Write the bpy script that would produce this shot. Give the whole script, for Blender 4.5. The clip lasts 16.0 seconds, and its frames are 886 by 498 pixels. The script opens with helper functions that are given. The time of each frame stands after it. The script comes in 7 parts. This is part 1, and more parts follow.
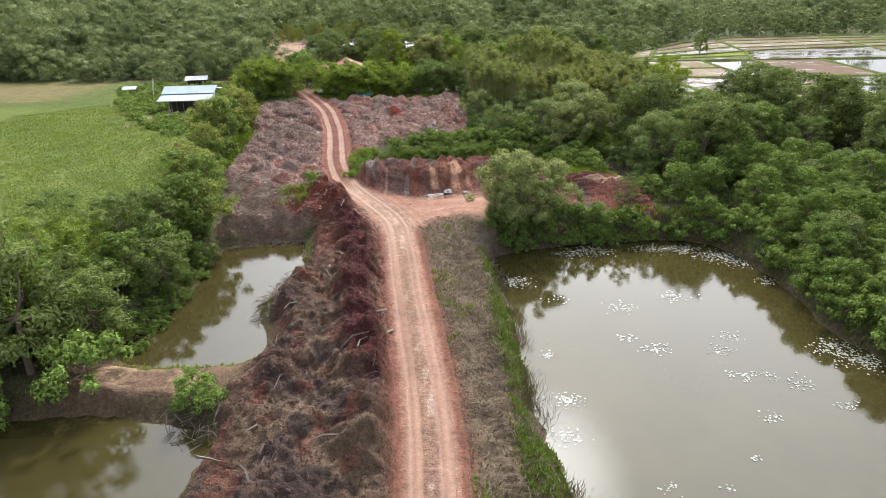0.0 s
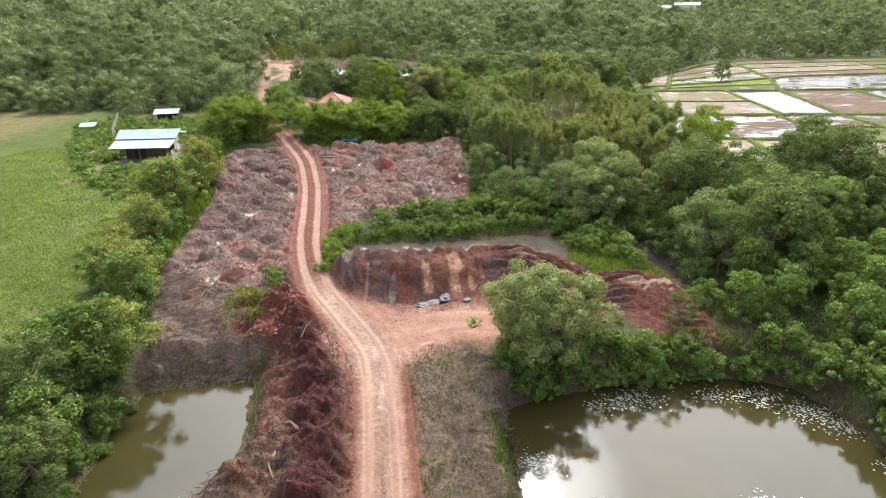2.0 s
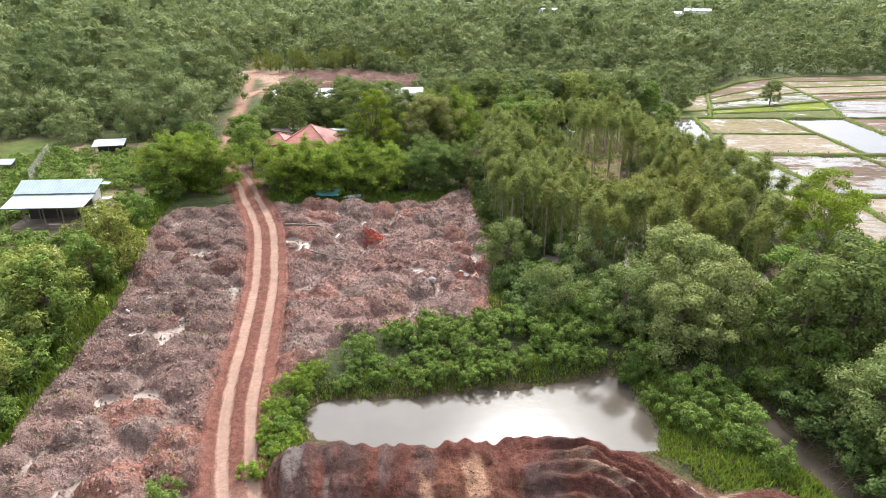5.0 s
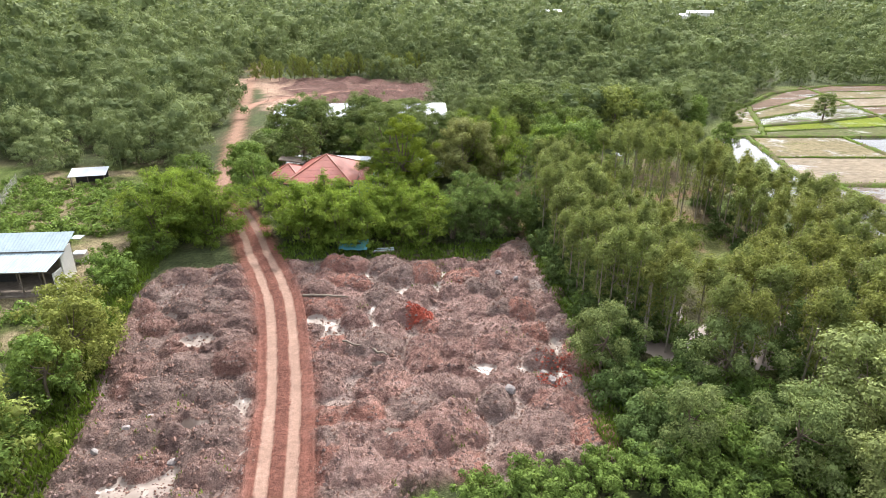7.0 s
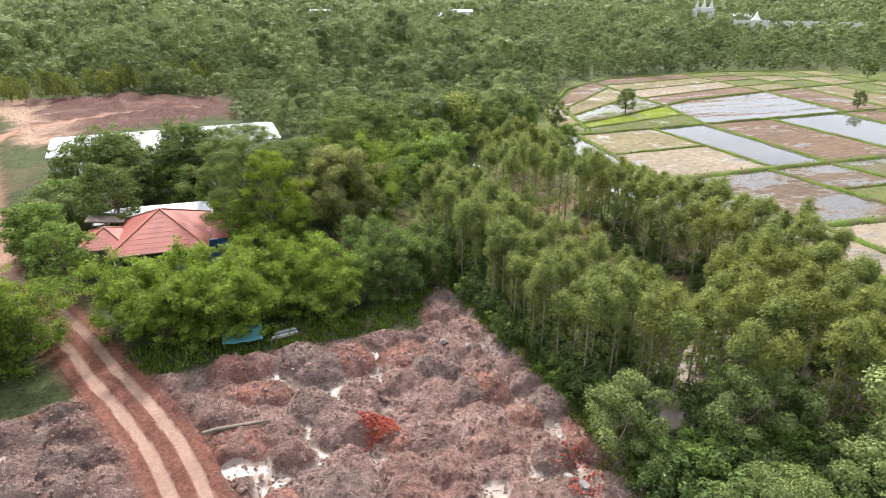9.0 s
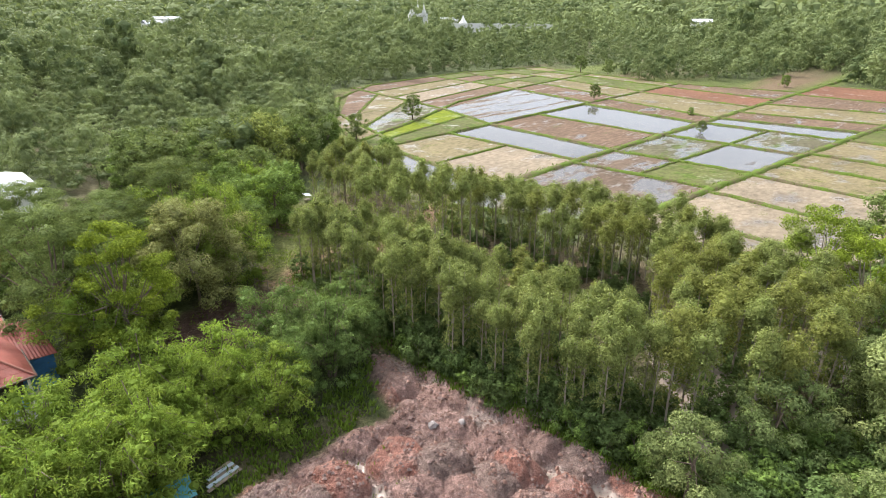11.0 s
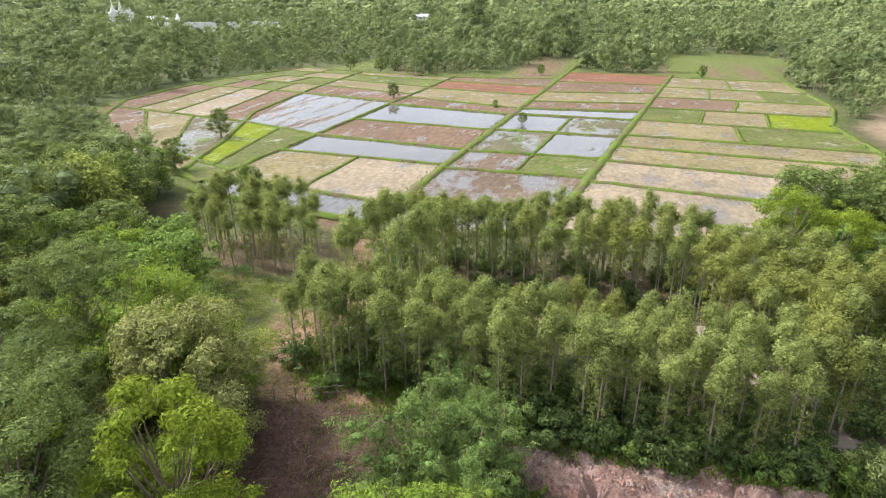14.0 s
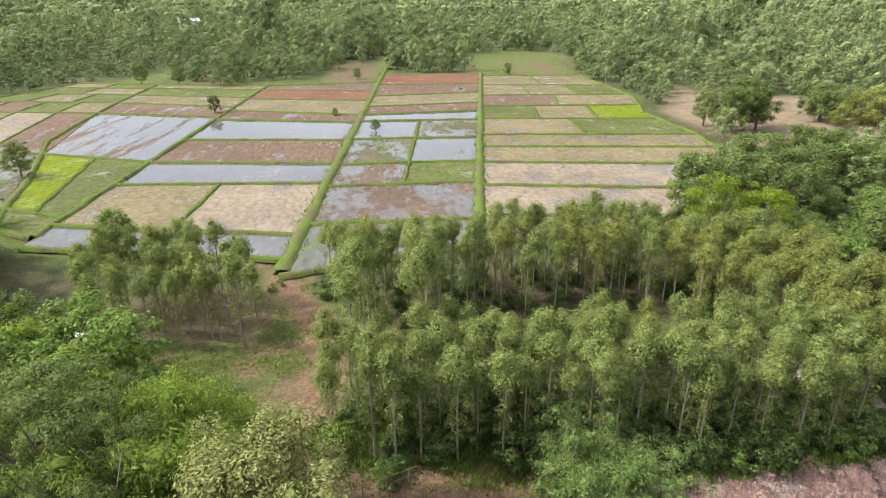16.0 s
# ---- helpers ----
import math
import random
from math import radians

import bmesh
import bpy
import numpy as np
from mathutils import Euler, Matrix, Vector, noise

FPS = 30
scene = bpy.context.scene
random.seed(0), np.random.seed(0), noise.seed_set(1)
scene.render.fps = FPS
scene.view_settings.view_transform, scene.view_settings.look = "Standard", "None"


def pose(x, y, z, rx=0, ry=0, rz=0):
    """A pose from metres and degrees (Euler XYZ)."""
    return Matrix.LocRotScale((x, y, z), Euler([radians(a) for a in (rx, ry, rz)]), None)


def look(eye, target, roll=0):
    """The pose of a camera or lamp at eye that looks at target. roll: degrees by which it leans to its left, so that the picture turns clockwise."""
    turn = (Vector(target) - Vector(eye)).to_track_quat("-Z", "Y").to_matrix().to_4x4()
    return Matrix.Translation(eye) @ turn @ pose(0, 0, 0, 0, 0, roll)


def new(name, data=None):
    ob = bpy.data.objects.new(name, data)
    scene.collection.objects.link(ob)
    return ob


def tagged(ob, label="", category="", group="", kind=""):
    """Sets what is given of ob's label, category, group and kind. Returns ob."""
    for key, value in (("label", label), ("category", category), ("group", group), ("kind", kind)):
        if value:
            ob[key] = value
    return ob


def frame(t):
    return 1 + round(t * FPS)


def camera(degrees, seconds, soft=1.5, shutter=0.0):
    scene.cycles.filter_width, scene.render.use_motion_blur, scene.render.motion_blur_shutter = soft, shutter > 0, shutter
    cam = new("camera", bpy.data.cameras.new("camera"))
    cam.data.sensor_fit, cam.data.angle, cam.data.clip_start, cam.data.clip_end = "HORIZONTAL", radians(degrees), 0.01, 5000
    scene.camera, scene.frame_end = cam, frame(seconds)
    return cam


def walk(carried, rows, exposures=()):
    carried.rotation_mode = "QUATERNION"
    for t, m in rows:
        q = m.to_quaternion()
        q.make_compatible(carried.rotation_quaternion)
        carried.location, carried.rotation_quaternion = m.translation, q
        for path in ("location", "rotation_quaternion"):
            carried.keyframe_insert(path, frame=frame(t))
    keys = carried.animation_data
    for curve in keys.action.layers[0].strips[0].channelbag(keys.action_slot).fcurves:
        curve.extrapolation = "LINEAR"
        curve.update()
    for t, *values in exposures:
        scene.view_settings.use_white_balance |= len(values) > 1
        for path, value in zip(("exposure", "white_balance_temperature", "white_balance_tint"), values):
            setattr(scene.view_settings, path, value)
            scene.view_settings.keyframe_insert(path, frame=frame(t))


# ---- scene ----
cam = camera(73.0, 16.0, soft=0.7)
PATH = [
    (0, (0.102, -0.013, 18.172), (0.099, 1.822, 17.376), -1.0),
    (0.5, (0.164, 4.128, 18.905), (0.164, 5.965, 18.115), -0.7),
    (1, (0.269, 8.186, 19.804), (0.27, 10.026, 19.019), -0.5),
    (1.5, (0.367, 12.244, 20.703), (0.368, 14.084, 19.92), -0.6),
    (2, (0.5, 16.223, 21.373), (0.499, 18.066, 20.595), -0.6),
    (2.5, (0.593, 20.115, 21.69), (0.592, 21.957, 20.911), -0.5),
    (3, (0.687, 24.02, 21.81), (0.685, 25.861, 21.029), -0.5),
    (3.5, (0.803, 27.978, 21.891), (0.8, 29.82, 21.112), -0.4),
    (4, (0.921, 31.912, 21.995), (0.915, 33.753, 21.214), -0.6),
    (4.2, (0.82, 33.489, 22.032), (0.818, 35.331, 21.254), -0.4),
    (6.3, (-3.096, 49.193, 22.793), (-3.097, 51.039, 22.023), 0.2),
    (6.5, (-3.691, 50.558, 22.825), (-3.693, 52.404, 22.054), 0.1),
    (7, (-5.525, 53.867, 22.952), (-5.507, 55.713, 22.182), 0.1),
    (7.5, (-7.49, 57.099, 23.082), (-7.418, 58.944, 22.312), 0.1),
    (8, (-9.431, 60.353, 23.209), (-9.258, 62.191, 22.439), 0.0),
    (8.5, (-11.482, 63.484, 23.347), (-11.092, 65.288, 22.578), -0.0),
    (9, (-13.682, 66.651, 23.496), (-13.001, 68.366, 22.725), 0.1),
    (9.5, (-15.684, 69.943, 23.635), (-14.732, 71.523, 22.864), 0.0),
    (10, (-17.606, 73.369, 23.718), (-16.441, 74.8, 22.946), -0.0),
    (10.2, (-18.275, 74.795, 23.734), (-17.068, 76.194, 22.967), 0.0),
    (12.3, (-22.781, 90.544, 23.852), (-21.2, 91.501, 23.087), -0.35),
    (12.5, (-23.042, 92.076, 23.865), (-21.435, 92.987, 23.099), -0.4),
    (13, (-23.366, 95.925, 23.966), (-21.695, 96.713, 23.199), -0.3),
    (13.5, (-23.43, 99.797, 24.092), (-21.705, 100.457, 23.324), -0.3),
    (14, (-23.251, 103.623, 24.211), (-21.482, 104.15, 23.441), -0.3),
    (14.5, (-22.805, 107.427, 24.325), (-21.001, 107.816, 23.555), -0.3),
    (15, (-22.047, 111.177, 24.423), (-20.217, 111.414, 23.653), -0.4),
    (15.5, (-20.972, 114.907, 24.492), (-19.127, 114.967, 23.722), -0.5),
    (16, (-19.714, 118.572, 24.549), (-17.873, 118.441, 23.779), -0.6),
]
walk(cam, [(t, look(eye, target, roll)) for t, eye, target, roll in PATH],
     exposures=[(0.0, 0.16), (1.0, 0.2), (2.5, 0.38), (6.5, 0.42), (10.0, 0.43), (13.0, 0.43), (15.0, 0.36), (16.0, 0.27)])

# ---- light: bright hazy sky, veiled sun ahead of the first view ----
SUN_EL, SUN_AZ = 45.0, 10.0
world = bpy.data.worlds.new("world")
scene.world = world
world.use_nodes = True
wn, wl = world.node_tree.nodes, world.node_tree.links
wn.clear()
sky = wn.new("ShaderNodeTexSky")
sky.sky_type, sky.sun_disc = "NISHITA", False
sky.sun_elevation, sky.sun_rotation = radians(SUN_EL), radians(SUN_AZ)
sky.air_density, sky.dust_density, sky.ozone_density = 1.0, 3.0, 1.0
cloud = wn.new("ShaderNodeTexNoise")
cloud.inputs["Scale"].default_value, cloud.inputs["Detail"].default_value = 2.2, 5.0
cramp = wn.new("ShaderNodeMapRange")
cramp.inputs["From Min"].default_value, cramp.inputs["From Max"].default_value = 0.25, 0.65
cramp.inputs["To Min"].default_value, cramp.inputs["To Max"].default_value = 0.35, 0.9
wmix = wn.new("ShaderNodeMix")
wmix.data_type = "RGBA"
wmix.inputs["B"].default_value = (7.2, 7.7, 8.9, 1)
wbg = wn.new("ShaderNodeBackground")
wbg.inputs["Strength"].default_value = 0.135
wout = wn.new("ShaderNodeOutputWorld")
wl.new(cloud.outputs["Fac"], cramp.inputs["Value"])
wl.new(cramp.outputs["Result"], wmix.inputs["Factor"])
wl.new(sky.outputs[0], wmix.inputs["A"])
# bright veil of thin cloud round the sun
_d = Vector((math.sin(radians(SUN_AZ)) * math.cos(radians(SUN_EL)), math.cos(radians(SUN_AZ)) * math.cos(radians(SUN_EL)), math.sin(radians(SUN_EL))))
wco = wn.new("ShaderNodeTexCoord")
wdot = wn.new("ShaderNodeVectorMath")
wdot.operation = "DOT_PRODUCT"
wdot.inputs[1].default_value = _d
wveil = wn.new("ShaderNodeMapRange")
wveil.interpolation_type = "SMOOTHERSTEP"
wveil.inputs["From Min"].default_value, wveil.inputs["From Max"].default_value = math.cos(radians(48)), 1.0
wveil.inputs["To Min"].default_value, wveil.inputs["To Max"].default_value = 0.0, 25.0
wadd = wn.new("ShaderNodeMix")
wadd.data_type, wadd.blend_type = "RGBA", "ADD"
wadd.inputs["Factor"].default_value = 1.0
wl.new(wco.outputs["Generated"], wdot.inputs[0])
wl.new(wdot.outputs["Value"], wveil.inputs["Value"])
wcore = wn.new("ShaderNodeMapRange")
wcore.interpolation_type = "SMOOTHERSTEP"
wcore.inputs["From Min"].default_value, wcore.inputs["From Max"].default_value = math.cos(radians(10)), 1.0
wcore.inputs["To Min"].default_value, wcore.inputs["To Max"].default_value = 0.0, 50.0
wsum = wn.new("ShaderNodeMath")
wl.new(wdot.outputs["Value"], wcore.inputs["Value"])
wl.new(wveil.outputs["Result"], wsum.inputs[0])
wl.new(wcore.outputs["Result"], wsum.inputs[1])
wl.new(wmix.outputs["Result"], wadd.inputs["A"])
wl.new(wsum.outputs[0], wadd.inputs["B"])
wl.new(wadd.outputs["Result"], wbg.inputs["Color"])
wl.new(wbg.outputs[0], wout.inputs[0])
sun = new("sun", bpy.data.lights.new("sun", "SUN"))
sun.data.energy, sun.data.angle, sun.data.color = 4.0, radians(2), (1.0, 0.975, 0.965)
sun.matrix_world = look(_d * 100, (0, 0, 0))
scene.view_settings.exposure = 0.3


# ---- materials ----
class Nodes:
    """A small wrapper to write node materials briefly."""

    def __init__(self, name):
        self.mat = bpy.data.materials.new(name)
        self.mat.use_nodes = True
        self.n, self.l = self.mat.node_tree.nodes, self.mat.node_tree.links
        self.n.clear()
        self.out = self.n.new("ShaderNodeOutputMaterial")

    def add(self, kind, ins=(), **props):
        nd = self.n.new("ShaderNode" + kind)
        for k, v in props.items():
            if k == "data_type":
                nd.data_type = v
            elif k == "blend_type":
                nd.blend_type = v
            elif k == "operation":
                nd.operation = v
            elif k == "attribute_name":
                nd.attribute_name = v
            elif k == "musgrave":
                nd.noise_type = v
            elif k == "feature":
                nd.feature = v
        for k, v in dict(ins).items():
            self.put(nd, k, v)
        return nd

    def put(self, nd, k, v):
        if hasattr(v, "is_output"):
            self.l.new(v, nd.inputs[k])
        else:
            nd.inputs[k].default_value = v

    def noise(self, scale, detail=4.0, rough=0.6, vec=None):
        nd = self.add("TexNoise", {"Scale": scale, "Detail": detail, "Roughness": rough})
        if vec is None:
            vec = self.pos()
        self.l.new(vec, nd.inputs["Vector"])
        return nd.outputs["Fac"]

    def pos(self):
        return self.add("NewGeometry").outputs["Position"]

    def rng(self, v, a, b, c, d):
        return self.add("MapRange", {"Value": v, "From Min": a, "From Max": b, "To Min": c, "To Max": d}).outputs["Result"]

    def mix(self, f, a, b, mode="MIX"):
        nd = self.add("Mix", data_type="RGBA", blend_type=mode)
        self.put(nd, 0, f)
        self.put(nd, 6, a)
        self.put(nd, 7, b)
        return nd.outputs[2]

    def math(self, op, a, b=0.0):
        return self.add("Math", {0: a, 1: b}, operation=op).outputs[0]

    def bump(self, h, strength, dist):
        return self.add("Bump", {"Height": h, "Strength": strength, "Distance": dist}).outputs[0]

    def principled(self, **kw):
        names = {"color": "Base Color", "rough": "Roughness", "metal": "Metallic", "normal": "Normal", "spec": "Specular IOR Level", "trans": "Transmission Weight", "ior": "IOR", "alpha": "Alpha", "coat": "Coat Weight"}
        nd = self.add("BsdfPrincipled", {names[k]: v for k, v in kw.items()})
        return nd.outputs[0]

    def done(self, shader):
        self.l.new(shader, self.out.inputs["Surface"])
        return self.mat


def leaf_material(name, low, high, light, rough=0.65, through_part=0.3, tone=False):
    """Leaves: colour changes from plant to plant and leaf to leaf, light comes partly through."""
    m = Nodes(name)
    ob = m.add("Attribute", attribute_name="tone").outputs["Fac"] if tone else m.add("ObjectInfo").outputs["Random"]
    isl = m.add("NewGeometry").outputs["Random Per Island"]
    c = m.mix(ob, (*low, 1), (*high, 1))
    big = m.rng(m.noise(0.35, 3), 0.35, 0.7, 0.0, 0.55)
    c = m.mix(big, c, (*light, 1))
    v = m.rng(isl, 0, 1, 0.86, 1.14) if tone else m.rng(isl, 0, 1, 0.5, 1.5)
    v = m.math("MULTIPLY", v, m.rng(m.noise(2.6, 3, 0.6), 0.3, 0.7, 0.72, 1.26))
    hsv = m.add("HueSaturation", {"Value": v, "Color": c, "Hue": m.rng(ob, 0, 1, 0.488, 0.512), "Saturation": 1.0})
    c = hsv.outputs[0]
    p = m.principled(color=c, rough=rough, spec=0.04)
    tcol = m.mix(0.5, c, (light[0] * 1.3, light[1] * 1.25, light[2] * 0.7, 1))
    t = m.add("BsdfTranslucent", {"Color": tcol}).outputs[0]
    s = m.add("MixShader", {0: through_part})
    m.l.new(p, s.inputs[1])
    m.l.new(t, s.inputs[2])
    return m.done(s.outputs[0])


def plain_material(name, color, rough=0.7, metal=0.0, spread=0.25, scale=3.0, bump=0.02, spec=0.4):
    """A surface of one kind with blotches, fine grain and slight relief."""
    m = Nodes(name)
    a, b = m.noise(scale, 5), m.noise(scale * 9, 3)
    k = m.math("ADD", m.rng(a, 0.3, 0.7, 1 - spread, 1 + spread * 0.6), m.rng(b, 0.3, 0.7, -spread * 0.4, spread * 0.4))
    c = m.mix(1.0, (*color, 1), m.add("CombineColor", {0: k, 1: k, 2: k}).outputs[0], "MULTIPLY")
    return m.done(m.principled(color=c, rough=rough, metal=metal, spec=spec, normal=m.bump(m.math("ADD", a, b), 0.5, bump)))


def ground_material():
    m = Nodes("ground_soil_and_grass")
    at = m.add("Attribute", attribute_name="zone")
    wet = m.add("Attribute", attribute_name="wet").outputs["Fac"]
    pack = m.add("Attribute", attribute_name="packed").outputs["Fac"]
    n1, n2, n3 = m.noise(0.5, 6, 0.65), m.noise(3.5, 6, 0.7), m.noise(16, 3, 0.6)
    k = m.math("MULTIPLY", m.rng(n1, 0.3, 0.7, 0.75, 1.25), m.rng(n2, 0.3, 0.7, 0.55, 1.5))
    k = m.math("MULTIPLY", k, m.rng(n3, 0.3, 0.7, 0.65, 1.35))
    k = m.math("ADD", m.math("MULTIPLY", k, m.rng(pack, 0, 1, 1.0, 0.3)), m.rng(pack, 0, 1, 0.0, 0.68))
    c = m.mix(1.0, at.outputs["Color"], m.add("CombineColor", {0: k, 1: k, 2: k}).outputs[0], "MULTIPLY")
    soak = m.rng(m.math("ADD", wet, m.rng(n2, 0.3, 0.7, -0.18, 0.18)), 0.45, 0.6, 0.0, 1.0)
    c = m.mix(soak, c, (0.27, 0.215, 0.175, 1))
    r = m.rng(soak, 0, 1, 0.9, 0.36)
    h = m.math("ADD", m.math("MULTIPLY", n2, 1.1), m.math("MULTIPLY", n3, 0.5))
    bmp = m.add("Bump", {"Height": h, "Strength": m.math("MULTIPLY", m.rng(soak, 0, 1, 1.0, 0.03), m.rng(pack, 0, 1, 1.0, 0.35)), "Distance": 0.3}).outputs[0]
    return m.done(m.principled(color=c, rough=r, spec=m.rng(soak, 0, 1, 0.08, 0.24), normal=bmp))


def water_material(name, color, rough=0.05, ripple=0.02):
    m = Nodes(name)
    n = m.noise(0.25, 3)
    c = m.mix(m.rng(n, 0.35, 0.65, 0, 1), (*color, 1), tuple(x * 0.82 for x in color) + (1,))
    h = m.math("ADD", m.noise(1.2, 3), m.math("MULTIPLY", m.noise(6.0, 2), 0.3))
    return m.done(m.principled(color=c, rough=rough, spec=0.85, ior=1.36, normal=m.bump(h, 0.25, ripple)))


def plot_material(name, dry, wetc, share, rough_wet=0.08, green=None, green_share=0.0, stretch=(1, 1, 1)):
    """Paddy soil: dry and drowned patches, with shoots of rice over it."""
    m = Nodes(name)
    vec = m.add("VectorMath", {0: m.pos(), 1: stretch}, operation="MULTIPLY").outputs[0]
    n1, n2 = m.noise(0.16, 6, 0.6, vec), m.noise(1.4, 5, 0.65, vec)
    mixn = m.math("ADD", n1, m.rng(n2, 0.3, 0.7, -0.07, 0.07))
    t = 0.5 + (0.5 - share) * 0.5
    w = m.rng(mixn, t - 0.06, t + 0.06, 0.0, 1.0)
    k = m.math("MULTIPLY", m.rng(n2, 0.3, 0.7, 0.58, 1.16), m.rng(m.noise(0.07, 3), 0.35, 0.65, 0.86, 1.12))
    c = m.mix(w, (*dry, 1), (*wetc, 1))
    if green:
        g = m.rng(m.math("ADD", m.noise(0.3, 5, 0.6, vec), m.rng(m.noise(5.0, 3), 0.3, 0.7, -0.12, 0.12)), 0.52 + (0.5 - green_share) * 0.5, 0.62 + (0.5 - green_share) * 0.5, 0, 1)
        c = m.mix(g, c, (*green, 1))
        w = m.math("MULTIPLY", w, m.rng(g, 0, 1, 1.0, 0.35))
    c = m.mix(1.0, c, m.add("CombineColor", {0: k, 1: k, 2: k}).outputs[0], "MULTIPLY")
    r = m.rng(w, 0, 1, 0.9, rough_wet)
    bmp = m.add("Bump", {"Height": n2, "Strength": m.rng(w, 0, 1, 0.6, 0.02), "Distance": 0.08}).outputs[0]
    return m.done(m.principled(color=c, rough=r, spec=m.rng(w, 0, 1, 0.08, 0.42), normal=bmp))


GROUND = ground_material()
POND = water_material("muddy_pond_water", (0.045, 0.037, 0.013))
DITCH_WATER = water_material("brown_ditch_water", (0.075, 0.062, 0.048), 0.1)
LEAF_BROAD = leaf_material("broad_leaves", (0.076, 0.136, 0.032), (0.172, 0.236, 0.056), (0.21, 0.28, 0.07))
LEAF_PALE = leaf_material("pale_leaves", (0.13, 0.175, 0.062), (0.185, 0.225, 0.08), (0.225, 0.265, 0.1))
LEAF_SILVER = leaf_material("pale_olive_leaves", (0.195, 0.235, 0.085), (0.24, 0.275, 0.1), (0.28, 0.31, 0.12))
LEAF_YELLOW = leaf_material("yellow_green_leaves", (0.19, 0.222, 0.056), (0.225, 0.25, 0.064), (0.26, 0.285, 0.08))
LEAF_BAMBOO = leaf_material("bamboo_leaves", (0.105, 0.18, 0.034), (0.21, 0.282, 0.044), (0.25, 0.32, 0.058), through_part=0.42)
LEAF_EUC = leaf_material("eucalyptus_leaves", (0.134, 0.176, 0.056), (0.208, 0.235, 0.074), (0.256, 0.286, 0.09), through_part=0.38)
LEAF_EUC_OLD = leaf_material("olive_eucalyptus_leaves", (0.155, 0.185, 0.05), (0.208, 0.218, 0.058), (0.242, 0.256, 0.072), through_part=0.4)
# bush leaves darkened in colour to stand in for understorey shade
LEAF_SHADE = leaf_material("shaded_bush_leaves", (0.066, 0.112, 0.036), (0.125, 0.172, 0.056), (0.15, 0.2, 0.064), through_part=0.28)
LEAF_BAMBOO_DEEP = leaf_material("deep_bamboo_leaves", (0.085, 0.145, 0.042), (0.155, 0.212, 0.062), (0.185, 0.245, 0.075), through_part=0.34)
LEAF_FEATHER = leaf_material("feathery_leaves", (0.085, 0.135, 0.04), (0.15, 0.2, 0.062), (0.17, 0.225, 0.07))
LEAF_DARK = leaf_material("dark_leaves", (0.07, 0.11, 0.036), (0.155, 0.192, 0.06), (0.195, 0.235, 0.075))
# paler and bluer than the near leaves: distance haze put into the colour
LEAF_FAR = leaf_material("hazy_wood_leaves", (0.066, 0.106, 0.046), (0.295, 0.328, 0.14), (0.215, 0.258, 0.11), tone=True, through_part=0.22)
GRASS = leaf_material("grass_blades", (0.122, 0.178, 0.028), (0.16, 0.218, 0.037), (0.205, 0.252, 0.05), rough=0.7)
GRASS_BUND = leaf_material("bund_grass", (0.09, 0.145, 0.022), (0.115, 0.17, 0.027), (0.145, 0.2, 0.036), rough=0.7)
LEAF_LIME = leaf_material("lime_leaves", (0.15, 0.212, 0.026), (0.18, 0.238, 0.03), (0.215, 0.275, 0.038), through_part=0.4)
LEAF_OLIVE = leaf_material("olive_leaves", (0.21, 0.228, 0.08), (0.235, 0.25, 0.088), (0.275, 0.285, 0.105))
DRYGRASS = leaf_material("dry_straw", (0.14, 0.105, 0.066), (0.19, 0.145, 0.095), (0.24, 0.185, 0.12), rough=0.8, through_part=0.1)
BARK = plain_material("bark", (0.16, 0.12, 0.085), 0.9, scale=4, bump=0.03)
BARK_PALE = plain_material("pale_bark", (0.3, 0.25, 0.19), 0.85, scale=4, bump=0.02)
CLOD_RED = plain_material("red_clods", (0.25, 0.145, 0.11), 0.95, spread=0.4, scale=0.8, bump=0.05)
CLOD_MAUVE = plain_material("mauve_clods", (0.24, 0.16, 0.135), 0.95, spread=0.45, scale=0.6, bump=0.05)
CLOD_RIDGE = plain_material("ridge_clods", (0.13, 0.068, 0.052), 0.95, spread=0.4, scale=0.8, bump=0.05)
CLAY = plain_material("wet_grey_clay", (0.075, 0.066, 0.063), 0.5, spread=0.5, scale=2.5, bump=0.06, spec=0.5)
BRICK_RED = plain_material("broken_red_brick", (0.36, 0.075, 0.045), 0.9, spread=0.3, scale=6)
CLOD_DARK = plain_material("dark_red_clods", (0.095, 0.055, 0.043), 0.95, spread=0.4, scale=0.8, bump=0.05)
STICK = plain_material("dead_wood", (0.19, 0.15, 0.115), 0.9, scale=2)
STICK_DARK = plain_material("damp_roots", (0.12, 0.085, 0.068), 0.9, scale=2)
ROCK = plain_material("grey_rock", (0.27, 0.235, 0.215), 0.85, spread=0.3, scale=1.5, bump=0.05)
WHITE_ROOF = plain_material("white_sheet_roof", (0.5, 0.52, 0.54), 0.6, spread=0.1, scale=0.6, bump=0.004)
GREY_ROOF = plain_material("blue_white_sheet_roof", (0.33, 0.4, 0.42), 0.6, spread=0.15, scale=0.8, bump=0.004)
RED_ROOF = plain_material("red_roof_sheet", (0.3, 0.08, 0.055), 0.6, spread=0.25, scale=0.7, bump=0.01)
BLUE_PAINT = plain_material("blue_paint", (0.05, 0.16, 0.32), 0.6, spread=0.2)
TEAL = plain_material("teal_tarpaulin", (0.075, 0.26, 0.28), 0.5, spread=0.25, scale=1.5, bump=0.03)
PLASTER = plain_material("white_plaster", (0.72, 0.7, 0.66), 0.8, spread=0.12, scale=0.8, bump=0.003)
TIMBER = plain_material("grey_timber", (0.2, 0.16, 0.12), 0.85, spread=0.3, scale=2.5)
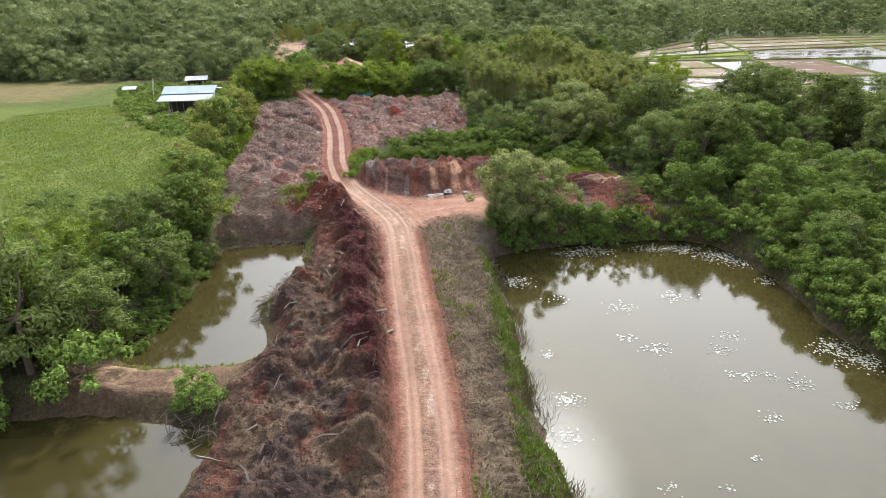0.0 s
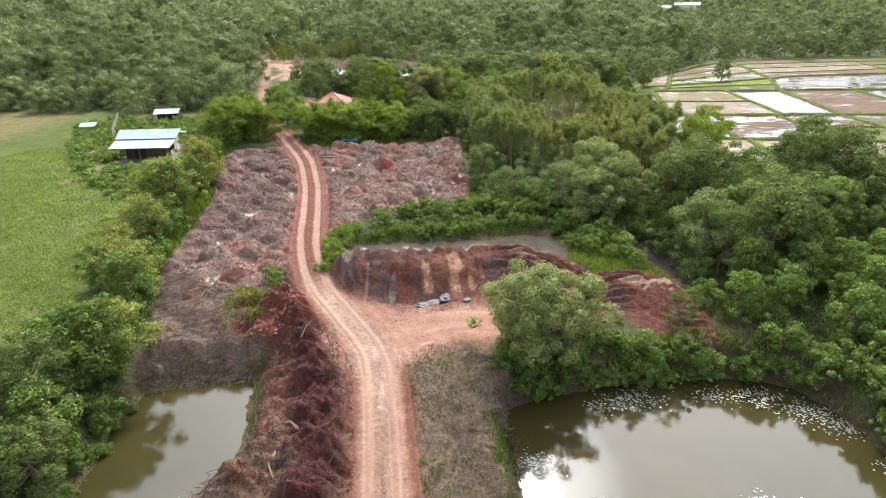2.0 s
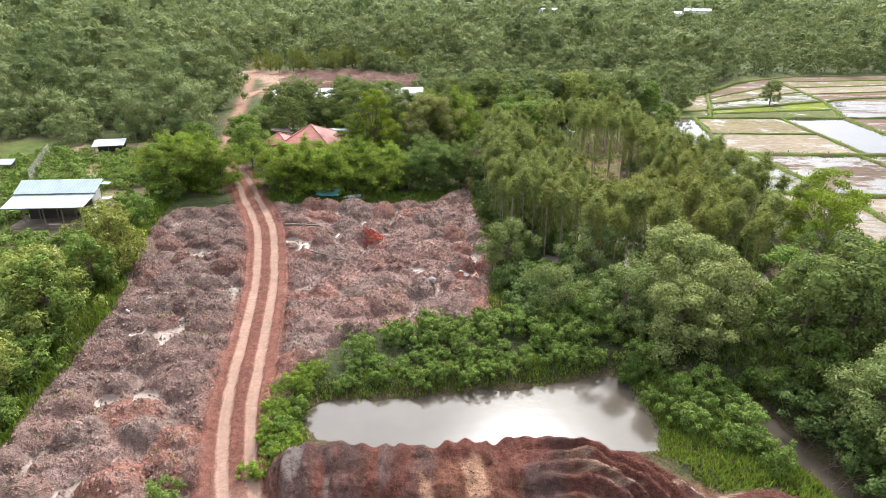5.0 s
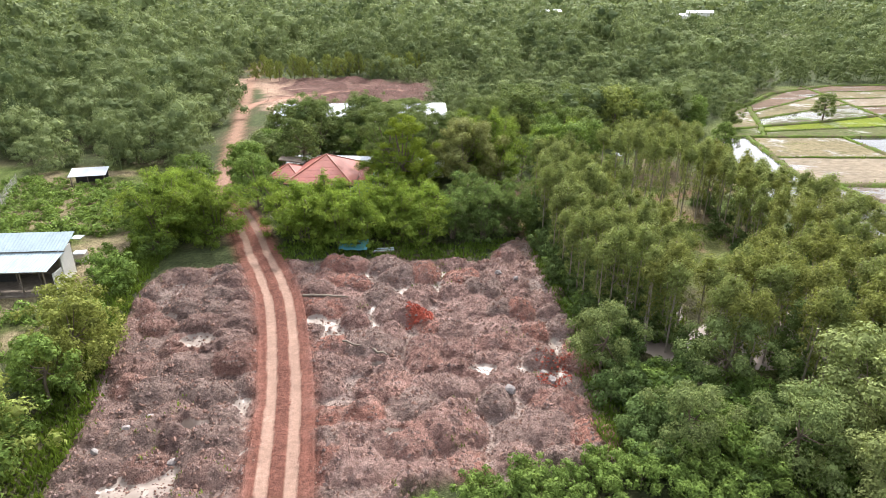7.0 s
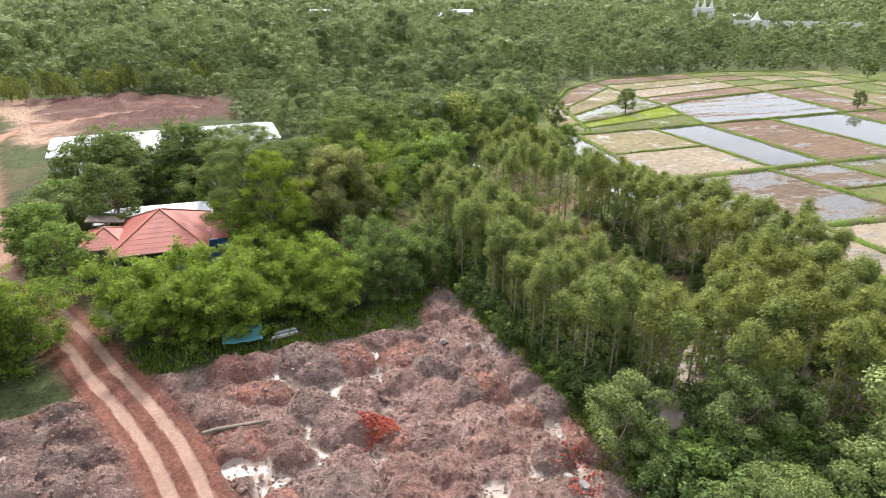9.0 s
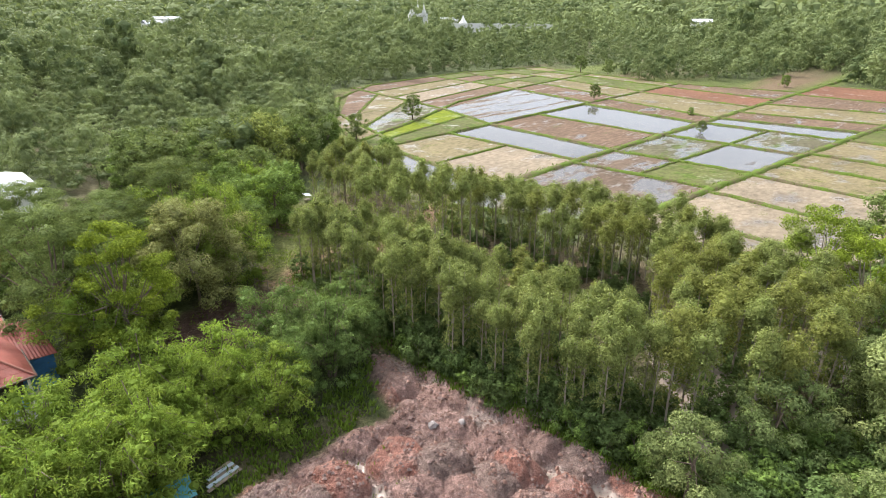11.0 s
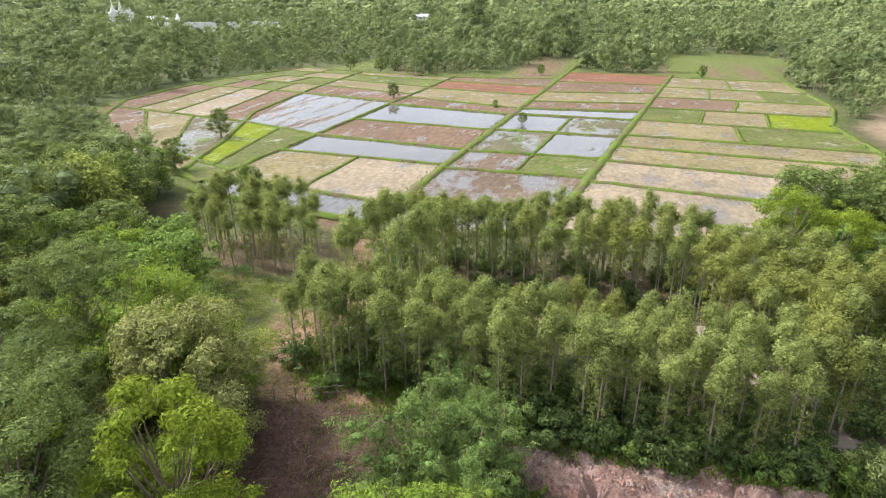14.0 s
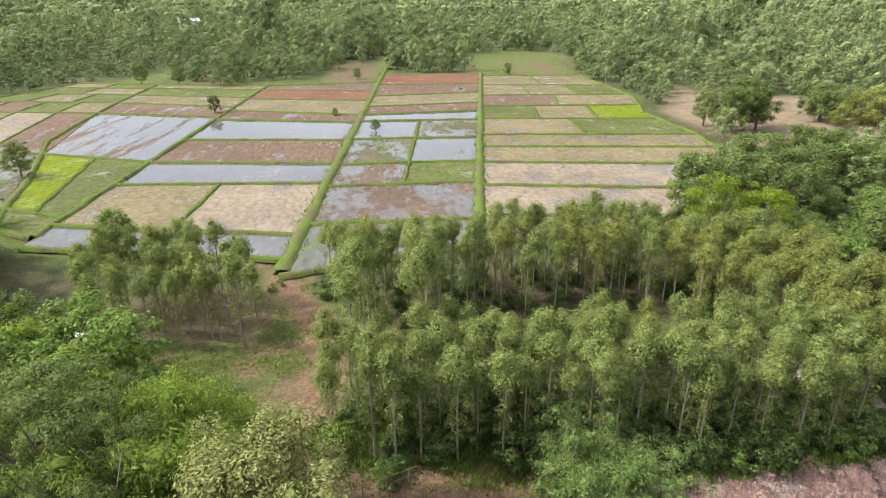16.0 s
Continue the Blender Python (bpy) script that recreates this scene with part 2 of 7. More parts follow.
# near-black colour, on walls and windows a stand-in for shade inside
DARKNESS = plain_material("painted_darkness", (0.05, 0.045, 0.04), 0.9)
CONCRETE = plain_material("worn_concrete", (0.4, 0.37, 0.33), 0.85, spread=0.2, scale=0.7)
STEEL = plain_material("galvanised_steel", (0.5, 0.5, 0.5), 0.4, metal=0.8, spread=0.15)
# pad colour lifted to pale grey to imitate sky glare on the leaves
LILY = plain_material("lily_pads", (0.24, 0.26, 0.22), 0.3, spread=0.3, scale=2.0, spec=0.6)
def bund_material():
    """Earth banks half overgrown: brown soil and dull grass in patches."""
    m = Nodes("grassy_earth_bank")
    g = m.rng(m.math("ADD", m.noise(0.35, 4), m.rng(m.noise(3.0, 4, 0.7), 0.3, 0.7, -0.14, 0.14)), 0.36, 0.54, 0.0, 1.0)
    k = m.rng(m.noise(9.0, 3), 0.3, 0.7, 0.6, 1.3)
    c = m.mix(g, (0.125, 0.1, 0.058, 1), (0.1, 0.145, 0.026, 1))
    c = m.mix(1.0, c, m.add("CombineColor", {0: k, 1: k, 2: k}).outputs[0], "MULTIPLY")
    return m.done(m.principled(color=c, rough=0.9, spec=0.05, normal=m.bump(m.noise(5.0, 4), 0.8, 0.15)))


BUND = bund_material()
PLOTS = {
    "sand": plot_material("pale_dry_plot", (0.25, 0.2, 0.14), (0.14, 0.112, 0.078), 0.36, 0.25, (0.1, 0.115, 0.035), 0.22, (0.6, 1, 1)),
    "mud": plot_material("muddy_plot", (0.14, 0.1, 0.07), (0.115, 0.1, 0.082), 0.5, 0.07, (0.08, 0.1, 0.033), 0.22, (0.5, 1, 1)),
    "brown": plot_material("brown_ploughed_plot", (0.15, 0.1, 0.067), (0.105, 0.082, 0.062), 0.28, 0.1, (0.09, 0.1, 0.038), 0.18, (0.4, 1.2, 1)),
    "red": plot_material("red_soil_plot", (0.18, 0.09, 0.056), (0.14, 0.075, 0.05), 0.2, 0.3, (0.08, 0.09, 0.033), 0.18),
    "water": plot_material("flooded_plot", (0.13, 0.105, 0.08), (0.12, 0.112, 0.1), 0.88, 0.03, (0.08, 0.1, 0.033), 0.06, (0.5, 1, 1)),
    "rows": plot_material("drilled_flooded_plot", (0.15, 0.115, 0.085), (0.12, 0.112, 0.1), 0.62, 0.04, (0.09, 0.105, 0.04), 0.15, (0.25, 1.6, 1)),
    "wetgreen": plot_material("flooded_green_plot", (0.12, 0.108, 0.065), (0.115, 0.108, 0.085), 0.5, 0.05, (0.088, 0.118, 0.026), 0.42, (0.5, 1, 1)),
    "pale": plot_material("pale_green_plot", (0.19, 0.155, 0.085), (0.125, 0.1, 0.058), 0.32, 0.3, (0.11, 0.115, 0.032), 0.36),
    "green": plot_material("green_plot", (0.115, 0.12, 0.043), (0.13, 0.12, 0.058), 0.25, 0.4, (0.082, 0.118, 0.02), 0.5),
    "bright": plot_material("bright_rice_plot", (0.14, 0.175, 0.01), (0.12, 0.155, 0.01), 0.3, 0.6, (0.16, 0.19, 0.012), 0.5),
}


# ---- helpers of this scene ----
def mesh_np(name, v, f, mat=None, smooth=False):
    """A mesh from an array of places and an array of triangles or quads."""
    v, f = np.asarray(v, np.float32), np.asarray(f, np.int32)
    me = bpy.data.meshes.new(name)
    k = f.shape[1]
    me.vertices.add(len(v))
    me.vertices.foreach_set("co", v.ravel())
    me.loops.add(f.size)
    me.loops.foreach_set("vertex_index", f.ravel())
    me.polygons.add(len(f))
    me.polygons.foreach_set("loop_start", np.arange(0, f.size, k, dtype=np.int32))
    me.polygons.foreach_set("use_smooth", np.full(len(f), smooth))
    me.update(calc_edges=True)
    if mat:
        me.materials.append(mat)
    return me


def link(name, me, parent=None, label="", **tags):
    ob = new(name, me)
    if parent:
        ob.parent = parent
    return tagged(ob, label=label, **tags)


def part(name, bm, material, parent=None, label="", smooth=False):
    """Links a bmesh as one mesh object under a thing or a part."""
    me = bpy.data.meshes.new(name)
    bm.to_mesh(me)
    bm.free()
    me.materials.append(material)
    if smooth:
        me.shade_smooth()
    return link(name, me, parent, label)


def box(sx, sy, sz, at=(0, 0, 0), bevel=0.0, rot=None, bm=None):
    """A box with its base centre at a place, edges bevelled."""
    own = bm is None
    bm = bmesh.new() if own else bm
    made = bmesh.ops.create_cube(bm, size=1.0)["verts"]
    bmesh.ops.scale(bm, vec=(sx, sy, sz), verts=made)
    bmesh.ops.translate(bm, vec=(0, 0, sz / 2), verts=made)
    if bevel:
        es = list({e for q in made for e in q.link_edges})
        made = list({q for e in bmesh.ops.bevel(bm, geom=es, offset=bevel, segments=1, affect="EDGES")["faces"] for q in e.verts} | {q for q in made if q.is_valid})
    if rot is not None:
        bmesh.ops.rotate(bm, verts=made, cent=(0, 0, 0), matrix=rot)
    bmesh.ops.translate(bm, vec=at, verts=made)
    return bm


def hash2(ix, iy, seed):
    h = (ix.astype(np.int64) * 374761393 + iy.astype(np.int64) * 668265263 + seed * 974634541) & 0x7FFFFFFF
    h = ((h ^ (h >> 13)) * 1274126177) & 0x7FFFFFFF
    return ((h ^ (h >> 16)) & 0xFFFFFF) / float(0xFFFFFF)


def vnoise(x, y, seed=0):
    ix, iy = np.floor(x), np.floor(y)
    fx, fy = x - ix, y - iy
    fx, fy = fx * fx * (3 - 2 * fx), fy * fy * (3 - 2 * fy)
    a, b = hash2(ix, iy, seed), hash2(ix + 1, iy, seed)
    c, d = hash2(ix, iy + 1, seed), hash2(ix + 1, iy + 1, seed)
    return (a * (1 - fx) + b * fx) * (1 - fy) + (c * (1 - fx) + d * fx) * fy


def fbm(x, y, scale, seed=0, octaves=4):
    s, amp, tot = 0.0, 1.0, 0.0
    for i in range(octaves):
        s = s + amp * vnoise(x * scale * 2**i, y * scale * 2**i, seed + i * 17)
        tot += amp
        amp *= 0.5
    return s / tot


def step(a, b, v):
    t = np.clip((v - a) / (b - a), 0, 1)
    return t * t * (3 - 2 * t)


def poly_sd(x, y, pts):
    """Signed distance to a closed outline, negative inside."""
    d = np.full(np.shape(x), 1e9)
    inside = np.zeros(np.shape(x), bool)
    for (ax, ay), (bx, by) in zip(pts, pts[1:] + pts[:1]):
        ex, ey = bx - ax, by - ay
        t = np.clip(((x - ax) * ex + (y - ay) * ey) / (ex * ex + ey * ey), 0, 1)
        d = np.minimum(d, np.hypot(x - ax - t * ex, y - ay - t * ey))
        cross = (ay > y) != (by > y)
        with np.errstate(divide="ignore", invalid="ignore"):
            inside ^= cross & (x < ex * (y - ay) / (ey if ey else 1e-9) + ax)
    return np.where(inside, -d, d)


def line_sd(x, y, pts):
    """Distance to an open line, the signed side offset and how far along."""
    d, side = np.full(np.shape(x), 1e9), np.zeros(np.shape(x))
    along, run = np.zeros(np.shape(x)), 0.0
    for (ax, ay), (bx, by) in zip(pts[:-1], pts[1:]):
        ex, ey = bx - ax, by - ay
        ln = math.hypot(ex, ey)
        t = np.clip(((x - ax) * ex + (y - ay) * ey) / (ln * ln), 0, 1)
        q = np.hypot(x - ax - t * ex, y - ay - t * ey)
        s = ((x - ax) * ey - (y - ay) * ex) / ln
        near = q < d
        d, side, along = np.where(near, q, d), np.where(near, np.sign(s) * q, side), np.where(near, run + t * ln, along)
        run += ln
    return d, side, along


def smooth_line(pts, n=4):
    """Catmull-Rom points through an open line."""
    p = [pts[0], *pts, pts[-1]]
    out = []
    for i in range(1, len(p) - 2):
        for k in range(n):
            t = k / n
            out.append(tuple(0.5 * (2 * p[i][j] + (p[i + 1][j] - p[i - 1][j]) * t + (2 * p[i - 1][j] - 5 * p[i][j] + 4 * p[i + 1][j] - p[i + 2][j]) * t * t + (3 * p[i][j] - p[i - 1][j] - 3 * p[i + 1][j] + p[i + 2][j]) * t**3) for j in (0, 1)))
    return out + [pts[-1]]


# ---- plan ----
WATER_Z, PIT_Z, DITCH_Z = -3.6, -1.1, -1.3
TRACK = smooth_line([(0.3, -40), (-0.2, 8), (-0.55, 19), (-0.8, 24), (-1.6, 32), (-2.6, 40), (-3.5, 47.5), (-4.6, 52), (-7.6, 57), (-10.3, 61.9), (-12.3, 68.5), (-13.3, 75), (-14.4, 81.5), (-15.8, 88), (-18.1, 96.1), (-20.3, 101.2), (-22.2, 105), (-24.2, 109.8), (-28, 117.5), (-32.2, 126.5), (-38.7, 149), (-44.5, 172), (-49, 190), (-56, 218), (-62, 243), (-72, 300)])
SPUR = smooth_line([(-4.2, 51.5), (-2.2, 54.3), (1, 55.8), (5, 55.6), (9, 54.8)])
FARSPUR = smooth_line([(-49, 190), (-48, 200), (-42, 209), (-30, 214), (-15, 215)])
POND_R = smooth_line([(6.4, 14), (5.9, 20.8), (5.2, 25.5), (4.9, 31), (4.8, 38), (4.4, 45), (5.2, 48.6), (11, 50.4), (16.4, 51.2), (23, 51.0), (25.9, 47.2), (26.6, 40.3), (26.3, 35), (27.8, 30.5), (30, 22), (28, 10), (18, 4), (9, 6), (6.4, 14)])[:-1]
POND_A = smooth_line([(-12.9, 51.2), (-19.6, 49.7), (-19.5, 41), (-21.3, 33.8), (-19.4, 31.6), (-12.6, 31.5), (-11.7, 34.3), (-13.6, 39), (-11.6, 42.6), (-12.2, 48), (-12.9, 51.2)])[:-1]
POND_B = smooth_line([(-25, 26.3), (-19.8, 26.9), (-12.6, 25.3), (-12.3, 22.3), (-12.2, 14), (-15, 8), (-25, 9), (-28, 18), (-25, 26.3)])[:-1]
PIT = smooth_line([(-8.8, 69.2), (-7.4, 70.9), (-3.5, 70.9), (1.4, 71.8), (6.4, 72.4), (11.7, 73.6), (12.8, 70.5), (12, 66.4), (6, 66.2), (1.3, 66), (-2.6, 66), (-7.5, 67.5), (-8.8, 69.2)])[:-1]
DITCH = smooth_line([(18.3, 71.7), (18.3, 68.5), (19.4, 65.2), (20.3, 63), (21.1, 63.6), (20.7, 66), (20.2, 69), (19.4, 71.6), (18.3, 71.7)])[:-1]
FIELD = [(-20.7, 54.5), (-24.4, 64.7), (-25.2, 73.2), (-25.6, 80), (-27.7, 88), (-29.8, 98), (-28.9, 101.3), (-22.5, 102.5), (-18, 103.1), (-12.4, 103.6), (-6.6, 103.2), (-1.3, 102.6), (2.0, 108.5), (3.0, 108.2), (4.7, 96), (4.9, 84.6), (4.2, 79), (-6.3, 77.2), (-9.5, 73), (-10, 64), (-11.5, 59), (-10, 54), (-13, 51.6), (-20.3, 50.8)]
SPOIL = [(-11.6, 12), (-12.0, 24), (-11.2, 32), (-12.4, 39), (-11.0, 45), (-11.8, 52), (-12.6, 56), (-10, 58.5), (-7.2, 55.5), (-5.4, 51), (-4.9, 45), (-3.7, 38), (-2.9, 30), (-2.5, 22), (-2.4, 12)]
FRESH = smooth_line([(-3.6, 22.5), (-3.9, 27), (-5.4, 33), (-6.3, 38), (-6.6, 43), (-7.6, 48), (-9.6, 53.5), (-11.6, 56.5)])
RIDGE = smooth_line([(-9.2, 63.2), (-6, 63.9), (-2, 63.7), (2, 64.2), (7, 64.6), (10.4, 62.8), (12.1, 60.6), (13.8, 60.6), (16.4, 61.2), (17.8, 60), (19, 57.4)])
CLEARING = [(-74, 247), (-51, 247), (-31, 243), (-9, 228), (-7, 201), (-27, 195), (-41, 187), (-46, 194), (-52, 222), (-66, 232)]
YARD = [(-6.6, 122.6), (-1.5, 124), (2.4, 123), (4.0, 119), (3.0, 114), (2.4, 109.5), (0.6, 113), (-1.8, 115.4), (-5.6, 116.2), (-6.8, 119.6)]
SANDY = [(62, 58), (75, 50), (88, 20), (130, 12), (150, 40), (115, 58), (90, 57)]
MEADOW = [(-31, 38), (-27, 50), (-28.5, 58), (-31.5, 68), (-34, 80), (-38, 90), (-46, 92), (-62, 118), (-66, 140), (-110, 142), (-150, 100), (-110, 30), (-60, 20)]
GARDEN = [(-32, 92), (-36, 90), (-48, 90), (-62, 118), (-62, 140), (-42, 142), (-36, 126), (-30, 110)]
PADDY = [(34, 134), (36, 128), (41, 112), (44, 93), (54, 77), (66, 63), (90, 60), (115, 61), (140, 54), (200, 56), (275, 38), (295, 66), (262, 90), (202, 92), (201, 121), (270, 118), (270, 125), (225, 137), (190, 155), (174, 171), (180, 188), (228, 203), (190, 224), (150, 236), (92, 230), (70, 200), (45, 168), (38, 150)]
EUC_A = [(6.5, 91), (5.0, 97), (4.6, 105), (5.0, 114), (5.2, 122.8), (8, 124), (11.4, 122.6), (10.6, 112), (10.8, 101), (14, 96), (12, 91)]
EUC_B = [(24, 97), (23.6, 104), (23.6, 113), (24, 123), (30, 127), (32, 112), (34, 97), (28, 93)]
EUC_D = [(9.5, 86.8), (8.5, 91), (13, 92), (18, 96), (27, 96.5), (32, 90), (26, 83.6), (15, 84.4)]
EUC_C = [(20.8, 130.4), (20.6, 141), (24, 147), (31, 145), (31.5, 134), (27, 130.6)]
LANE = [(3.2, 111), (3.4, 124.8), (9, 131), (13, 137), (17.6, 146), (20.8, 147.6), (20.6, 130.4), (27, 130.2), (35, 133), (35, 128.5), (23, 125), (24.4, 112), (23.6, 104), (23, 97), (18, 96), (15, 102), (14.2, 112), (13.6, 123), (5.2, 123)]
FOOTPATH = smooth_line([(4.2, 110), (4.3, 118), (6.5, 123.6), (13, 124.6), (19, 124.6), (24, 125.6), (29, 128.4), (33.5, 130.4)])


def terrain(x, y):
    """Ground height, and the tint and wetness of the soil, at arrays of places."""
    x, y = np.asarray(x, float), np.asarray(y, float)
    base = np.interp(y, [-60, 20, 35, 50, 58, 68, 80], [-2.4, -2.3, -2.0, -1.6, -1.1, -0.5, 0.0])
    base = base * (1 - step(34, 60, x)) * (1 - step(-34, -60, x))
    base = base + 1.35 * step(82, 108, y) * step(24, 7, x) * step(-40, -31, x) * (1 - 0.6 * step(140, 200, y))
    base = base + 26 * step(700, 2400, np.hypot(x, y - 100))
    rough, fine = fbm(x, y, 0.25, 3), fbm(x, y, 1.1, 9)
    z = base + 0.25 * (rough - 0.5) * (1 - step(120, 200, np.hypot(x, y - 80)))
    col = np.zeros(np.shape(x) + (3,))
    col[:] = (0.075, 0.09, 0.036)

    def tint(w, c):
        col[:] = col + (np.asarray(c) - col) * np.clip(w, 0, 1)[..., None]

    # undergrowth colours, far woods floor
    tint(step(0.4, 0.65, fbm(x, y, 0.08, 21)), (0.065, 0.078, 0.032))
    tint(step(0.5, 0.7, fbm(x, y, 0.12, 31)) * 0.6, (0.13, 0.1, 0.06))
    # meadow
    m = step(2, -3, poly_sd(x, y, MEADOW))
    g1, g2 = fbm(x, y, 0.07, 41), fbm(x, y, 0.4, 43)
    tint(m, (0.14, 0.195, 0.035))
    tint(m * step(0.45, 0.65, g1), (0.17, 0.22, 0.045))
    tint(m * step(0.5, 0.75, g2) * 0.7, (0.235, 0.25, 0.085))
    tint(m * step(0.55, 0.7, fbm(x, y, 0.18, 44)) * 0.6, (0.1, 0.15, 0.03))
    tint(m * 0.5, (0.085, 0.115, 0.032))
    strip = step(0.5, 0.56, vnoise((x * 0.3 + y) / 13.0, y * 0 + 3.3, 5))
    tint(m * step(86, 96, y) * strip * 0.5, (0.2, 0.19, 0.06))
    tint(m * step(104, 112, y) * 0.8, (0.095, 0.125, 0.034))
    tint(m * step(0.7, 0.3, np.abs(y - 103 - 0.12 * x)) * 0.7, (0.09, 0.11, 0.035))
    tint(m * step(0.7, 0.3, np.abs(y - 84 - 0.1 * x)) * step(-52, -60, x) * 0.7, (0.09, 0.11, 0.035))
    tint(m * step(112, 116, y) * step(-70, -76, x) * 0.7, (0.22, 0.17, 0.085))
    gd = step(2, -2, poly_sd(x, y, GARDEN))
    tint(gd * 0.8, (0.13, 0.155, 0.045))
    tint(gd * step(0.52, 0.62, fbm(x, y, 0.3, 47)), (0.26, 0.21, 0.12))
    hy = step(0.8, -0.8, poly_sd(x, y, [(-42, 110), (-37.5, 110.5), (-35.2, 105), (-35.2, 99), (-37.6, 98.5), (-38.4, 103)]) + (rough - 0.5) * 2)
    tint(hy * 0.9, (0.3, 0.235, 0.14))
    # paddies floor
    tint(step(2, -2, poly_sd(x, y, PADDY)), (0.115, 0.135, 0.04))
    tint(step(2, -2, poly_sd(x, y, PADDY)) * step(0.5, 0.62, fbm(x, y, 0.06, 49)), (0.16, 0.115, 0.07))
    tint(step(3, -3, poly_sd(x, y, SANDY)) * step(0.3, 0.5, fbm(x, y, 0.06, 45)), (0.26, 0.195, 0.125))
    # lane and plantation floor
    ln = np.minimum(poly_sd(x, y, LANE), 1e9)
    tint(step(1.5, -0.5, ln), (0.125, 0.135, 0.045))
    tint(step(1.5, -0.5, ln) * step(0.56, 0.64, fbm(x, y, 0.3, 51) + 0.1 * step(12, 6, x)) * 0.8, (0.225, 0.15, 0.092))
    fp = line_sd(x, y, FOOTPATH)[0] + (rough - 0.5) * 1.2
    tint(step(2.2, 0.4, fp) * 0.8, (0.27, 0.16, 0.105))
    for eu in (EUC_A, EUC_B, EUC_C, EUC_D):
        e = step(1, -1, poly_sd(x, y, eu))
        tint(e * 0.9, (0.17, 0.13, 0.075))
        tint(e * step(0.48, 0.6, fbm(x, y, 0.2, 53)), (0.11, 0.15, 0.04))
    yd = step(0.8, -0.4, poly_sd(x, y, YARD) + (fine - 0.5) * 1.5)
    # yard soil tinted darker to carry the shadow that lies on it
    tint(yd, (0.105, 0.066, 0.05))
    wet, packed = np.zeros(np.shape(x)), np.zeros(np.shape(x))
    wet = step(0.5, -0.5, np.minimum(poly_sd(x, y, EUC_A), poly_sd(x, y, EUC_D))) * step(0.44, 0.52, fbm(x, y, 0.2, 55)) * step(106, 98, y)
    wk = step(1.0, -0.6, poly_sd(x, y, [(-9.5, 50), (-12, 58), (-10, 65), (8, 66.5), (12, 63.5), (14.5, 62), (17.5, 62), (20, 58.2), (16.5, 56), (11, 54.6), (9, 55), (8, 52.8), (-1, 52)]) + (rough - 0.5) * 2)
    tint(wk, (0.2, 0.1, 0.072))
    # far clearing
    cl = step(2, -2, poly_sd(x, y, CLEARING) + (rough - 0.5) * 6)
    tint(cl, (0.12, 0.065, 0.052))
    tint(cl * step(0.54, 0.66, fbm(x, y, 0.12, 63)) * 0.8, (0.17, 0.1, 0.078))
    bare = step(3, -6, x + 44 + 0.35 * (y - 215) + (rough - 0.5) * 14)
    tint(cl * bare, (0.4, 0.27, 0.19))
    z = z + cl * (1 - bare) * 3.0 * np.maximum(0, fbm(x, y, 0.35, 61, 2) - 0.42)
    # field of tipped loads
    fd = poly_sd(x, y, FIELD) + (fine - 0.5) * 1.2
    fw = step(0.5, -0.8, fd)
    hump, spot = np.zeros(np.shape(x)), np.zeros(np.shape(x))
    cx, cy = 2.75, 2.35
    wx, wy = x + 1.0 * (fbm(x, y, 0.5, 171, 3) - 0.5), y + 1.0 * (fbm(x, y, 0.5, 172, 3) - 0.5)
    ux, uy = wx / cx, wy / cy
    ix, iy = np.floor(ux), np.floor(uy)
    for dx in (-1, 0, 1):
        for dy in (-1, 0, 1):
            jx, jy = ix + dx, iy + dy
            px, py = (jx + 0.15 + 0.7 * hash2(jx, jy, 71)) * cx, (jy + 0.15 + 0.7 * hash2(jx, jy, 72)) * cy
            rr = 1.3 + 0.75 * hash2(jx, jy, 73)
            hh = 0.6 + 0.75 * hash2(jx, jy, 74)
            q = np.hypot((wx - px) * (0.7 + 0.5 * hash2(jx, jy, 75)), wy - py) / rr
            v = hh * np.clip(1 - q * q, 0, 1) ** 0.8
            spot = np.where(v > hump, hash2(jx, jy, 76), spot)
            hump = np.maximum(hump, v)
    crag = 1 - np.abs(2 * fbm(x, y, 0.9, 77, 3) - 1) * 2.2
    z = z + fw * (hump * (0.95 + 0.55 * (fine - 0.5)) + 0.06 * (crag - 0.5) + 0.3 * (fbm(x, y, 1.5, 78, 3) - 0.5) + 0.2 * (vnoise(x * 3.1, y * 3.1, 178) - 0.5) - 0.25)
    tint(fw, (0.265, 0.166, 0.138))
    tint(fw * step(0.6, 0.75, spot) * 0.75, (0.285, 0.125, 0.09))
    tint(fw * step(0.4, 0.25, spot) * 0.75, (0.21, 0.155, 0.13))
    tint(fw * step(0.95, 0.98, spot) * 0.5, (0.15, 0.115, 0.105))
    tint(fw * step(0.52, 0.7, fbm(x, y, 1.3, 111)) * 0.45, (0.31, 0.22, 0.185))
    tint(fw * step(0.52, 0.7, fbm(x, y, 1.0, 113)) * 0.45, (0.115, 0.07, 0.06))
    tint(fw * step(0.3, 0.05, hump + (fine - 0.5) * 0.6) * step(0.42, 0.55, fbm(x, y, 0.25, 179, 3)) * 0.8, (0.4, 0.31, 0.265))
    _, fs, _ = line_sd(x, y, TRACK)
    tint(fw * step(-1.2, -2.5, fs + (fine - 0.5) * 2) * step(66, 74, y) * 0.5, (0.14, 0.1, 0.085))
    wet = np.maximum(wet, fw * step(0.1, 0.02, hump) * step(0.52, 0.62, fbm(x, y, 0.2, 79, 3)))
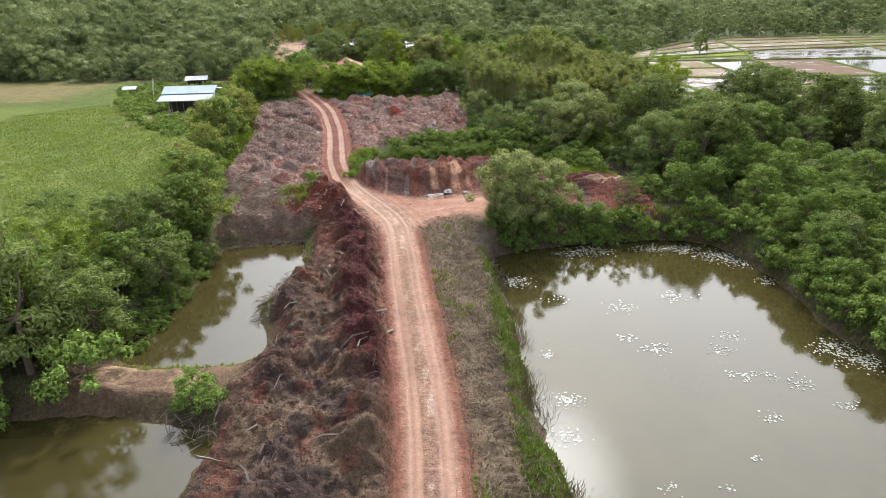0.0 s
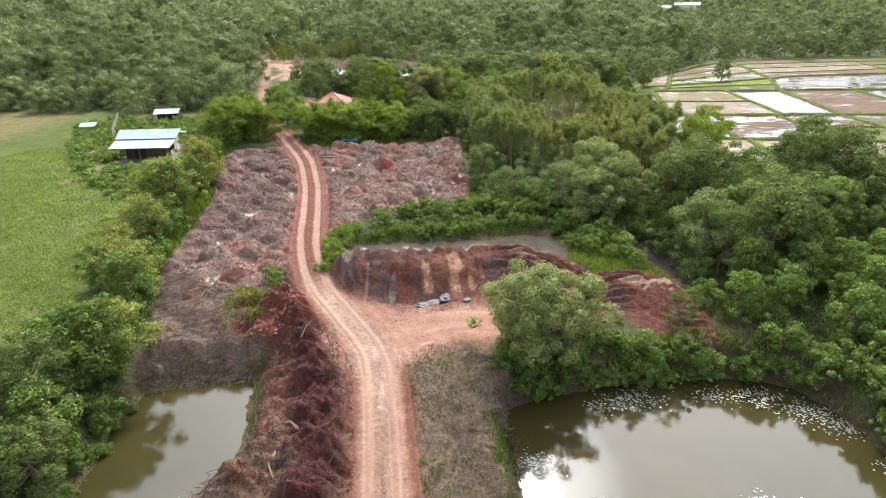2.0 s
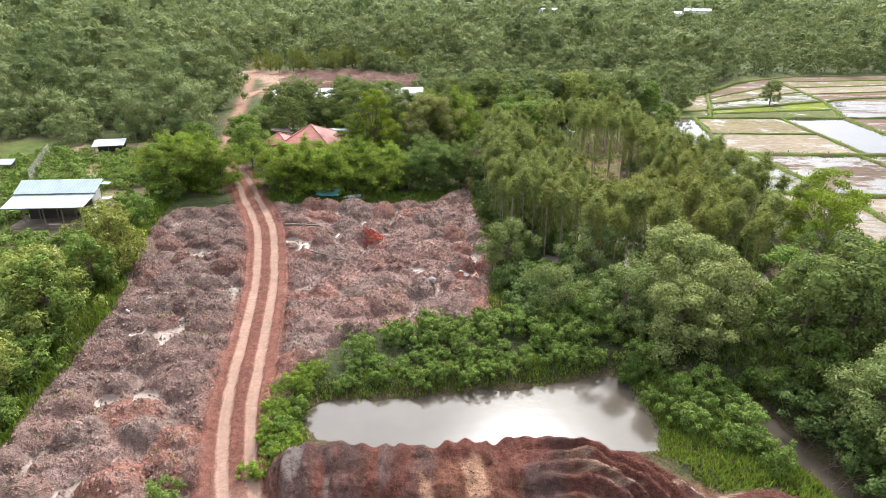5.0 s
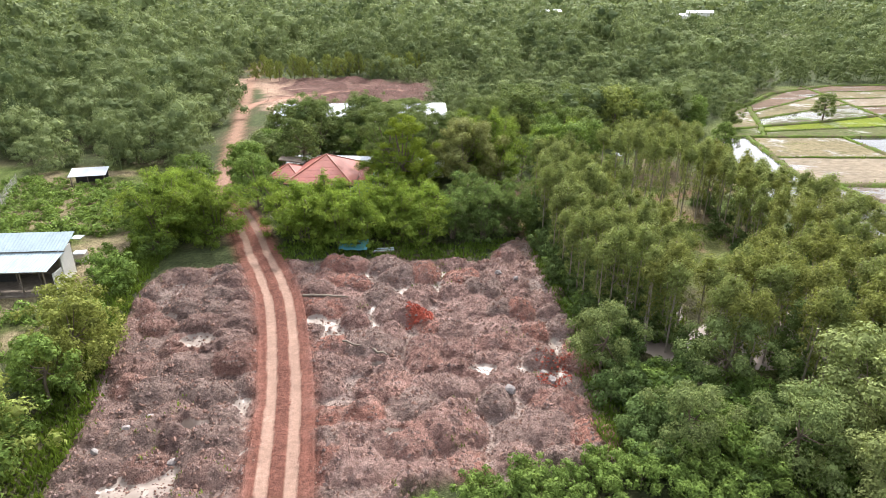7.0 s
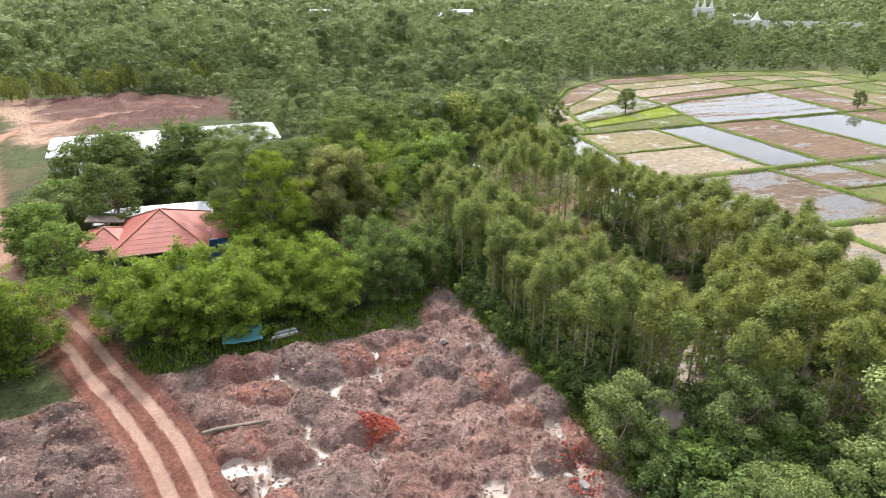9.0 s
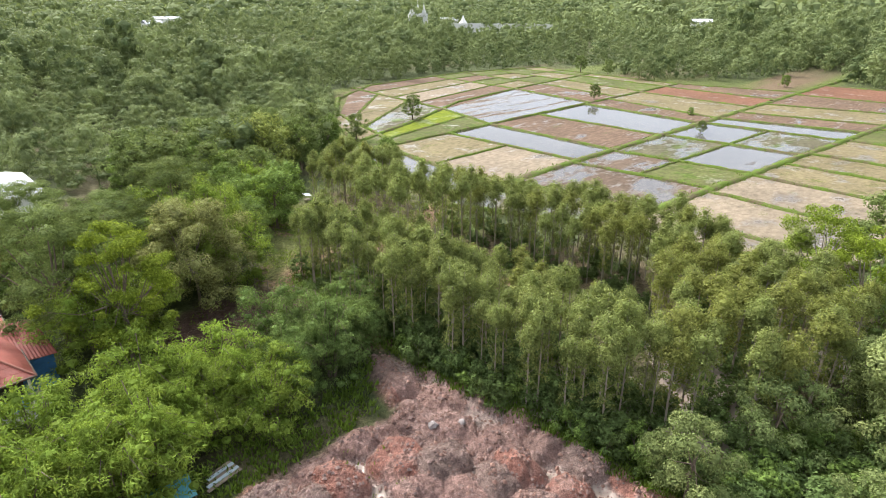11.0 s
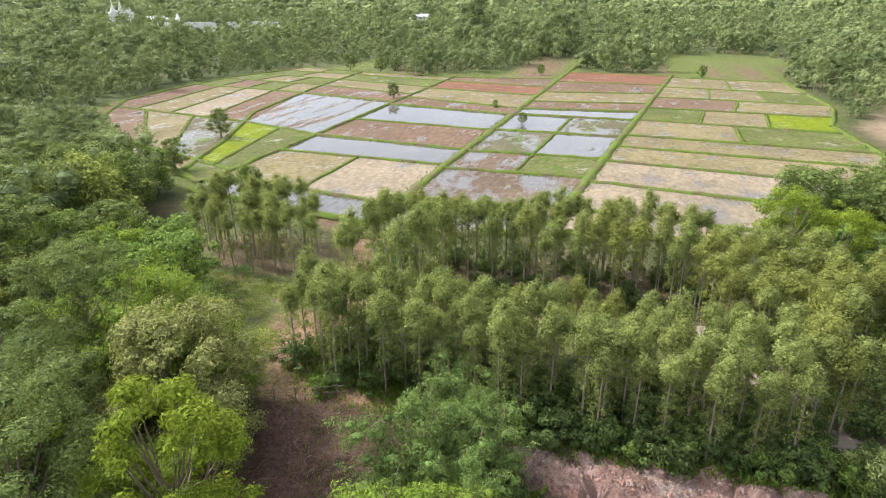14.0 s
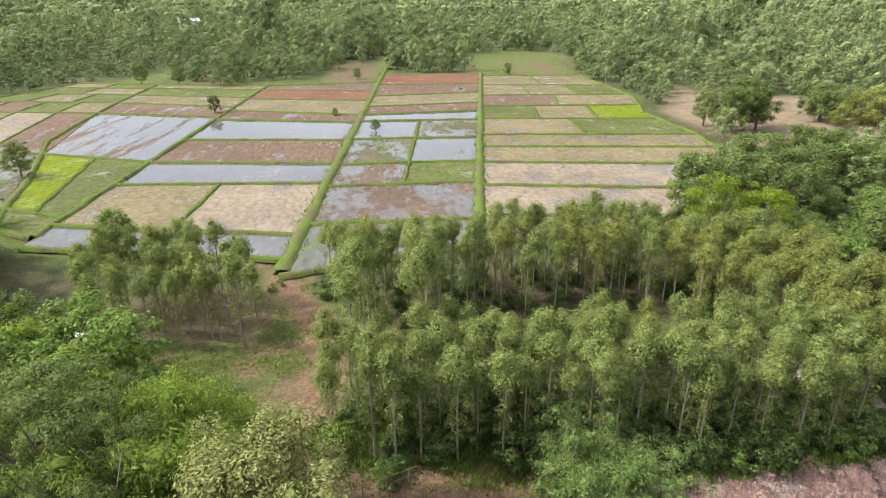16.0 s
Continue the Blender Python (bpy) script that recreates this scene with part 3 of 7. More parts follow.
    for px, py, pr in ((-14.6, 93.4, 1.3), (-22.5, 90.9, 1.3), (-2.5, 87.5, 0.9), (-9.6, 87.9, 0.7), (-26, 94.2, 0.9), (-8.1, 81.5, 0.8), (-19.6, 82.0, 0.9), (-18.6, 70.2, 1.0), (-20.6, 70.0, 0.9)):
        w = step(1.1, 0.55, np.hypot((x - px) / pr, (y - py) / pr / 0.7) + (fine - 0.5) * 1.6)
        z = z - w * fw * (z - base + 0.12)
        wet = np.maximum(wet, w * fw)
    south = fw * step(62, 55, y + (fine - 0.5) * 4)
    tint(south * 0.6, (0.25, 0.175, 0.128))
    wet = wet * (1 - south)
    red = step(1.15, 0.4, np.hypot((x + 6.9) / 1.0, (y - 93.6) / 0.8))
    tint(fw * red, (0.36, 0.09, 0.055))
    z = z + red * 0.3
    # spoil bank beside the road
    sd = poly_sd(x, y, SPOIL) + (fine - 0.5) * 1.4
    sw = step(0.9, -1.2, sd)
    z = z + sw * (0.4 + 1.7 * (fbm(x, y, 0.42, 81, 3) - 0.42) + 1.2 * (fbm(x * 0.55 + y * 0.45, y * 1.2 - x * 0.5, 0.9, 83, 3) - 0.5) + 0.55 * (fbm(x, y, 3.2, 84, 2) - 0.5))
    tint(step(0.8, -0.3, sd), (0.115, 0.072, 0.052))
    tint(sw * step(0.45, 0.62, fbm(x, y, 0.28, 85)), (0.165, 0.115, 0.078))
    tint(sw * step(0.5, 0.62, fbm(x, y, 0.55, 86)) * 0.8, (0.075, 0.055, 0.047))
    tint(sw * step(0.56, 0.68, fbm(x, y, 0.9, 87)) * 0.6, (0.17, 0.068, 0.046))
    tint(sw * step(38, 47, y + (fine - 0.5) * 6) * 0.6, (0.2, 0.078, 0.056))
    fr, _, fa = line_sd(x, y, FRESH)
    lump = 0.55 + 0.45 * np.cos(fa / 3.3 * 2 * math.pi + 5 * (rough - 0.5))
    fwid = 1.95 + 0.45 * lump
    pile = step(1.0, 0.1, (fr + (fine - 0.5) * 0.9) / fwid)
    z = z + pile * (0.55 + 0.95 * lump) + pile * 0.6 * (fbm(x, y, 2.0, 89, 3) - 0.5)
    tint(pile * step(25, 29, y + (fine - 0.5) * 6), (0.085, 0.03, 0.027))
    end = step(4.5, 3.0, np.hypot((x + 12.2) / 1.15, (y - 55.8) / 0.8) + (fine - 0.5) * 1.5)
    tint(end, (0.19, 0.06, 0.042))
    z = z + end * (0.5 + 0.5 * fbm(x, y, 0.8, 91, 3))
    # right verge: cut brush
    vg = step(0.2, 0.8, x - np.interp(y, [10, 24, 32, 40, 48, 53], [1.0, 0.4, -0.4, -1.5, -2.2, -2.4])) * step(6.0, 4.6, x) * step(54, 51, y)
    tint(vg, (0.17, 0.128, 0.085))
    tint(vg * step(0.5, 0.66, fbm(x, y, 0.6, 93)), (0.115, 0.086, 0.06))
    tint(vg * step(3.2, 4.2, x + (fine - 0.5) * 2.0) * step(0.35, 0.6, fbm(x, y, 0.5, 115)), (0.085, 0.1, 0.034))
    z = z + vg * (0.8 * (fbm(x, y, 0.9, 95, 4) - 0.4) + 0.07 * np.sin(y * 2 * math.pi / 0.55 + 5 * rough) * step(1.6, 2.4, x))
    # dyke between the left ponds
    dk = step(3.2, 1.4, np.abs(y - 29.2 + (rough - 0.5) * 2)) * step(-10, -13, x) * step(-24, -21, x)
    tint(dk, (0.17, 0.112, 0.074))
    tint(dk * step(0.5, 0.58, fbm(x * 1.3 + y * 0.5, y * 0.6, 0.5, 97)) * step(1.6, 0.9, np.abs(y - 29.4)), (0.32, 0.215, 0.145))
    z = z + dk * 0.5 * (fbm(x, y, 1.2, 98, 3) - 0.5)
    packed = np.maximum(packed, dk * 0.25)
    # tipped ridge before the pit
    rd, rs, ra = line_sd(x, y, RIDGE)
    face = step(6.4, 0.6, rd + (fine - 0.5) * 1.0) * (rs > -0.3) + step(2.4, 0.2, rd) * (rs <= -0.3)
    along = 0.2 * np.sin(rs * 2 * math.pi / 0.75 + 3 * rough) * step(3, 7, x) * step(0.15, 0.5, face)
    gouge = along + 0.13 * step(6, 2, x) * np.sin((x * 1.0 + 0.25 * y) * 2 * math.pi / 1.1 + 14 * rough) * step(0.2, 0.6, face)
    scoop = step(0.65, 0.15, np.hypot((x + 2.0) / 9.5, (y - 59.8) / 4.0))
    low = 1.0 - 0.5 * step(6, 13, x)
    z = z + face * (1.9 * low + gouge + 1.0 * (fbm(x, y, 0.8, 99, 4) - 0.5)) - 0.75 * scoop * (rs > 0)
    fcol = face > 0.12
    tint(fcol * step(0.05, 0.3, face), (0.145, 0.058, 0.042))
    tint(fcol * step(0.40, 0.6, fbm(x * 1.6, y * 0.5, 0.45, 101) + 0.16 - 0.36 * step(-9, 7, x + (fine - 0.5) * 3)), (0.1, 0.062, 0.053))
    tint(fcol * step(0.5, 0.62, fbm(x, y, 0.5, 107)) * step(4, 8, x) * 0.7, (0.13, 0.06, 0.048))
    tint(fcol * step(0.6, 0.68, fbm(x * 0.5, y * 2, 0.6, 109)) * step(5, 8, x), (0.36, 0.24, 0.17))
    cut = fcol * step(1.0, 0.55, np.hypot((x - 0.9) / 3.3, (y - 61.5) / 2.2) + (fine - 0.5) * 0.8)
    tint(cut * 0.8, (0.22, 0.1, 0.065))
    tint(cut * step(0.5, 0.68, vnoise(x * 1.7 + 0.4 * y, y * 0.35, 118)), (0.42, 0.24, 0.155))
    tint(fcol * step(0.62, 0.74, vnoise(x * 1.9, y * 0.3, 119)) * step(-2, -4, x) * 0.8, (0.2, 0.165, 0.15))
    tint(fcol * step(0.85, 0.5, np.hypot((x + 0.4) / 2.0, (y - 58.3) / 1.0) + (fine - 0.5)), (0.11, 0.095, 0.09))
    # apron at the fork
    ap = step(1.5, -1.2, poly_sd(x, y, [(-9.5, 58.5), (-6.5, 59), (-3.6, 57.6), (3.4, 57.2), (8.5, 57), (9, 53.6), (1, 53.2), (-2.2, 50.5), (-5.4, 49), (-8.5, 55)]) + (rough - 0.5) * 1.6 + (fine - 0.5) * 1.0)
    z = z * (1 - ap * 0.8) + ap * 0.8 * -1.2
    tint(ap, (0.31, 0.185, 0.135))
    _, ss, sa = line_sd(x, y, SPUR)
    _, ts, ta = line_sd(x, y, TRACK)
    streak = np.where(x > -1.5, vnoise(ss * 2.6, sa * 0.12, 116), vnoise(ts * 2.6, ta * 0.1, 117))
    tint(ap * step(0.55, 0.75, streak) * 0.8, (0.4, 0.275, 0.215))
    tint(ap * step(0.42, 0.2, streak) * 0.7, (0.25, 0.125, 0.085))
    tint(ap * step(0.5, 0.64, fbm(x * 0.35, y, 1.4, 105)) * 0.6, (0.25, 0.12, 0.08))
    packed = np.maximum(packed, ap * 0.7)
    # roads
    for pts, wide, rut in ((TRACK, 1.55, 1.0), (SPUR, 1.9, 0.35), (FARSPUR, 2.2, 0.2)):
        d, s, a = line_sd(x, y, pts)
        d = d + (fine - 0.5) * 0.6 + 0.8 * step(110, 126, y)
        body = step(wide + 0.9, wide - 0.2, d)
        z = z * (1 - body) + body * (base + 0.02 + 0.12 * (rough - 0.5))
        tint(step(wide + 1.1, wide - 0.1, d) * 0.9 * (1 - ap) * (1.0 if rut == 1.0 else 0.3), (0.19, 0.08, 0.057))
        wet = wet * (1 - step(wide + 0.6, wide - 0.2, d))
        core = step(wide, wide - 0.5, d) * (1 - 0.7 * ap)
        packed = np.maximum(packed, step(wide + 0.1, wide - 0.5, d) * 0.8)
        tint(core * (1 if rut < 1 else step(60, 54, y)), (0.33, 0.19, 0.135) if rut < 1 else (0.3, 0.15, 0.105))
        if rut == 1.0:
            far = body * step(112, 124, y)
            tint(far, (0.3, 0.18, 0.125))
    # water basins
    for pts, lvl, slope, deep in ((POND_R, WATER_Z, 1.3, 1.0), (POND_A, WATER_Z + 0.5, 2.0, 0.8), (POND_B, WATER_Z + 0.4, 1.1, 0.8), (PIT, PIT_Z, 1.6, 0.6), (DITCH, DITCH_Z, 2.0, 0.5)):
        q = poly_sd(x, y, pts) + (fine - 0.5) * 0.7
        w = step(slope, 0.0, q)
        z = np.where(q < slope, np.minimum(z, z * (1 - w) + (lvl + 0.05) * w), z)
        z = np.where(q < 0, np.minimum(z, lvl - np.clip(-q, 0, 2) * deep * 0.5), z)
        tint(step(1.0, 0.1, q) * 0.75, (0.12, 0.085, 0.055))
    return z, col, wet, packed


def ground_z(x, y):
    return terrain(np.atleast_1d(x), np.atleast_1d(y))[0]


def spaced(*runs):
    """Grid lines: runs of (from, to, step), joined."""
    out = [np.arange(a, b, s) for a, b, s in runs]
    return np.concatenate(out + [[runs[-1][1]]])


def build_ground():
    xs = np.concatenate([-np.geomspace(3200, 130, 16), spaced((-125, -66, 4), (-66, -32, 0.9), (-32, -13, 0.2), (-13, 12, 0.14), (12, 20, 0.26), (20, 30, 0.6), (30, 60, 1.5), (60, 130, 4)), np.geomspace(140, 3200, 16)])
    ys = np.concatenate([-np.geomspace(1500, 40, 8), spaced((-30, 14, 3), (14, 66, 0.14), (66, 82, 0.18), (82, 105, 0.15), (105, 110, 0.3), (110, 146, 0.8), (146, 250, 2.0)), np.geomspace(256, 3400, 22)])
    gx, gy = np.meshgrid(xs, ys)
    z, col, wet, packed = terrain(gx.ravel(), gy.ravel())
    nx, ny = len(xs), len(ys)
    i = np.arange(nx * ny).reshape(ny, nx)
    f = np.stack([i[:-1, :-1], i[:-1, 1:], i[1:, 1:], i[1:, :-1]], -1).reshape(-1, 4)
    me = mesh_np("ground", np.stack([gx.ravel(), gy.ravel(), z], -1), f, GROUND, True)
    at = me.attributes.new("zone", "FLOAT_COLOR", "POINT")
    at.data.foreach_set("color", np.concatenate([col, np.ones((len(col), 1))], 1).astype(np.float32).ravel())
    me.attributes.new("packed", "FLOAT", "POINT").data.foreach_set("value", packed.astype(np.float32))
    me.attributes.new("wet", "FLOAT", "POINT").data.foreach_set("value", wet.astype(np.float32))
    link("ground", me, label="red laterite soil, grassland and woodland floor", category="ground", kind="structure")


build_ground()


def build_road():
    """The worn wheel tracks: a fine strip over the flattened bed, with two ruts and a red crown."""
    line = np.array(smooth_line(TRACK[:TRACK.index(min(TRACK, key=lambda q: abs(q[1] - 122))) + 1], 3))
    seg = np.hypot(*np.diff(line, axis=0).T)
    run = np.concatenate([[0], np.cumsum(seg)])
    at = np.arange(0, run[-1], 0.45)
    cx, cy = np.interp(at, run, line[:, 0]), np.interp(at, run, line[:, 1])
    tx, ty = np.gradient(cx), np.gradient(cy)
    ln = np.hypot(tx, ty)
    tx, ty = tx / ln, ty / ln
    s = np.concatenate([[-2.3, -2.0], np.linspace(-1.75, 1.75, 36), [2.0, 2.3]])
    wob = (fbm(at, at * 0, 0.06, 201) - 0.5) * 0.5
    S = s[None, :] + 0 * at[:, None]
    x, y = cx[:, None] + ty[:, None] * S, cy[:, None] - tx[:, None] * S
    z, col, _, _ = terrain(x.ravel(), y.ravel())
    z, col = z.reshape(x.shape), col.reshape(x.shape + (3,))
    s2 = S + wob[:, None]
    rag = (fbm(x, y, 1.6, 203) - 0.5) * 0.28 + (fbm(x, y, 5.0, 205, 3) - 0.5) * 0.14
    band = step(0.38, 0.28, np.abs(np.abs(s2) - 0.74) + rag * 0.7)
    mid = step(0.34, 0.2, np.abs(s2) + rag)
    edge = step(1.05, 1.55, np.abs(s2) + rag)
    early, late = step(65, 58, y), step(100, 112, y)
    base = np.array((0.17, 0.074, 0.054)) + 0 * col
    pale = np.array((0.3, 0.192, 0.144)) * (0.86 + 0.28 * fbm(x, y, 0.7, 207))[..., None]
    pale = pale * (1 - 0.35 * late[..., None])
    c = base + (pale - base) * band[..., None]
    one = np.array((0.285, 0.172, 0.122)) * (0.85 + 0.3 * fbm(x, y * 0.5, 0.8, 209))[..., None]
    one = one + (np.array((0.345, 0.228, 0.168)) - one) * step(42, 52, y)[..., None]
    grain = vnoise(s2 * 3.4, y * 0.09, 215)[..., None]
    one = one * (0.82 + 0.36 * grain)
    chalk = step(0.56, 0.66, fbm(x * 1.6, y * 0.6, 0.9, 211)) * step(0.55, 0.15, np.abs(s2 - 0.1))
    one = one + (np.array((0.42, 0.315, 0.245)) - one) * (0.7 * chalk)[..., None]
    tread = step(0.16, 0.06, np.abs(np.abs(s2) - 0.95) + rag * 0.5) + step(0.14, 0.06, np.abs(s2 - 0.45) + rag * 0.5)
    one = one + (np.array((0.31, 0.19, 0.145)) - one) * np.clip(tread, 0, 1)[..., None]
    c = c + (one - c) * early[..., None]
    c = c + (col - c) * edge[..., None]
    rel = -0.07 * band * (1 - early) + 0.03 * mid - 0.05 * early * np.clip(tread, 0, 1) + 0.03 * (fbm(x, y, 2.6, 213) - 0.5)
    z = np.where(np.abs(S) > 1.9, z - 0.25, z + 0.12 + rel * (1 - edge))
    n, k = x.shape
    i = np.arange(n * k).reshape(n, k)
    f = np.stack([i[:-1, :-1], i[:-1, 1:], i[1:, 1:], i[1:, :-1]], -1).reshape(-1, 4)
    me = mesh_np("road", np.stack([x.ravel(), y.ravel(), z.ravel()], -1), f, GROUND, True)
    me.attributes.new("zone", "FLOAT_COLOR", "POINT").data.foreach_set("color", np.concatenate([c.reshape(-1, 3), np.ones((n * k, 1))], 1).astype(np.float32).ravel())
    me.attributes.new("packed", "FLOAT", "POINT").data.foreach_set("value", (0.85 * np.maximum(band, 0.35)).astype(np.float32).ravel())
    me.attributes.new("wet", "FLOAT", "POINT").data.foreach_set("value", np.zeros(n * k, np.float32))
    link("road", me, label="red laterite dirt road with two pale wheel ruts", category="road", kind="structure")


build_road()


def water_sheet(name, pts, z, mat, label):
    cx, cy = sum(p[0] for p in pts) / len(pts), sum(p[1] for p in pts) / len(pts)
    ring = [((p[0] - cx) * 1.12 + cx, (p[1] - cy) * 1.12 + cy) for p in pts]
    bm = bmesh.new()
    bm.faces.new([bm.verts.new((*p, z)) for p in ring])
    bmesh.ops.triangulate(bm, faces=bm.faces[:])
    bmesh.ops.recalc_face_normals(bm, faces=bm.faces[:])
    for q in bm.faces:
        if q.normal.z < 0:
            q.normal_flip()
    tagged(part(name, bm, mat), label=label, category="water", kind="structure")


water_sheet("water_pond", POND_R, WATER_Z, POND, "still muddy pond water mirroring the sky")
water_sheet("water_pond", POND_A, WATER_Z + 0.5, POND, "still brown pond water beside the spoil bank")
water_sheet("water_pond", POND_B, WATER_Z + 0.4, POND, "dark brown pond water behind the dyke")
water_sheet("water_pit", PIT, PIT_Z, DITCH_WATER, "muddy water standing in the dug pit")
water_sheet("water_ditch", DITCH, DITCH_Z, DITCH_WATER, "dark ditch water under the trees")


# ---- paddies ----
def line_a(x):
    return 130.5 - 0.042 * (x - 35)


def line_b(x):
    return 109.5 - 0.135 * (x - 46.5)


def line_r(x):
    return float(np.interp(x, [42, 54, 66, 90, 115, 140, 195, 290], [91, 79, 66, 62, 63, 56, 58, 44]))


def line_c(x):
    return 160.0 - 0.01 * (x - 54)


def line_d(x):
    return float(np.interp(x, [50, 80, 100, 145, 200, 265], [167, 177, 186, 192, 196, 196]))


def line_e(x):
    return float(np.interp(x, [60, 92, 150, 190, 262], [185, 227, 233, 222, 210]))


def plot(corners, kind):
    """One paddy plot: a level bed between its bunds."""
    cx, cy = sum(p[0] for p in corners) / 4, sum(p[1] for p in corners) / 4
    bm = bmesh.new()
    top = []
    for x, y in corners:
        d = math.hypot(x - cx, y - cy)
        k = max(0.2, 1 - 0.25 / d)
        top.append(bm.verts.new((cx + (x - cx) * k, cy + (y - cy) * k, 0.24)))
    bm.faces.new(top)
    low = [bm.verts.new((v.co.x, v.co.y, -0.3)) for v in top]
    for i in range(4):
        bm.faces.new((top[i], low[i], low[(i + 1) % 4], top[(i + 1) % 4]))
    bmesh.ops.recalc_face_normals(bm, faces=bm.faces[:])
    words = {"sand": "pale dry paddy plot with bare sandy soil", "mud": "muddy paddy plot half under water", "brown": "brown ploughed paddy plot", "red": "bare red-soil paddy plot", "water": "flooded paddy plot mirroring the sky", "rows": "flooded paddy plot with soil showing in rows", "wetgreen": "flooded paddy plot with young rice", "pale": "pale green paddy plot with thin grass", "green": "green grassy paddy plot", "bright": "bright yellow-green plot of rice seedlings"}
    tagged(part("paddy_plot", bm, PLOTS[kind]), label=words[kind], category="field", group="paddy plots")


def bund(p, q, wide=0.55, high=0.34):
    """A grassy earth bund between two plots, uneven, with blades standing on it."""
    rng = np.random.default_rng(int(abs(p[0] * 131 + p[1] * 17 + q[0] * 7 + q[1])))
    ln = math.hypot(q[0] - p[0], q[1] - p[1])
    n = max(3, int(ln / 1.6))
    ux, uy = (q[0] - p[0]) / ln, (q[1] - p[1]) / ln
    v, f = [], []
    prof = [(-1.0, -0.25), (-0.55, 0.75), (0.0, 1.0), (0.55, 0.75), (1.0, -0.25)]
    for i in range(n + 1):
        t = i / n
        off = (rng.random() - 0.5) * 0.3
        w, h = wide * (0.8 + 0.5 * rng.random()), high * (0.8 + 0.5 * rng.random())
        for a, b in prof:
            s = a * w + off
            v.append((p[0] + ux * ln * t - uy * s, p[1] + uy * ln * t + ux * s, 0.2 + b * h))
    for i in range(n):
        for k in range(4):
            a = i * 5 + k
            f.append((a, a + 5, a + 6, a + 1))
    ob = link("paddy_bund", mesh_np("paddy_bund", v, f, BUND, True), label="low earth bund overgrown with green grass", category="bund", group="paddy bunds")
    m = int(ln * (14 if max(p[0], q[0]) < 130 else 4) * (wide / 0.55))
    t = rng.random(m) * ln
    s = rng.normal(0, wide * 0.62, m)
    x, y = p[0] + ux * t - uy * s, p[1] + uy * t + ux * s
    a = rng.random(m) * 6.283
    hh, w = 0.12 + 0.26 * rng.random(m), 0.08
    z = np.full(m, 0.3)
    vv = np.stack([np.stack([x - np.cos(a) * w, y - np.sin(a) * w, z], -1), np.stack([x + np.cos(a) * w, y + np.sin(a) * w, z], -1), np.stack([x + rng.normal(0, 0.12, m), y + rng.normal(0, 0.12, m), z + hh], -1)], 1).reshape(-1, 3)
    link("grass", mesh_np("grass", vv, np.arange(3 * m).reshape(-1, 3), GRASS_BUND), ob, kind="stuff")


def strip_of_plots(xs_low, low, xs_high, high, kinds):
    """Plots between two long lines, cut at the x given on each."""
    for i, kind in enumerate(kinds):
        a, b = (xs_low[i], low(xs_low[i])), (xs_low[i + 1], low(xs_low[i + 1]))
        d, c = (xs_high[i], high(xs_high[i])), (xs_high[i + 1], high(xs_high[i + 1]))
        cuts = kind if isinstance(kind, tuple) else (kind,)
        n = len(cuts)
        mid = lambda p, q, t: (p[0] + (q[0] - p[0]) * t, p[1] + (q[1] - p[1]) * t)
        for k, one in enumerate(cuts):
            plot([mid(a, d, k / n), mid(b, c, k / n), mid(b, c, (k + 1) / n), mid(a, d, (k + 1) / n)], one)
            if k:
                bund(mid(a, d, k / n), mid(b, c, k / n), 0.4, 0.25)
        if i == 0:
            bund(a, d)
        bund(b, c)


def long_bund(line, x0, x1, wide=0.6, stepx=24):
    x = x0
    while x < x1 - 1:
        e = min(x + stepx, x1)
        bund((x, line(x)), (e, line(e)), wide, 0.38)
        x = e


XA = [33, 47.5, 63, 75, 94, 112, 120, 131, 148, 172, 200]
XB = [40, 47.5, 63, 75, 93, 111, 122, 134, 152, 170, 196]
strip_of_plots(XB, line_b, XA, line_a, ["wetgreen", "mud", ("green", "mud"), ("water", "wetgreen"), ("wetgreen", "water"), "water", "brown", "pale", "brown", "red"])
XBR = [40, 48.4, 61.4, 74, 85, 95, 111.7, 128, 146, 167, 191]
XR = [42, 46, 56.4, 68.5, 80, 90.6, 107, 125, 142, 161, 186]
strip_of_plots(XR, line_r, XBR, line_b, ["sand", "sand", "sand", "pale", "pale", ("green", "pale"), ("bright", "pale", "green"), ("pale", "brown"), ("green", "pale", "pale"), ("pale", "pale")])
XAC = [37, 44, 64.5, 75.5, 93, 111, 119.5, 141, 158, 178]
XC = [46, 53, 80, 121, 135, 150, 165, 174]
strip_of_plots(XAC, line_a, [43, 50, 67, 80, 97, 118, 130, 148, 165, 174], line_c, ["water", ("sand", "pale"), "water", "brown", "water", "brown", "pale", "red", "brown"])
XD = [50, 57, 88, 130, 146, 160, 174, 182]
strip_of_plots(XC, line_c, XD, line_d, ["green", ("green", "bright"), "rows", "brown", "pale", "green", "pale"])
XE = [58, 66, 98, 138, 154, 168, 180, 190]
strip_of_plots(XD, line_d, XE, line_e, ["pale", ("wetgreen", "pale", "brown"), ("brown", "sand", "pale", "brown"), ("pale", "green", "brown", "green"), ("green", "pale", "green"), ("pale", "green"), ("green", "pale")])
long_bund(line_a, 34, 262, 0.9)
long_bund(line_b, 40, 197, 0.85)
long_bund(line_c, 46, 174)
long_bund(line_d, 50, 182)
long_bund(line_e, 58, 190)
long_bund(line_r, 42, 190)


# ---- plants ----
ICO_V = np.array([(0, 0, 1)] + [(0.894 * math.cos(i * 1.2566), 0.894 * math.sin(i * 1.2566), 0.447) for i in range(5)] + [(0.894 * math.cos(i * 1.2566 + 0.6283), 0.894 * math.sin(i * 1.2566 + 0.6283), -0.447) for i in range(5)] + [(0, 0, -1)])
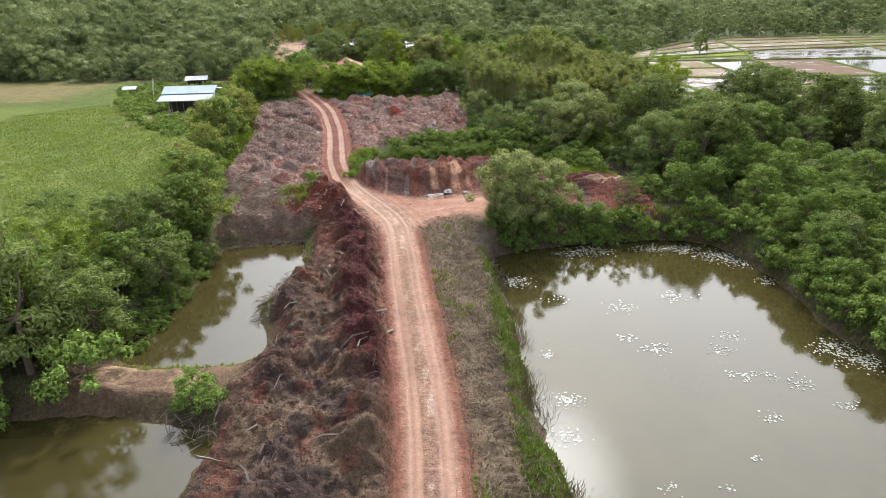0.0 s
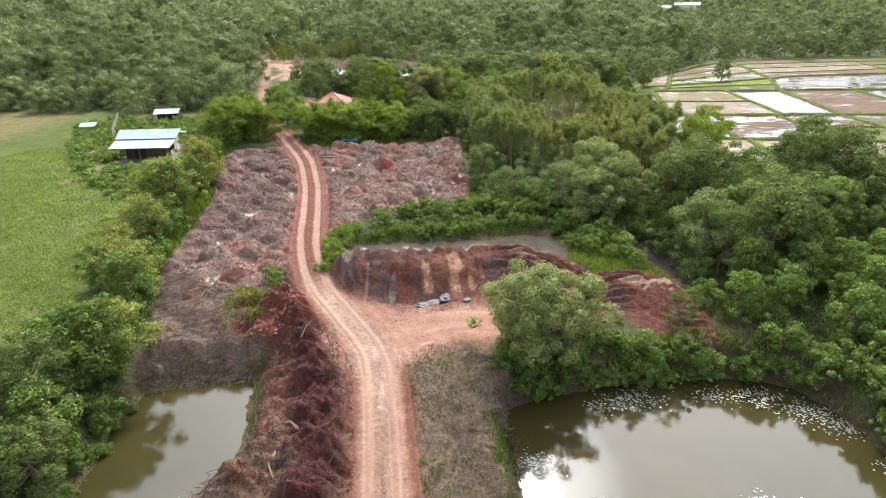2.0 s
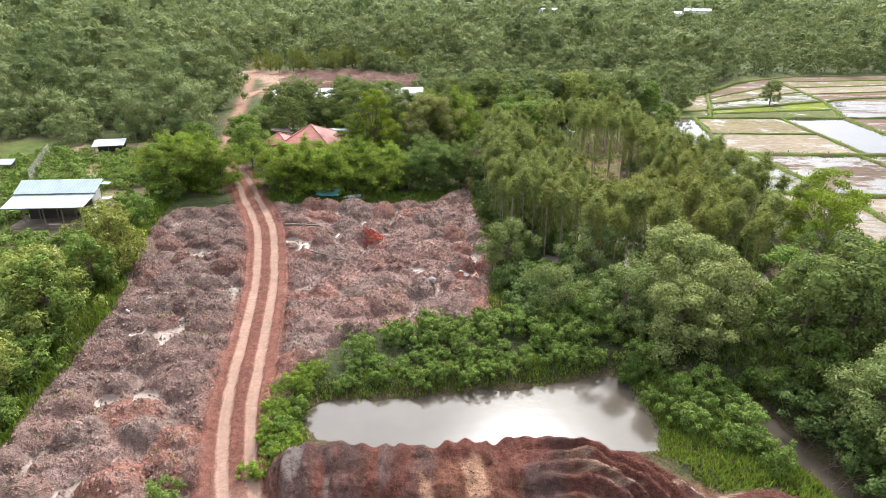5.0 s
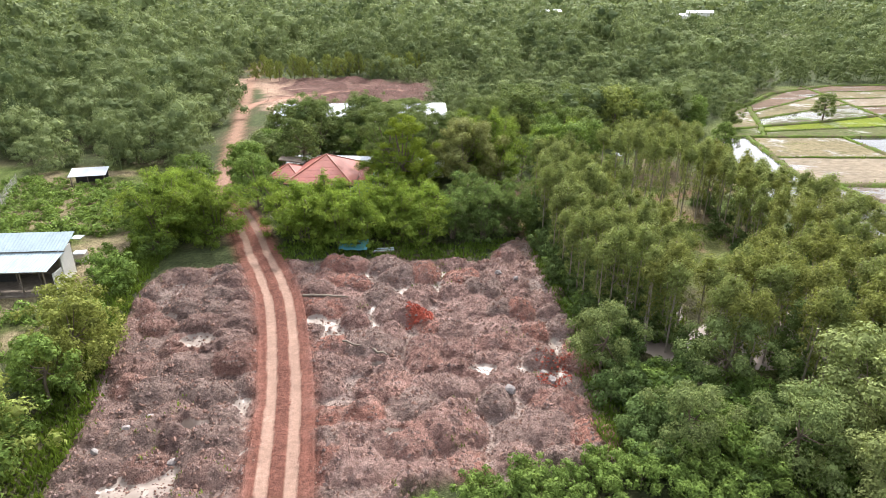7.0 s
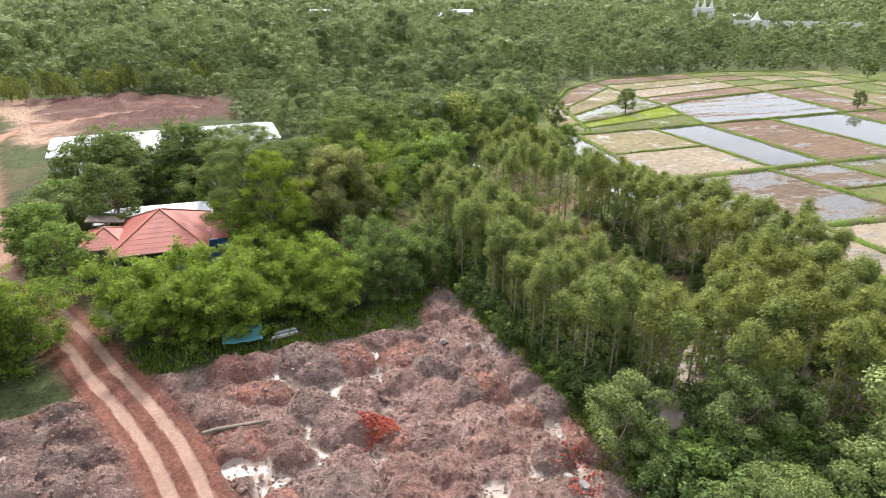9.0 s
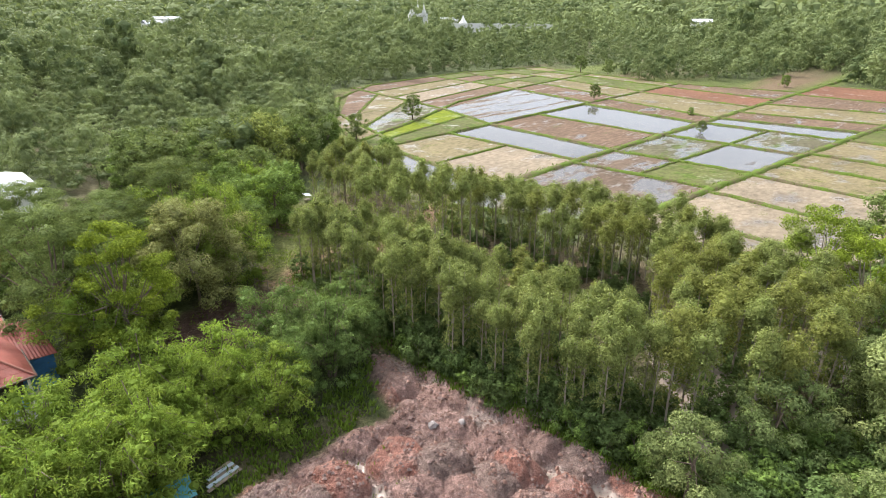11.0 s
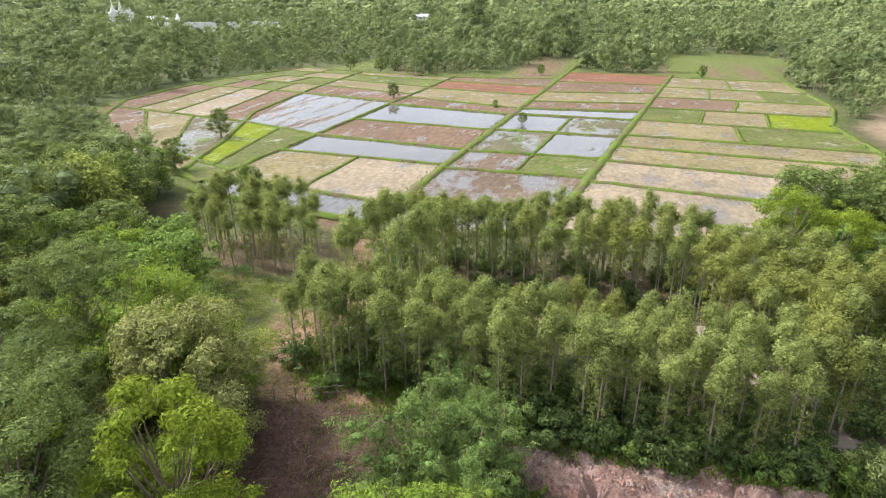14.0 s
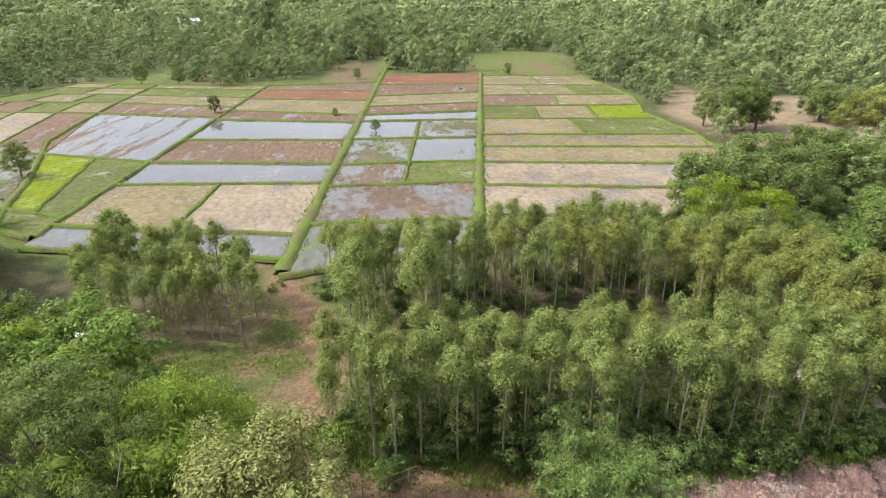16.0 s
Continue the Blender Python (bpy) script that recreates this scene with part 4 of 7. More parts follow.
ICO_F = np.array([(0, i + 1, (i + 1) % 5 + 1) for i in range(5)] + [(i + 1, i + 6, (i + 1) % 5 + 1) for i in range(5)] + [((i + 1) % 5 + 1, i + 6, (i + 1) % 5 + 6) for i in range(5)] + [(11, (i + 1) % 5 + 6, i + 6) for i in range(5)])


def tube(pts, radii, sides=6):
    """A tapered tube along a line: places and quads."""
    pts = np.asarray(pts, float)
    v, f = [], []
    for i, p in enumerate(pts):
        d = pts[min(i + 1, len(pts) - 1)] - pts[max(i - 1, 0)]
        d /= np.linalg.norm(d) + 1e-9
        a = np.cross(d, (0, 0, 1) if abs(d[2]) < 0.9 else (1, 0, 0))
        a /= np.linalg.norm(a)
        b = np.cross(d, a)
        for k in range(sides):
            t = 2 * math.pi * k / sides
            v.append(p + radii[i] * (a * math.cos(t) + b * math.sin(t)))
    for i in range(len(pts) - 1):
        for k in range(sides):
            q = (k + 1) % sides
            f.append((i * sides + k, i * sides + q, (i + 1) * sides + q, (i + 1) * sides + k))
    return np.array(v), np.array(f)


def joined(pieces):
    """Several (places, faces) as one."""
    v, f, n = [], [], 0
    for a, b in pieces:
        v.append(a)
        f.append(np.asarray(b) + n)
        n += len(a)
    return np.concatenate(v), np.concatenate(f)


def leaves(rng, clumps, count, size, droop=0.0, narrow=0.5, up=0.45, spread=0.28, cores=99, jitter=0.38):
    """Triangular leaves on the shells of clumps (x, y, z, radius, flatness), with a loose core inside each clump."""
    c = np.asarray(clumps, float)
    w = c[:, 3] ** 2
    pick = rng.choice(len(c), count, p=w / w.sum())
    d = rng.normal(size=(count, 3))
    d[:, 2] += 0.25
    d /= np.linalg.norm(d, axis=1, keepdims=True)
    r = c[pick, 3] * (1 - spread * rng.random(count) ** 1.5 + 0.10 * rng.normal(size=count))
    p = c[pick, :3] + d * r[:, None] * np.stack([np.ones(count), np.ones(count), c[pick, 4]], -1)
    n = d + rng.normal(size=(count, 3)) * jitter
    n[:, 2] += up * 0.7
    n /= np.linalg.norm(n, axis=1, keepdims=True)
    t = rng.normal(size=(count, 3)) + d * 0.6
    t[:, 2] -= droop
    t -= n * (t * n).sum(1, keepdims=True)
    t /= np.linalg.norm(t, axis=1, keepdims=True)
    b = np.cross(n, t)
    s = (size * (0.6 + 0.8 * rng.random(count)))[:, None]
    tri = np.stack([p - b * s * narrow * 0.5 - t * s * 0.3, p + b * s * narrow * 0.5 - t * s * 0.3, p + t * s * 0.7], 1).reshape(-1, 3)
    f = np.arange(3 * count).reshape(-1, 3)
    core = []
    for q in sorted(c.tolist(), key=lambda k: -k[3])[:cores]:
        q = np.array(q)
        k = 0.44 * q[3] * (0.75 + 0.4 * rng.random((12, 1)))
        core.append((ICO_V * k * (1, 1, q[4]) + q[:3], ICO_F))
    return joined([(tri, f), *core])


def dome(rng, height, radius, low, count, flat=0.8, size=0.42):
    """Clumps that fill an uneven dome of leaves."""
    out = []
    for i in range(count):
        t = (i + rng.random()) / count
        z = low + (height - low) * t
        u = (z - low) / (height - low)
        rad = radius * math.sqrt(max(0.06, 1 - (abs(u - 0.38) / 0.66) ** 2.2))
        a, q = i * 2.4 + rng.random() * 0.9, rad * (0.35 + 0.5 * rng.random())
        s = radius * size * (0.62 + 0.7 * rng.random())
        if rng.random() < 0.3:
            q, s = q * (1.2 + 0.2 * rng.random()) + 0.1 * radius, s * 0.68
        out.append((math.cos(a) * q, math.sin(a) * q, min(z, height - s * flat * 0.8), s, flat))
    return out


def limbs(rng, clumps, height, thick, fork=0.35, lean=0.1, max_limbs=9):
    """Trunk and limbs that reach the clumps."""
    top = np.array([rng.normal() * lean * height, rng.normal() * lean * height, height * 0.8])
    line = [np.array([0, 0, -0.3]), np.array([rng.normal() * 0.05, rng.normal() * 0.05, height * fork]), top]
    mid = line[1] * 0.5 + line[2] * 0.5 + rng.normal(size=3) * 0.05 * height
    line = [line[0], line[1], mid, top]
    pieces = [tube(line, [thick, thick * 0.8, thick * 0.5, thick * 0.15])]
    for q in sorted(clumps, key=lambda k: -k[3])[:max_limbs]:
        t = 0.3 + 0.6 * rng.random()
        a = line[1] * (1 - t) + mid * t
        e = np.array(q[:3])
        b = (a + e) / 2 + np.array([0, 0, -0.06 * height])
        pieces.append(tube([a, b, e], [thick * 0.42, thick * 0.28, thick * 0.06], 5))
    return joined(pieces)


LIBRARY = {}


def plant_kind(key, name, category, crown, trunk, leaf_mat, bark, trunk_name="trunk", crown_name="crown"):
    """Keeps the meshes of one plant, to be set out by plant()."""
    LIBRARY[key] = dict(name=name, category=category, crown=mesh_np(crown_name, *crown, leaf_mat), trunk=[mesh_np(trunk_name, *one, bark, True) for one in (trunk if isinstance(trunk, list) else [trunk])], tn=trunk_name, cn=crown_name)


def plant(key, x, y, size, label, group="", turn=None, z=None, wide=None):
    k = LIBRARY[key]
    z = float(ground_z(x, y)[0]) if z is None else z
    turn = random.random() * 360 if turn is None else turn
    ob = new(k["name"])
    w = (wide or size)
    ob.matrix_basis = pose(x, y, z - 0.05, 0, 0, turn) @ Matrix.Diagonal((w, w, size, 1))
    tagged(ob, label=label, category=k["category"], group=group)
    for one in k["trunk"]:
        link(k["tn"], one, ob)
    link(k["cn"], k["crown"], ob)
    return ob


def make_kinds():
    for i in range(5):
        rng = np.random.default_rng(100 + i)
        cl = dome(rng, 5.2, 2.3, 0.9, 26, 0.8, 0.29)
        plant_kind(f"broad{i}", "tree", "tree", leaves(rng, cl, 3600, 0.21, 0.2, 0.62, 0.6, 0.3), limbs(rng, cl, 5.0, 0.13), LEAF_BROAD, BARK)
        cl = dome(rng, 2.3, 1.7, 0.25, 17, 0.8, 0.32)
        plant_kind(f"bush{i}", "bush", "bush", leaves(rng, cl, 1600, 0.2, 0.1, 0.62, 0.6, 0.3), limbs(rng, cl, 1.9, 0.05, 0.12), LEAF_BROAD, BARK, "stem", "foliage")
    for i in range(3):
        rng = np.random.default_rng(130 + i)
        cl = dome(rng, 2.3, 1.7, 0.25, 17, 0.8, 0.32)
        plant_kind(f"shade{i}", "bush", "bush", leaves(rng, cl, 1600, 0.2, 0.1, 0.62, 0.6, 0.3), limbs(rng, cl, 1.9, 0.05, 0.12), LEAF_SHADE, BARK, "stem", "foliage")
    for i in range(3):
        rng = np.random.default_rng(150 + i)
        cl = dome(rng, 4.6, 2.5, 0.8, 30, 0.8, 0.28)
        plant_kind(f"pale{i}", "tree", "tree", leaves(rng, cl, 9000, 0.13, 0.3, 0.6, 0.6, 0.3), limbs(rng, cl, 4.4, 0.1), LEAF_PALE, BARK)
        plant_kind(f"silver{i}", "tree", "tree", leaves(rng, cl, 12000, 0.13, 0.3, 0.6, 0.6, 0.3), limbs(rng, cl, 4.4, 0.09), LEAF_SILVER, BARK)
        plant_kind(f"yellow{i}", "tree", "tree", leaves(rng, cl, 4200, 0.18, 0.35, 0.58, 0.6, 0.35), limbs(rng, cl, 4.4, 0.12), LEAF_YELLOW, BARK)
        cl2 = dome(rng, 8.0, 3.0, 2.6, 26, 0.6, 0.26)
        plant_kind(f"lime{i}", "tree", "tree", leaves(rng, cl2, 6500, 0.2, 0.6, 0.5, 0.5, 0.5, cores=0), limbs(rng, cl2, 7.6, 0.13, 0.3, max_limbs=22), LEAF_LIME, BARK_PALE)
        cl = dome(rng, 7.0, 3.1, 1.6, 38, 0.7, 0.25)
        plant_kind(f"dark{i}", "tree", "tree", leaves(rng, cl, 5600, 0.21, 0.2, 0.62, 0.6, 0.3), limbs(rng, cl, 6.6, 0.2, 0.3), LEAF_DARK, BARK)
    for i in range(3):
        rng = np.random.default_rng(170 + i)
        cl = dome(rng, 5.8, 2.9, 0.7, 46, 0.55, 0.2)
        plant_kind(f"feather{i}", "tree", "tree", leaves(rng, cl, 8000, 0.14, 0.9, 0.34, 0.4, 0.55, cores=14), limbs(rng, cl, 5.2, 0.1, 0.2, max_limbs=18), LEAF_FEATHER, BARK)
    for i in range(2):
        rng = np.random.default_rng(180 + i)
        cl = dome(rng, 10.0, 4.3, 2.6, 64, 0.62, 0.2)
        plant_kind(f"grand_dark{i}", "tree", "tree", leaves(rng, cl, 38000, 0.115, 0.2, 0.6, 0.6, 0.34), limbs(rng, cl, 9.4, 0.22, 0.3, max_limbs=16), LEAF_DARK, BARK)
    rng = np.random.default_rng(190)
    cl = dome(rng, 10.2, 3.7, 3.4, 40, 0.6, 0.2)
    plant_kind("grand_lime", "tree", "tree", leaves(rng, cl, 19000, 0.17, 0.6, 0.5, 0.5, 0.75, cores=0), limbs(rng, cl, 9.6, 0.16, 0.3, max_limbs=30), LEAF_LIME, BARK)
    cl = dome(rng, 8.0, 4.4, 1.0, 70, 0.8, 0.21)
    plant_kind("grand_olive", "tree", "tree", leaves(rng, cl, 36000, 0.13, 0.3, 0.6, 0.6, 0.3), limbs(rng, cl, 7.4, 0.14, 0.25, max_limbs=16), LEAF_OLIVE, BARK)
    for i in range(8):
        rng = np.random.default_rng(200 + i)
        cl, old = [], i >= 5
        low, wide = (2.9, 1.1) if old else (2.0, 1.0)
        for k in range(20):
            z = low + (6.4 - low) * (k + rng.random() * 0.7) / 20
            q, a = (0.25 + 0.45 * rng.random()) * wide, k * 2.4 + rng.random()
            cl.append((math.cos(a) * q, math.sin(a) * q, z, (0.17 + 0.2 * rng.random()) * wide, 0.95))
        for k in range(7):
            a = k * 0.9 + rng.random() * 0.6
            q = (0.36 + 0.24 * rng.random()) * wide
            cl.append((math.cos(a) * q, math.sin(a) * q, 6.3 + 1.1 * rng.random(), (0.5 + 0.2 * rng.random()) * wide, 0.95))
        cl.append((rng.normal() * 0.08, rng.normal() * 0.08, 7.8, 0.62 * wide, 0.9))
        cl.append((0.12, -0.1, 7.2, 0.8 * wide, 0.9))
        trunk = [tube([(0, 0, -0.3), (0.05, 0.03, 3), (0.02, 0.08, 6), (0, 0, 8.2)], [0.08, 0.062, 0.04, 0.012], 6)]
        for q in cl[::2]:
            trunk.append(tube([(0.02, 0.05, max(1.5, q[2] - 0.7)), q[:3]], [0.022, 0.008], 4))
        plant_kind(f"olive_euc{i - 5}" if old else f"euc{i}", "eucalyptus_tree", "tree", leaves(rng, cl, 2500, 0.145, 0.4, 0.55, 0.7, 0.4, cores=9), joined(trunk), LEAF_EUC_OLD if old else LEAF_EUC, BARK_PALE)
    for i in range(4):
        rng = np.random.default_rng(250 + i)
        cl, culms = [], []
        for k in range(16):
            a, out, h = k * 2.4 + rng.random(), 0.4 + 2.0 * rng.random() ** 0.8, 3.0 + 2.6 * rng.random()
            dx, dy = math.cos(a), math.sin(a)
            line = [(dx * 0.25, dy * 0.25, -0.2), (dx * (0.3 + out * 0.2), dy * (0.3 + out * 0.2), h * 0.6), (dx * (0.3 + out * 0.65), dy * (0.3 + out * 0.65), h * 0.98), (dx * (0.5 + out * 1.2), dy * (0.5 + out * 1.2), h * 0.84)]
            culms.append(tube(line, [0.045, 0.035, 0.02, 0.006], 5))
            for t in (0.75, 1.15, 1.5, 1.8, 2.1, 2.45, 2.8, 3.0):
                n0 = min(2, int(t))
                q = np.array(line[n0]) * (1 - t + n0) + np.array(line[n0 + 1]) * (t - n0)
                q = q + rng.normal(0, 0.22, 3)
                cl.append((q[0], q[1], q[2], (0.62 - 0.1 * abs(t - 1.8)) * (0.6 + 0.5 * rng.random()), 0.62))
        for k in range(34):
            a, q = k * 2.4, 1.0 + 1.4 * rng.random()
            cl.append((math.cos(a) * q, math.sin(a) * q, 0.35 + 2.8 * rng.random(), 0.5 + 0.3 * rng.random(), 0.8))
        plant_kind(f"bamboo{i}", "bamboo_clump", "bamboo", leaves(rng, cl, 9500, 0.23, 1.2, 0.28, 0.4, 0.45, cores=60), culms, LEAF_BAMBOO, BARK, "culm", "foliage")
        if i < 2:
            plant_kind(f"deep_bamboo{i}", "bamboo_clump", "bamboo", leaves(rng, cl, 15000, 0.17, 1.2, 0.3, 0.4, 0.45, cores=60), culms, LEAF_BAMBOO_DEEP, BARK, "culm", "foliage")
            plant_kind(f"fine_bamboo{i}", "bamboo_clump", "bamboo", leaves(rng, cl, 17000, 0.15, 1.2, 0.3, 0.4, 0.45, cores=60), culms, LEAF_BAMBOO, BARK, "culm", "foliage")

make_kinds()


def scatter(rng, pts, gap, jitter=0.45):
    """Places on a shaken grid inside an outline."""
    xs, ys = [p[0] for p in pts], [p[1] for p in pts]
    gx, gy = np.meshgrid(np.arange(min(xs), max(xs), gap), np.arange(min(ys), max(ys), gap))
    gx, gy = gx.ravel().astype(float), gy.ravel().astype(float)
    gx += (np.floor(gy / gap) % 2) * gap * 0.5
    gx, gy = gx + rng.uniform(-jitter, jitter, len(gx)) * gap, gy + rng.uniform(-jitter, jitter, len(gy)) * gap
    k = poly_sd(gx, gy, list(pts)) < 0
    return gx[k], gy[k]


def stand(seed, pts, gap, kinds, sizes, label, group, wide=1.0, jitter=0.45, free=()):
    rng = np.random.default_rng(seed)
    gx, gy = scatter(rng, pts, gap, jitter)
    for cx, cy, r in free:
        k = np.hypot(gx - cx, gy - cy) > r
        gx, gy = gx[k], gy[k]
    gz = ground_z(gx, gy)
    for x, y, z in zip(gx, gy, gz):
        s = rng.uniform(*sizes)
        plant(kinds[rng.integers(len(kinds))], float(x), float(y), s, label, group, rng.random() * 360, float(z), s * wide * rng.uniform(0.9, 1.15))


def mass(seed, pts, gap, kinds, sizes, mat, label):
    """Low growth that nobody could count, joined into one mesh."""
    rng = np.random.default_rng(seed)
    gx, gy = scatter(rng, pts, gap)
    gz = ground_z(gx, gy)
    forms = []
    for key in kinds:
        me = LIBRARY[key]["crown"]
        v, f = np.empty(len(me.vertices) * 3), np.empty(len(me.loops), np.int32)
        me.vertices.foreach_get("co", v)
        me.loops.foreach_get("vertex_index", f)
        forms.append((v.reshape(-1, 3), f.reshape(-1, 3)))
    pieces = []
    for x, y, z in zip(gx, gy, gz):
        v, f = forms[rng.integers(len(forms))]
        s, a = rng.uniform(*sizes), rng.random() * 6.283
        pieces.append((np.stack([(v[:, 0] * math.cos(a) - v[:, 1] * math.sin(a)) * s * 1.1 + x, (v[:, 0] * math.sin(a) + v[:, 1] * math.cos(a)) * s * 1.1 + y, v[:, 2] * s + z - 0.08], -1), f))
    v, f = joined(pieces)
    link("undergrowth", mesh_np("undergrowth", v, f, mat), label=label, category="shrubs", kind="stuff")


BROAD, BUSH = [f"broad{i}" for i in range(5)], [f"bush{i}" for i in range(5)]
PALE, YELLOW, DARK = [f"pale{i}" for i in range(3)], [f"yellow{i}" for i in range(3)], [f"dark{i}" for i in range(3)]
EUC, BAMBOO = [f"euc{i}" for i in range(5)], [f"bamboo{i}" for i in range(4)]

# left bank and hedge along the meadow
stand(101, [(-21.6, 32), (-20.2, 41), (-20.4, 51), (-25.5, 52), (-27.8, 47), (-32, 43), (-34, 35), (-31, 28), (-26, 27)], 2.7, ["broad0", "broad1", "broad3", "broad4", "dark0", "yellow1", "feather1", "bamboo2"], (0.6, 1.15), "leafy green tree on the pond bank", "bank trees")
stand(1, [(-20.6, 53), (-23.5, 62), (-26.3, 70), (-30.5, 72), (-28.5, 62), (-25.8, 53)], 3.4, BROAD + ["pale1", "yellow1", "yellow2", "bamboo2"], (0.7, 1.05), "leafy green tree on the pond bank", "bank trees")
stand(2, [(-26.5, 70), (-27, 80), (-29, 88), (-31.5, 99), (-34, 99), (-32.5, 86), (-30.5, 70)], 2.6, BUSH + ["broad1", "yellow0"], (0.75, 1.2), "rounded green bush in the hedge beside the cleared field", "hedge bushes")
stand(3, [(-31.5, 99), (-31, 108), (-34, 122), (-37, 122), (-35, 99)], 2.6, BUSH + ["broad2"], (0.6, 1.1), "rounded green bush beside the hut track", "hedge bushes")
# bushes behind the pit
mass(42, [(-10.4, 63.8), (-8.3, 64.2), (-8.0, 66.8), (-8.6, 70.8), (-7.6, 73.6), (-9.4, 73.4), (-10.6, 70.6), (-10.2, 67)], 0.9, BUSH, (0.24, 0.42), LEAF_BAMBOO, "bright green weeds and bushes beside the road")
mass(41, [(-7.6, 71.4), (-2, 71.6), (4, 72.8), (10, 74.2), (12, 76), (4.5, 75.6), (-5.5, 74)], 0.95, BUSH, (0.24, 0.42), LEAF_BROAD, "low green bushes crowding the edge of the pit")
stand(4, [(-6.5, 74), (4, 75.6), (12, 76), (12, 79), (4.5, 78.8), (-5.5, 76.8)], 1.6, BUSH, (0.5, 0.78), "dense green bush at the edge of the pit", "pit bushes")
stand(5, [(11.4, 75.5), (12.8, 70.5), (13.8, 68), (15.4, 66), (16.6, 67), (16, 71.5)], 1.1, BUSH, (0.28, 0.6), "low bright green bush on the spoil ridge", "pit bushes")
# pond north bank and east thicket
stand(61, [(5.2, 49.1), (11, 50.8), (23.6, 51.4), (26.2, 47.8), (27, 40), (26.8, 35), (28.4, 30.5), (30.4, 30.5), (28.8, 40), (27.8, 48.6), (25, 52.6), (10, 52.2), (5, 50.5)], 1.25, BUSH, (0.55, 0.95), "leafy green bush overhanging the pond edge", "bank bushes")
mass(63, [(-21, 51.5), (-24, 62), (-25.6, 70), (-27.2, 70), (-26, 62), (-23, 51.5)], 1.4, BUSH, (0.4, 0.8), LEAF_BROAD, "leafy green bush beside the cleared ground")
mass(64, [(5, 48.9), (11, 50.5), (23.4, 51.2), (25.9, 47.4), (26.4, 47.8), (23.8, 52), (11, 51.5), (4.6, 50)], 0.95, BUSH, (0.28, 0.5), LEAF_BROAD, "low leafy bush on the steep pond bank")
mass(65, [(-19.9, 33), (-19.3, 41), (-19.4, 49.6), (-20.6, 50), (-20.5, 41), (-21.7, 33)], 0.95, BUSH, (0.28, 0.5), LEAF_BROAD, "low leafy bush on the steep pond bank")
stand(68, [(12.4, 73), (15, 75), (19, 74.5), (21, 78), (18, 80), (12, 79)], 1.9, ["bush0", "bush2", "bush3", "pale1"], (0.6, 0.95), "leafy green bush between the pit and the planted trees", "pit bushes")
stand(66, [(15.2, 66.5), (17.4, 63.6), (18.2, 66), (17.6, 71), (16.2, 72.6)], 1.5, BUSH, (0.45, 0.75), "bright green bush beside the ditch", "pit bushes")
stand(67, [(21.4, 59.5), (23.2, 61), (22.6, 69), (20.6, 73.5), (19.9, 71.5), (21.4, 66), (21.6, 62)], 1.6, ["shade0", "shade1", "bush3"], (0.6, 1.0), "dark bush overhanging the ditch", "pit bushes")
stand(62, [(-22.0, 33), (-20.4, 41), (-20.5, 50.5), (-21.6, 50.5), (-21.8, 41), (-23.2, 33)], 1.5, BUSH, (0.45, 0.8), "leafy green bush overhanging the pond edge", "bank bushes")
stand(6, [(5.6, 51.5), (11, 53.2), (25, 54.2), (28.6, 49.4), (27.8, 40), (27.6, 35), (29, 31), (31, 22), (40, 24), (44, 50), (42, 64), (30, 60), (21, 55), (10, 53.4), (5.5, 53.6)], 2.6, BROAD + ["broad0", "pale0", "feather0", "shade1"] + BUSH[:2], (0.5, 0.92), "leafy green tree on the pond bank", "bank trees")
stand(7, [(22.5, 58.8), (30, 61), (42, 65), (46, 76), (40, 84), (24, 82), (12.5, 80), (11.5, 76.8), (16.5, 73.5), (20.6, 73.4), (22.8, 69), (23.2, 62.5)], 3.6, ["broad0", "broad2", "broad4", "dark1", "pale2", "feather0", "feather1", "feather2", "feather1"], (0.8, 1.3), "broad green tree in the thicket", "thicket trees", free=((16, 77.5, 4.6), (20.6, 82, 2.5)))
stand(71, [(38, 86), (44, 89), (52, 77), (60, 66), (60, 57), (46, 60), (44, 72)], 4.2, DARK + ["yellow1", "broad3"], (0.95, 1.25), "tall broad tree at the edge of the paddies", "thicket trees")
# edge bushes mostly in the leaf colour that has shade put into it
stand(8, [(4.8, 78.5), (5.4, 90), (4.6, 98), (3.9, 104), (4.6, 113), (7.6, 114), (8.0, 92), (9.5, 76), (12, 79.5)], 1.6, ["shade0", "shade1", "shade2", "bush3"], (0.55, 1.0), "green bush along the plantation edge, leaves darkened for shade", "edge bushes")
stand(92, [(5.6, 80), (5.2, 87.6), (8, 87), (15, 84.6), (24, 83), (20, 80.5), (13, 79.5)], 2.0, ["shade0", "shade1", "shade2", "bush4"], (0.6, 1.0), "leafy green bush south of the planted trees", "edge bushes")
for x, y, s in ((5.3, 87.6, 1.0), (12.6, 85.6, 1.1), (13.2, 78.4, 1.1), (8.2, 80.0, 0.9)):
    plant("pale1", x, y, s, "pale green tree along the plantation edge", "edge trees")
# plantation
OLD_EUC = [f"olive_euc{i}" for i in range(3)]
stand(9, EUC_A, 1.5, EUC, (0.7, 0.94), "slender eucalyptus tree in a planted stand", "plantation trees", 0.98, 0.36)
stand(95, [(10.6, 98), (10.8, 110), (11.6, 122), (15, 121), (15.4, 110), (16, 98)], 2.0, EUC + OLD_EUC[:1], (0.6, 0.76), "low young eucalyptus tree behind the planted rows", "plantation trees", 1.05)
stand(90, EUC_D, 2.0, OLD_EUC + EUC[:2], (0.76, 0.95), "slender olive eucalyptus tree standing in wet ground", "plantation trees", 1.05)
